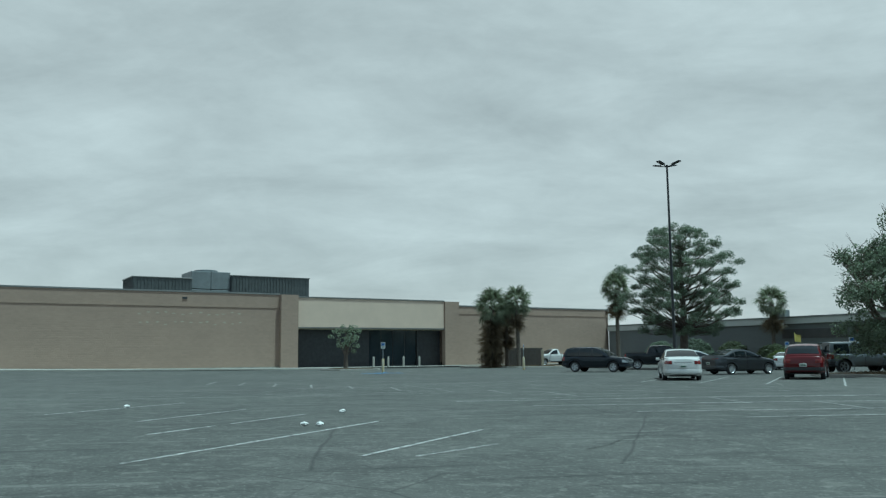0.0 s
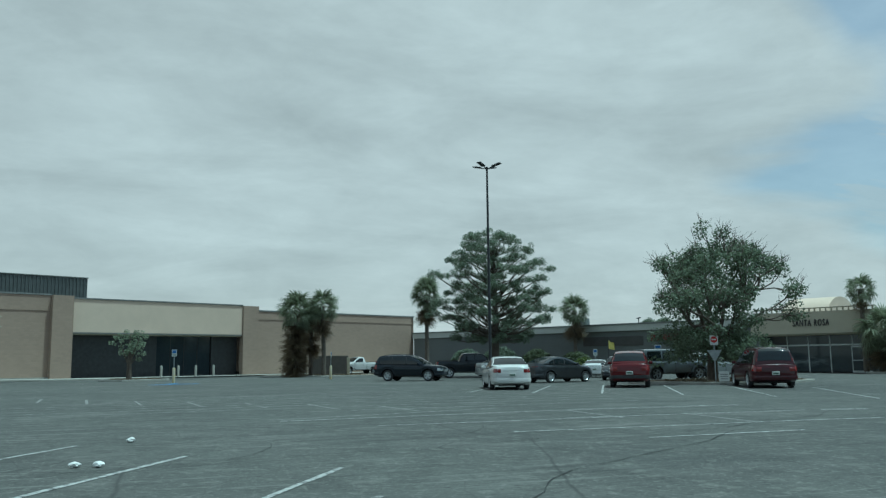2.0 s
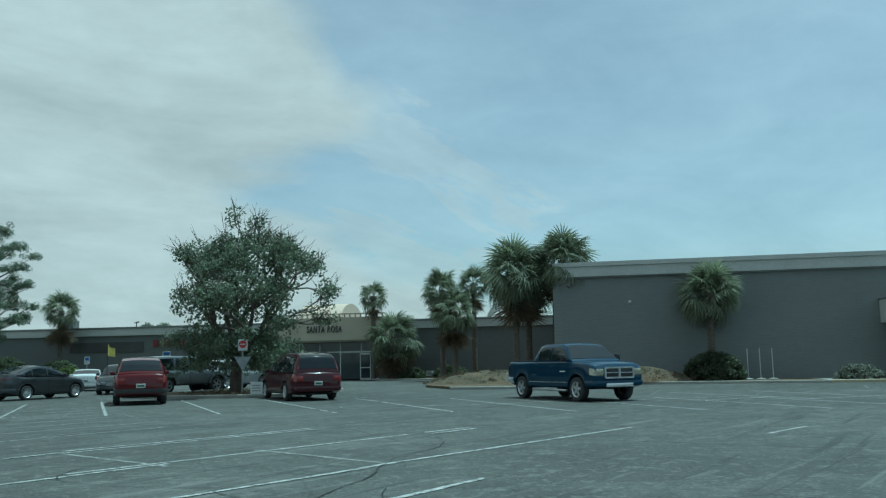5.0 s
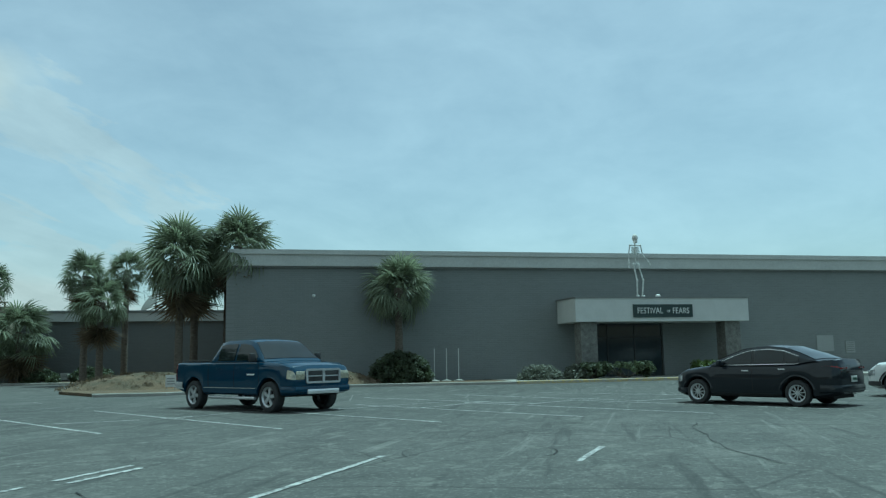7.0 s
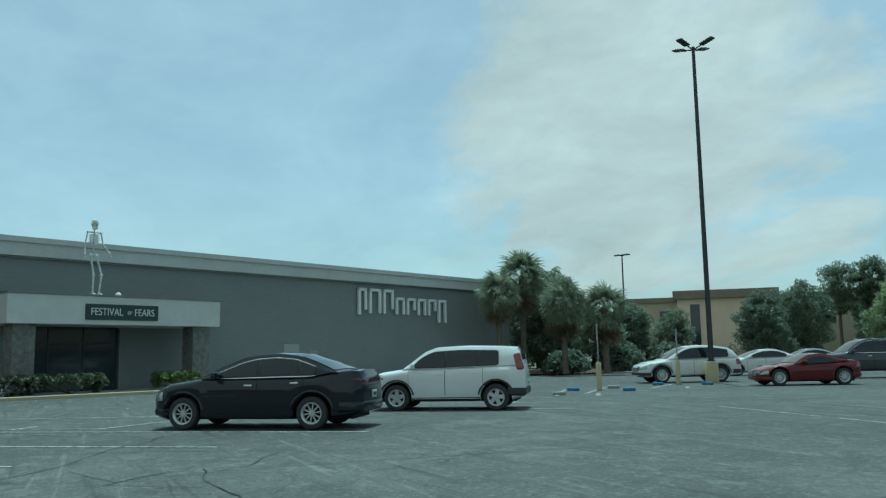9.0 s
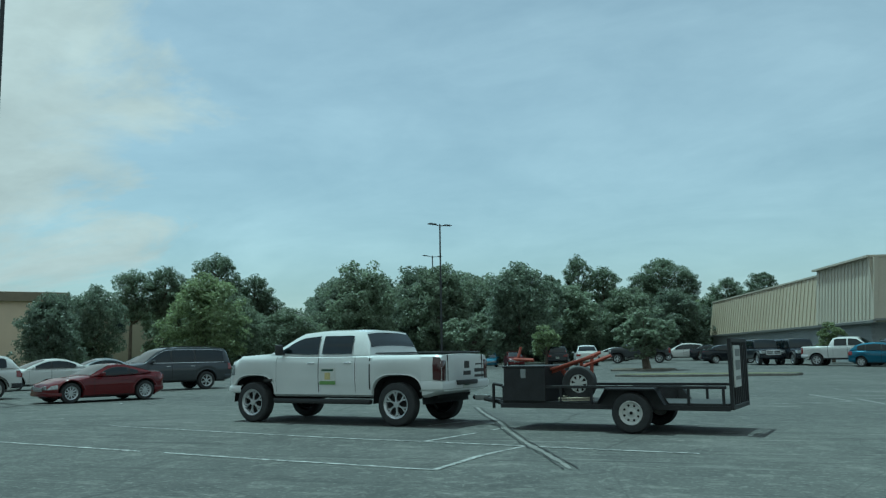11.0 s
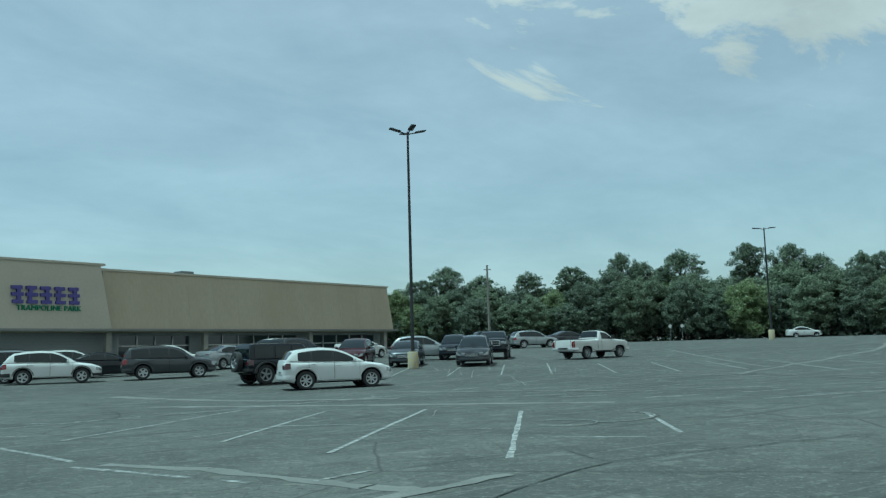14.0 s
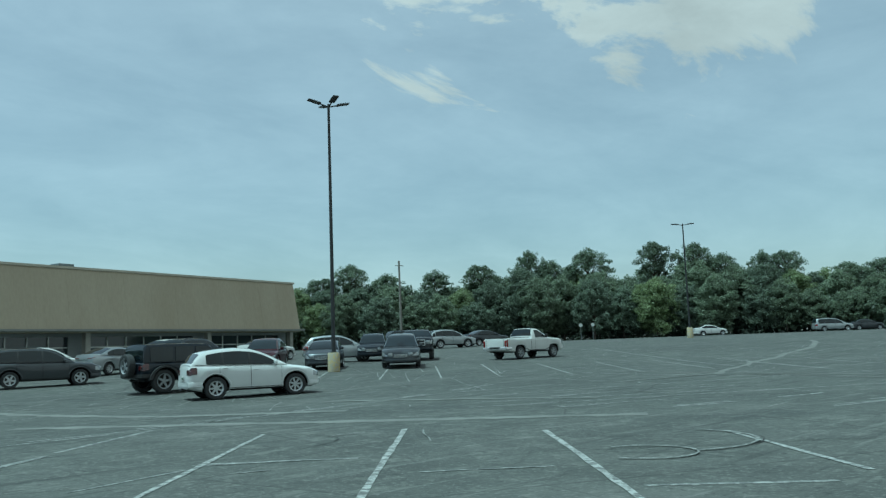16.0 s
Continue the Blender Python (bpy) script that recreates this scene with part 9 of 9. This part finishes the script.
def umbrella_pine(seed, h=15.0, w=3.0, pads=20, low=0.52):
    """Meshes for a pine with a bare stem, rising limbs and a domed crown of separate flat pads."""
    r = random.Random(seed)
    bm = bmesh.new()
    lean = Vector((r.uniform(-0.4, 0.4), r.uniform(-0.4, 0.4), 0))
    tube(bm, (0, 0, 0), lean * 0.5 + Vector((0, 0, h * 0.5)), 0.26, 0.19, 8)
    tube(bm, lean * 0.5 + Vector((0, 0, h * 0.5)), lean + Vector((0, 0, h * 0.9)), 0.19, 0.06, 7)
    vs, fs, base = [], [], 0
    for k in range(pads):
        u = (k + 0.5) / pads
        a = k * 2.4 + r.uniform(-0.4, 0.4)
        z = h * (low + (0.95 - low) * u)
        rim = w * (1 - max(0.0, (u - 0.42) / 0.62) ** 2) ** 0.5 * (0.62 + 0.9 * min(u, 0.42))
        reach = rim * r.uniform(0.45, 0.95) if k < pads - 2 else 0.3
        c = lean + Vector((math.cos(a) * reach, math.sin(a) * reach, z))
        foot = lean * 0.7 + Vector((0, 0, max(h * 0.45, z - 1.0 - 0.55 * reach)))
        mid = foot.lerp(c, 0.55) + Vector((r.uniform(-0.2, 0.2), r.uniform(-0.2, 0.2), -0.15))
        tube(bm, foot, mid, 0.085, 0.06, 5, False)
        tube(bm, mid, c, 0.06, 0.025, 5, False)
        size = w * r.uniform(0.30, 0.46)
        sub = []
        for _ in range(9):
            t, q = r.uniform(0, 2 * math.pi), math.sqrt(r.random()) * size
            sub.append((c.x + q * math.cos(t), c.y + q * math.sin(t), c.z + 0.75 * size * (1 - (q / size) ** 2) * r.uniform(0.2, 1.0) - 0.2 * size))
        v, f = leaf_cloud(sub, 44, size * 0.46, 0.15, r, 0.8, 0.85, 0.45)
        vs.append(v)
        fs.append(f + base)
        base += len(v)
    me = bpy.data.meshes.new("trunk")
    bm.to_mesh(me)
    bm.free()
    me.materials.append(BARK)
    return me, fast_mesh("crown", np.concatenate(vs), np.concatenate(fs), NEEDLE)


def crown_top(meshes):
    co = np.empty(len(meshes[1].vertices) * 3, np.float32)
    meshes[1].vertices.foreach_get("co", co)
    return float(co[2::3].max())


broad = [wood_tree(40 + k, 12.0, 4.8, 0.6, 26, 52, m) for k, m in enumerate((OAKLEAF, DARKLEAF, OAKLEAF, DARKLEAF, OAKLEAF2))]
pines = [umbrella_pine(60 + k, low=(0.50, 0.62, 0.56, 0.66)[k], pads=(34, 25, 30, 23)[k]) for k in range(4)]
young = [wood_tree(70 + k, 4.0, 1.9, 1.2, 9, 34, m, 0.8, 0.13) for k, m in enumerate((OAKLEAF, OAKLEAF2))]
TOPS = [crown_top(m) for m in broad]
PINETOPS = [crown_top(m) for m in pines]
rw = random.Random(31)


def along(pts, step):
    """Places at even steps along a line of points."""
    out, left = [], 0.0
    for (xa, ya), (xb, yb) in zip(pts, pts[1:]):
        ln = math.hypot(xb - xa, yb - ya)
        s = left
        while s < ln:
            out.append((xa + (xb - xa) * s / ln, ya + (yb - ya) * s / ln, math.atan2(yb - ya, xb - xa)))
            s += step
        left = s - ln
    return out


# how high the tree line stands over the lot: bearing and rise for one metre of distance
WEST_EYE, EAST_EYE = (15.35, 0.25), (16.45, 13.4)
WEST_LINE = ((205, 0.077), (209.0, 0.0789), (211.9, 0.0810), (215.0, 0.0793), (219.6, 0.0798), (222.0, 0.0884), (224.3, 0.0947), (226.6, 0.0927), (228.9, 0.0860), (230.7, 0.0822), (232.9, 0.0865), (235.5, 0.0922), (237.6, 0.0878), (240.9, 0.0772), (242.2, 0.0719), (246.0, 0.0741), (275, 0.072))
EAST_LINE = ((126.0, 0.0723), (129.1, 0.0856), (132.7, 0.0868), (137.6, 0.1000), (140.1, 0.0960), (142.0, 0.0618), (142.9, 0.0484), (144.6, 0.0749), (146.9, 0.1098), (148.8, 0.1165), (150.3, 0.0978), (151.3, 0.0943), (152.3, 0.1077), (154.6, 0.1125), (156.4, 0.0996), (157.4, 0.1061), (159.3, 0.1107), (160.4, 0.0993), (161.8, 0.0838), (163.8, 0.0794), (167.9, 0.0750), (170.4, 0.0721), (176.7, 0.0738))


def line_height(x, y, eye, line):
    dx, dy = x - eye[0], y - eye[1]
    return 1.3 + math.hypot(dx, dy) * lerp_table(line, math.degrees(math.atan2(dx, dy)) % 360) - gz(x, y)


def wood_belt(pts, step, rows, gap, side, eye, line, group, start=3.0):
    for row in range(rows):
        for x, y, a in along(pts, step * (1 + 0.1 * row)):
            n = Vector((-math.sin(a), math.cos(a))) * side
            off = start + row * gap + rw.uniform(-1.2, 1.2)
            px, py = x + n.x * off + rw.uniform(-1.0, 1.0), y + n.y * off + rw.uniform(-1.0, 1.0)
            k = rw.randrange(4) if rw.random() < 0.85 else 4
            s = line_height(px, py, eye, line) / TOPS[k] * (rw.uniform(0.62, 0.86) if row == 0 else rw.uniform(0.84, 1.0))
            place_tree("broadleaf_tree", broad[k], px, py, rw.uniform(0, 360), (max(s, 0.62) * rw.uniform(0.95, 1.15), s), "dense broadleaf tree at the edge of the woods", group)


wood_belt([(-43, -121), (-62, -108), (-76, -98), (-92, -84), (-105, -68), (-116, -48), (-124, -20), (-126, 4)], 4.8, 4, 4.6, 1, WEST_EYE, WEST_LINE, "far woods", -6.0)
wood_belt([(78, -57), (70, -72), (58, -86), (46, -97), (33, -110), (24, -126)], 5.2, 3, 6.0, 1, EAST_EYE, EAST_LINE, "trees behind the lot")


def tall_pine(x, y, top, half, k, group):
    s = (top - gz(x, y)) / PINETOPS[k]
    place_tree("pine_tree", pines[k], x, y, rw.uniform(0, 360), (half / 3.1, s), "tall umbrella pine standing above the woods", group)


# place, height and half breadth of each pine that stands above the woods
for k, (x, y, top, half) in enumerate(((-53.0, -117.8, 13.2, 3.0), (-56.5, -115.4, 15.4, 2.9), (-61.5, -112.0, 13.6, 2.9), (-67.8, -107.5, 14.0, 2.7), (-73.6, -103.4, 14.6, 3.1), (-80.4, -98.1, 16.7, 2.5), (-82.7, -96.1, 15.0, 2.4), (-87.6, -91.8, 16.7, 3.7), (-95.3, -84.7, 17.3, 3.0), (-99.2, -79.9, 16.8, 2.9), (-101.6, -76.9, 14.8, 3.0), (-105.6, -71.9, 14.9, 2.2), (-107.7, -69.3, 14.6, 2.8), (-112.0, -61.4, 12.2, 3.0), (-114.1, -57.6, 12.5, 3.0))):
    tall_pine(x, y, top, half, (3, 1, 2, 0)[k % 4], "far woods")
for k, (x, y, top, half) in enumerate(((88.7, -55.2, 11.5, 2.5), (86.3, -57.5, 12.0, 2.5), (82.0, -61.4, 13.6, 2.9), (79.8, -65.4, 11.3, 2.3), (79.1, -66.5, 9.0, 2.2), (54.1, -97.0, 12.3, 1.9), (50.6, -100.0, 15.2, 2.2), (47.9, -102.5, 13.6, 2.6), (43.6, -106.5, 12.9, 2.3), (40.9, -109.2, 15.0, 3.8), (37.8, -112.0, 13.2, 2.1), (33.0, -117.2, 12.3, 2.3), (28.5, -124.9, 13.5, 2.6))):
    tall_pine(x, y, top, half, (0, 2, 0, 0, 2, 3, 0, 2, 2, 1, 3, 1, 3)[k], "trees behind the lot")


def underwood(name, pts, step, side, seed, label):
    """Low shrubs that close the foot of the woods."""
    r = random.Random(seed)
    cs = []
    for x, y, a in along(pts, step):
        n = Vector((-math.sin(a), math.cos(a))) * side
        for _ in range(11):
            o = r.uniform(-7.0, 14.0) if seed == 3 else r.uniform(0.8, 22.0)
            qx, qy = x + n.x * o + r.uniform(-1, 1), y + n.y * o + r.uniform(-1, 1)
            cs.append((qx, qy, gz(qx, qy) + 4.6 * r.random() ** 1.4 - 0.2))
    v, f = leaf_cloud(cs, 46, 1.35, 0.27, r, 0.5, 0.8)
    tagged(new(name, fast_mesh(name, v, f, DARKLEAF)), label, "shrubs", kind="stuff")


underwood("underwood_west", [(-43, -121), (-62, -108), (-76, -98), (-92, -84), (-105, -68), (-116, -48), (-124, -20), (-126, 4)], 1.1, 1, 3, "dark undergrowth at the foot of the woods")
underwood("underwood_east", [(78, -57), (70, -72), (58, -86), (46, -97), (33, -110), (24, -126)], 1.1, 1, 4, "dark undergrowth below the trees")

# trees before the beige building
for x, y, top, k in ((75.3, -38.4, 7.92, 1), (79.9, -39.2, 7.37, 3)):
    place_tree("broadleaf_tree", broad[k], x, y, 70 * k, (0.52, top / TOPS[k]), "leafy tree before the beige building", "lot trees")
# tree tops behind the mall
for x, y, top, k in ((59.3, 117.9, 7.31, 0), (62.5, 119.5, 7.51, 2)):
    place_tree("umbrella_pine", pines[k], x, y, 40 * k, (0.62, top / PINETOPS[k]), "pine top showing over the mall's roof", "lot trees")
# single trees across the lot
big_pine(19.75, 69.3, 12.0, 5.35)
big_oak(24.5, 45.2, 8.9)
place_tree("sapling", wood_tree(81, 4.0, 1.5, 1.5, 7, 9, OAKLEAF, 0.7, 0.11), -8.8, 75.5, 20, (1.0, 1.0), "thin sparse young tree before the brick store")
place_tree("small_tree", young[0], 28.4, -40.5, 70, (1.2, 0.85), "round young tree on a kerbed island", "lot trees")
place_tree("small_tree", young[0], 45.8, -52.3, 160, (1.4, 1.05), "round young tree among parked cars", "lot trees")
place_tree("small_tree", young[1], 42.0, -60.5, 10, (0.8, 0.85), "bright green young tree", "lot trees")
place_tree("small_tree", young[1], 17.9, -54.3, 10, (0.62, 0.68), "young tree beside the hall", "lot trees")
for x, y, s, k in ((76.0, -9.0, 0.58, 1), (73.5, -12.5, 0.60, 3), (81.0, -14.5, 0.70, 0), (71.5, -10.0, 0.62, 3), (86.0, -18.5, 0.76, 2), (79.0, -8.0, 0.55, 0), (66.5, -13.0, 0.40, 2), (70.5, -17.5, 0.42, 1), (74.0, -24.0, 0.40, 2), (71.0, -30.5, 0.52, 3), (65.3, -41.0, 0.78, 4), (66.0, -46.0, 0.55, 2), (64.0, -51.0, 0.74, 0), (60.5, -58.0, 0.88, 2), (56.0, -66.5, 0.88, 0), (60.0, -70.0, 0.9, 3), (50.5, -76.0, 0.96, 1), (47.5, -84.0, 1.0, 0), (41.0, -88.0, 0.92, 2), (36.5, -95.0, 0.95, 3)):
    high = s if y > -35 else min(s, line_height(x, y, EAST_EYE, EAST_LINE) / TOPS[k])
    place_tree("broadleaf_tree", broad[k], x, y, s * 400, (s, high), "leafy tree in the row behind the cars", "lot trees")


# --- palms: each frond is a fan on a stalk ---
def frond_mesh(seed, droop, blade=0.70, stalk=0.90):
    r = random.Random(seed)
    vs, fs = [], []
    # stalk
    for k in range(5):
        u = k / 4
        x, z = stalk * u, -droop * 0.35 * u * u
        vs += [(x, 0.014, z), (x, -0.014, z)]
        if k:
            b = len(vs)
            fs.append((b - 4, b - 3, b - 1, b - 2))
    cx, cz = stalk, -droop * 0.35
    n = 17
    for k in range(n):
        a = radians(-112 + 224 * k / (n - 1))
        ln = blade * (1.0 - 0.22 * abs(k - (n - 1) / 2) / (n / 2)) * r.uniform(0.9, 1.1)
        dx, dy = math.cos(a), math.sin(a)
        w = 0.034
        bend = r.uniform(0.45, 1.15)
        b = len(vs)
        for u, ww in ((0.05, 0.4), (0.5, 1.0), (0.8, 0.7), (1.0, 0.06)):
            x, y = cx + dx * ln * u, dy * ln * u
            z = cz + 0.07 * math.sin(math.pi * u) - (0.25 + droop) * (u ** 2.4) * ln * bend - 0.22 * abs(math.sin(a)) * u
            vs += [(x - dy * w * ww, y + dx * w * ww, z - 0.02 * ww), (x, y, z + 0.012 * ww), (x + dy * w * ww, y - dx * w * ww, z - 0.02 * ww)]
        for s in range(3):
            for q in range(2):
                i = b + s * 3 + q
                fs.append((i, i + 1, i + 4, i + 3))
    return vs, fs


FRONDS = []
for k in range(4):
    vs, fs = frond_mesh(90 + k, (0.28, 0.46, 0.62, 0.78)[k])
    FRONDS.append(mesh_of("frond", vs, fs, FROND))
vs, fs = frond_mesh(99, 1.25)
DEAD = mesh_of("frond", vs, fs, DEADFROND)


def palm(x, y, top, label, size=1.0, count=46, skirt=8, lean=0.0, seed=0, ground_z=0.12, skirt_drop=0.0):
    r = random.Random(1000 + seed)
    p = empty("palm_tree", pose(x, y, ground_z, 0, 0, r.uniform(0, 360)), label, "palm", "cabbage palms")
    crown_r = 1.45 * size
    h = top - crown_r * 0.92 - ground_z
    bm = bmesh.new()
    rings = 14
    prev = None
    for k in range(rings + 1):
        u = k / rings
        rad = (0.155 + 0.05 * (1 - u) + (0.02 if k % 2 else 0)) * (1 if size > 0.8 else 0.85)
        if u > 0.86:
            rad += 0.06
        ring = [bm.verts.new((lean * u * u + rad * math.cos(t), rad * math.sin(t), h * u)) for t in (2 * math.pi * q / 10 for q in range(10))]
        if prev:
            for q in range(10):
                bm.faces.new((prev[q], prev[(q + 1) % 10], ring[(q + 1) % 10], ring[q]))
        prev = ring
    bm.faces.new(prev)
    part("trunk", bm, PALMBARK, p, "ringed grey palm trunk", 50)
    count = int(count * 1.2)
    for k in range(count):
        u = (k + 0.5) / count
        el = 84 - 116 * u + r.uniform(-9, 9)
        az = k * 137.5 + r.uniform(-12, 12)
        idx = 0 if el > 45 else 1 if el > 12 else 2 if el > -18 else 3
        s = size * r.uniform(0.66, 1.02)
        ob = new("frond", FRONDS[idx])
        ob.parent = p
        ob.matrix_basis = pose(lean, 0, h + 0.10 - 0.30 * u, 0, 0, az) @ pose(0, 0, 0, r.uniform(-45, 45), -el, 0) @ Matrix.Diagonal((s, s, s, 1))
    for k in range(skirt):
        ob = new("frond", DEAD)
        ob.parent = p
        ob.matrix_basis = pose(lean, 0, h - 0.25 - r.uniform(0, 0.35 + skirt_drop), 0, 0, k * 137.5) @ pose(0, 0, 0, r.uniform(-20, 20), r.uniform(60, 84), 0) @ Matrix.Diagonal((size * 0.9, size * 0.9, size * 0.9, 1))
    return p


palm(4.6, 80.2, 7.55, "cabbage palm with a thick skirt of dead fronds", 1.25, 50, 70, 0, 1, skirt_drop=4.2)
palm(7.1, 80.0, 7.75, "cabbage palm beside the brick store", 1.1, 46, 12, 0.2, 2, skirt_drop=0.8)
palm(6.1, 81.6, 6.6, "shorter cabbage palm in the clump", 1.0, 40, 20, 0, 3, skirt_drop=1.5)
palm(16.7, 80.6, 9.05, "tall cabbage palm with a drooping skirt", 1.15, 52, 16, 0, 4, skirt_drop=0.7)
p3 = grid(71.6, -54.3)
palm(p3.x, p3.y, 7.75, "cabbage palm against the mall wall", 1.15, 46, 16, 0, 5, skirt_drop=0.8)
palm(46.0, 51.7, 7.85, "cabbage palm in the clump by the mall", 1.05, 46, 10, 0, 6)
palm(45.6, 50.2, 6.4, "lower cabbage palm in the clump", 1.2, 48, 14, 0, 7, skirt_drop=0.5)
palm(48.9, 51.2, 8.25, "slim cabbage palm with an open crown", 0.95, 40, 8, 0, 8)
palm(41.3, 41.6, 8.45, "big cabbage palm with a broad full crown", 1.5, 60, 10, 0, 9, skirt_drop=0.3)
palm(43.1, 42.0, 7.4, "cabbage palm behind a larger one", 1.25, 48, 6, 0, 10)
palm(42.9, 39.3, 8.95, "tall cabbage palm at the store corner", 1.35, 56, 6, 0, 11)
palm(44.0, 40.6, 8.6, "tall cabbage palm behind the corner one", 1.1, 44, 10, 0, 12)
ps = grid(71.4, -26.7)
palm(ps.x, ps.y, 7.7, "small-headed palm beside the entrance", 0.85, 40, 4, 0, 13)
pd = grid(70.4, -24.8)
palm(pd.x, pd.y, 5.35, "low palm with long drooping pale fronds", 1.55, 46, 16, 0, 14)
palm(45.05, 31.3, 6.5, "cabbage palm before the brown brick wall", 1.28, 60, 0, 0, 15)
palm(66.7, -6.8, 8.8, "tall cabbage palm at the store's far corner", 1.35, 50, 14, 0, 16)
palm(64.0, -3.9, 6.95, "cabbage palm at the store's far end", 1.05, 44, 10, 0, 17)
palm(62.4, -7.9, 6.4, "lower palm before the magnolia", 1.2, 46, 14, 0, 18)
palm(61.4, -10.4, 6.0, "lower palm among magnolia leaves", 1.2, 46, 14, 0, 19)


def shrub(x, y, sx, sy, h, material, label, seed, turn=0.0, leaf=0.07, z=0.12, square=False, name="shrub"):
    r = random.Random(seed)
    s = empty(name, pose(x, y, z, 0, 0, turn), label, "shrub", "shrubs")
    bm = bmesh.new()
    cs = []
    n = int(max(60, sx * sy * h * 170))
    for k in range(min(n, 640)):
        if square:
            c = Vector((r.uniform(-sx, sx), r.uniform(-sy, sy), r.uniform(0.15, h)))
            face = r.randrange(3)
            if face == 0:
                c.z = h * r.uniform(0.9, 1.0)
            elif face == 1:
                c.y = sy * r.choice((-1, 1)) * r.uniform(0.9, 1.0)
            else:
                c.x = sx * r.choice((-1, 1)) * r.uniform(0.92, 1.0)
        else:
            d = Vector((r.gauss(0, 1), r.gauss(0, 1), abs(r.gauss(0, 1)))).normalized()
            c = Vector((d.x * sx, d.y * sy, 0.1 + d.z * (h - 0.15))) * r.uniform(0.72, 1.0)
        cs.append(tuple(c))
    for k in range(8):
        q = Vector(cs[k * 3])
        tube(bm, (0, 0, 0), q * 0.85, 0.025, 0.01, 4, False)
    part("stems", bm, BARK, s)
    v, f = leaf_cloud(cs, 34, 0.16 + 0.05 * h, leaf, r, 0.5, 0.9)
    ob = new("leaves", fast_mesh("leaves", v, f, material))
    ob.parent = s
    return s


def gshrub(a, b, sa, sb, h, material, label, seed, **k):
    p = grid(a, b)
    shrub(p.x, p.y, sb, sa, h, material, label, seed, turn=math.degrees(math.atan2(U.y, U.x)), **k)


gshrub(54.0, -3.3, 0.9, 1.5, 1.55, HEDGELEAF, "rounded dark clipped shrub under a palm", 1, leaf=0.08)
gshrub(52.9, 3.5, 0.55, 1.15, 0.75, GREYLEAF, "low silvery grey shrub by the yellow kerb", 2)
gshrub(52.9, 5.4, 0.5, 0.65, 0.72, GREYLEAF, "small silvery shrub by the kerb", 3)
gshrub(52.9, 6.2, 0.45, 0.6, 0.7, HEDGELEAF, "small dark clipped shrub", 4, square=True)
gshrub(52.9, 8.1, 0.45, 1.25, 0.72, HEDGELEAF, "low clipped hedge before the canopy", 5, square=True, name="hedge")
gshrub(52.9, 13.0, 0.45, 1.0, 0.72, YELLOWLEAF, "low clipped yellow-green hedge", 6, square=True, name="hedge")
gshrub(53.2, -8.9, 0.7, 1.4, 0.6, HEDGELEAF, "straggling low shrub on the bank", 7)
for k, (a, b, sa, sb, h, mt, lb) in enumerate(((70, -58, 1.4, 2.0, 2.2, HEDGELEAF, "dark shrub along the mall wall"), (70.5, -53.5, 1.2, 2.0, 1.9, HEDGELEAF, "dark shrub along the mall wall"), (67.6, -50.5, 1.0, 1.5, 1.25, YELLOWLEAF, "yellow-green shrub in the mall bed"), (67.4, -46.2, 1.0, 1.6, 1.3, YELLOWLEAF, "yellow-green rounded shrub in the mall bed"), (70, -63, 1.6, 2.4, 2.6, DARKLEAF, "tall dark shrub by the mall corner"), (69.5, -67.5, 1.5, 2.2, 2.4, DARKLEAF, "tall dark shrub by the mall corner"), (71, -43, 1.0, 2.0, 1.6, HEDGELEAF, "dark shrub below the red letters"), (70.5, -23.5, 0.9, 1.2, 0.8, HEDGELEAF, "low shrub beside the mall entrance"), (70.8, -20.5, 0.9, 1.4, 0.9, HEDGELEAF, "low shrub on the mulch bed"), (50.5, 41.5, 1.2, 2.4, 1.6, DARKLEAF, "dark shrub at the far corner"), (49.5, 47.0, 1.4, 3.0, 2.2, DARKLEAF, "dark shrub below the magnolias"), (48.8, 53.5, 1.4, 3.2, 2.0, DARKLEAF, "dark shrub along the drive"), (48.6, 60.5, 1.2, 3.4, 1.2, HEDGELEAF, "low hedge along the drive"))):
    gshrub(a, b, sa, sb, h, mt, lb, 20 + k, leaf=0.10)
# fringe of dry grass tufts on the banks
r_g = random.Random(77)
cs = []
for a0, b0, la, lb in ((54.3, -15.2, 2.6, 3.8), (53.6, -7.6, 1.6, 3.4), (50.5, 44, 2.5, 5), (49.5, -67, 4, 3), (32.4, -69, 2, 1.6), (45, -25, 4, 3.4)):
    for _ in range(260):
        t, u = r_g.uniform(0, 2 * math.pi), math.sqrt(r_g.random())
        p = grid(a0 + la * u * math.cos(t), b0 + lb * u * math.sin(t))
        h = 0.68 * (1 - u ** 2.2) if a0 > 53 else 0.0
        cs.append((p.x, p.y, 0.14 + h))
v, f = leaf_cloud(cs, 9, 0.14, 0.07, r_g, 0.1, 0.6, 0.25)
tagged(new("dry_grass", fast_mesh("dry_grass", v, f, DEADFROND)), "dry straw tufts on the banks and beds", "grass", kind="stuff")
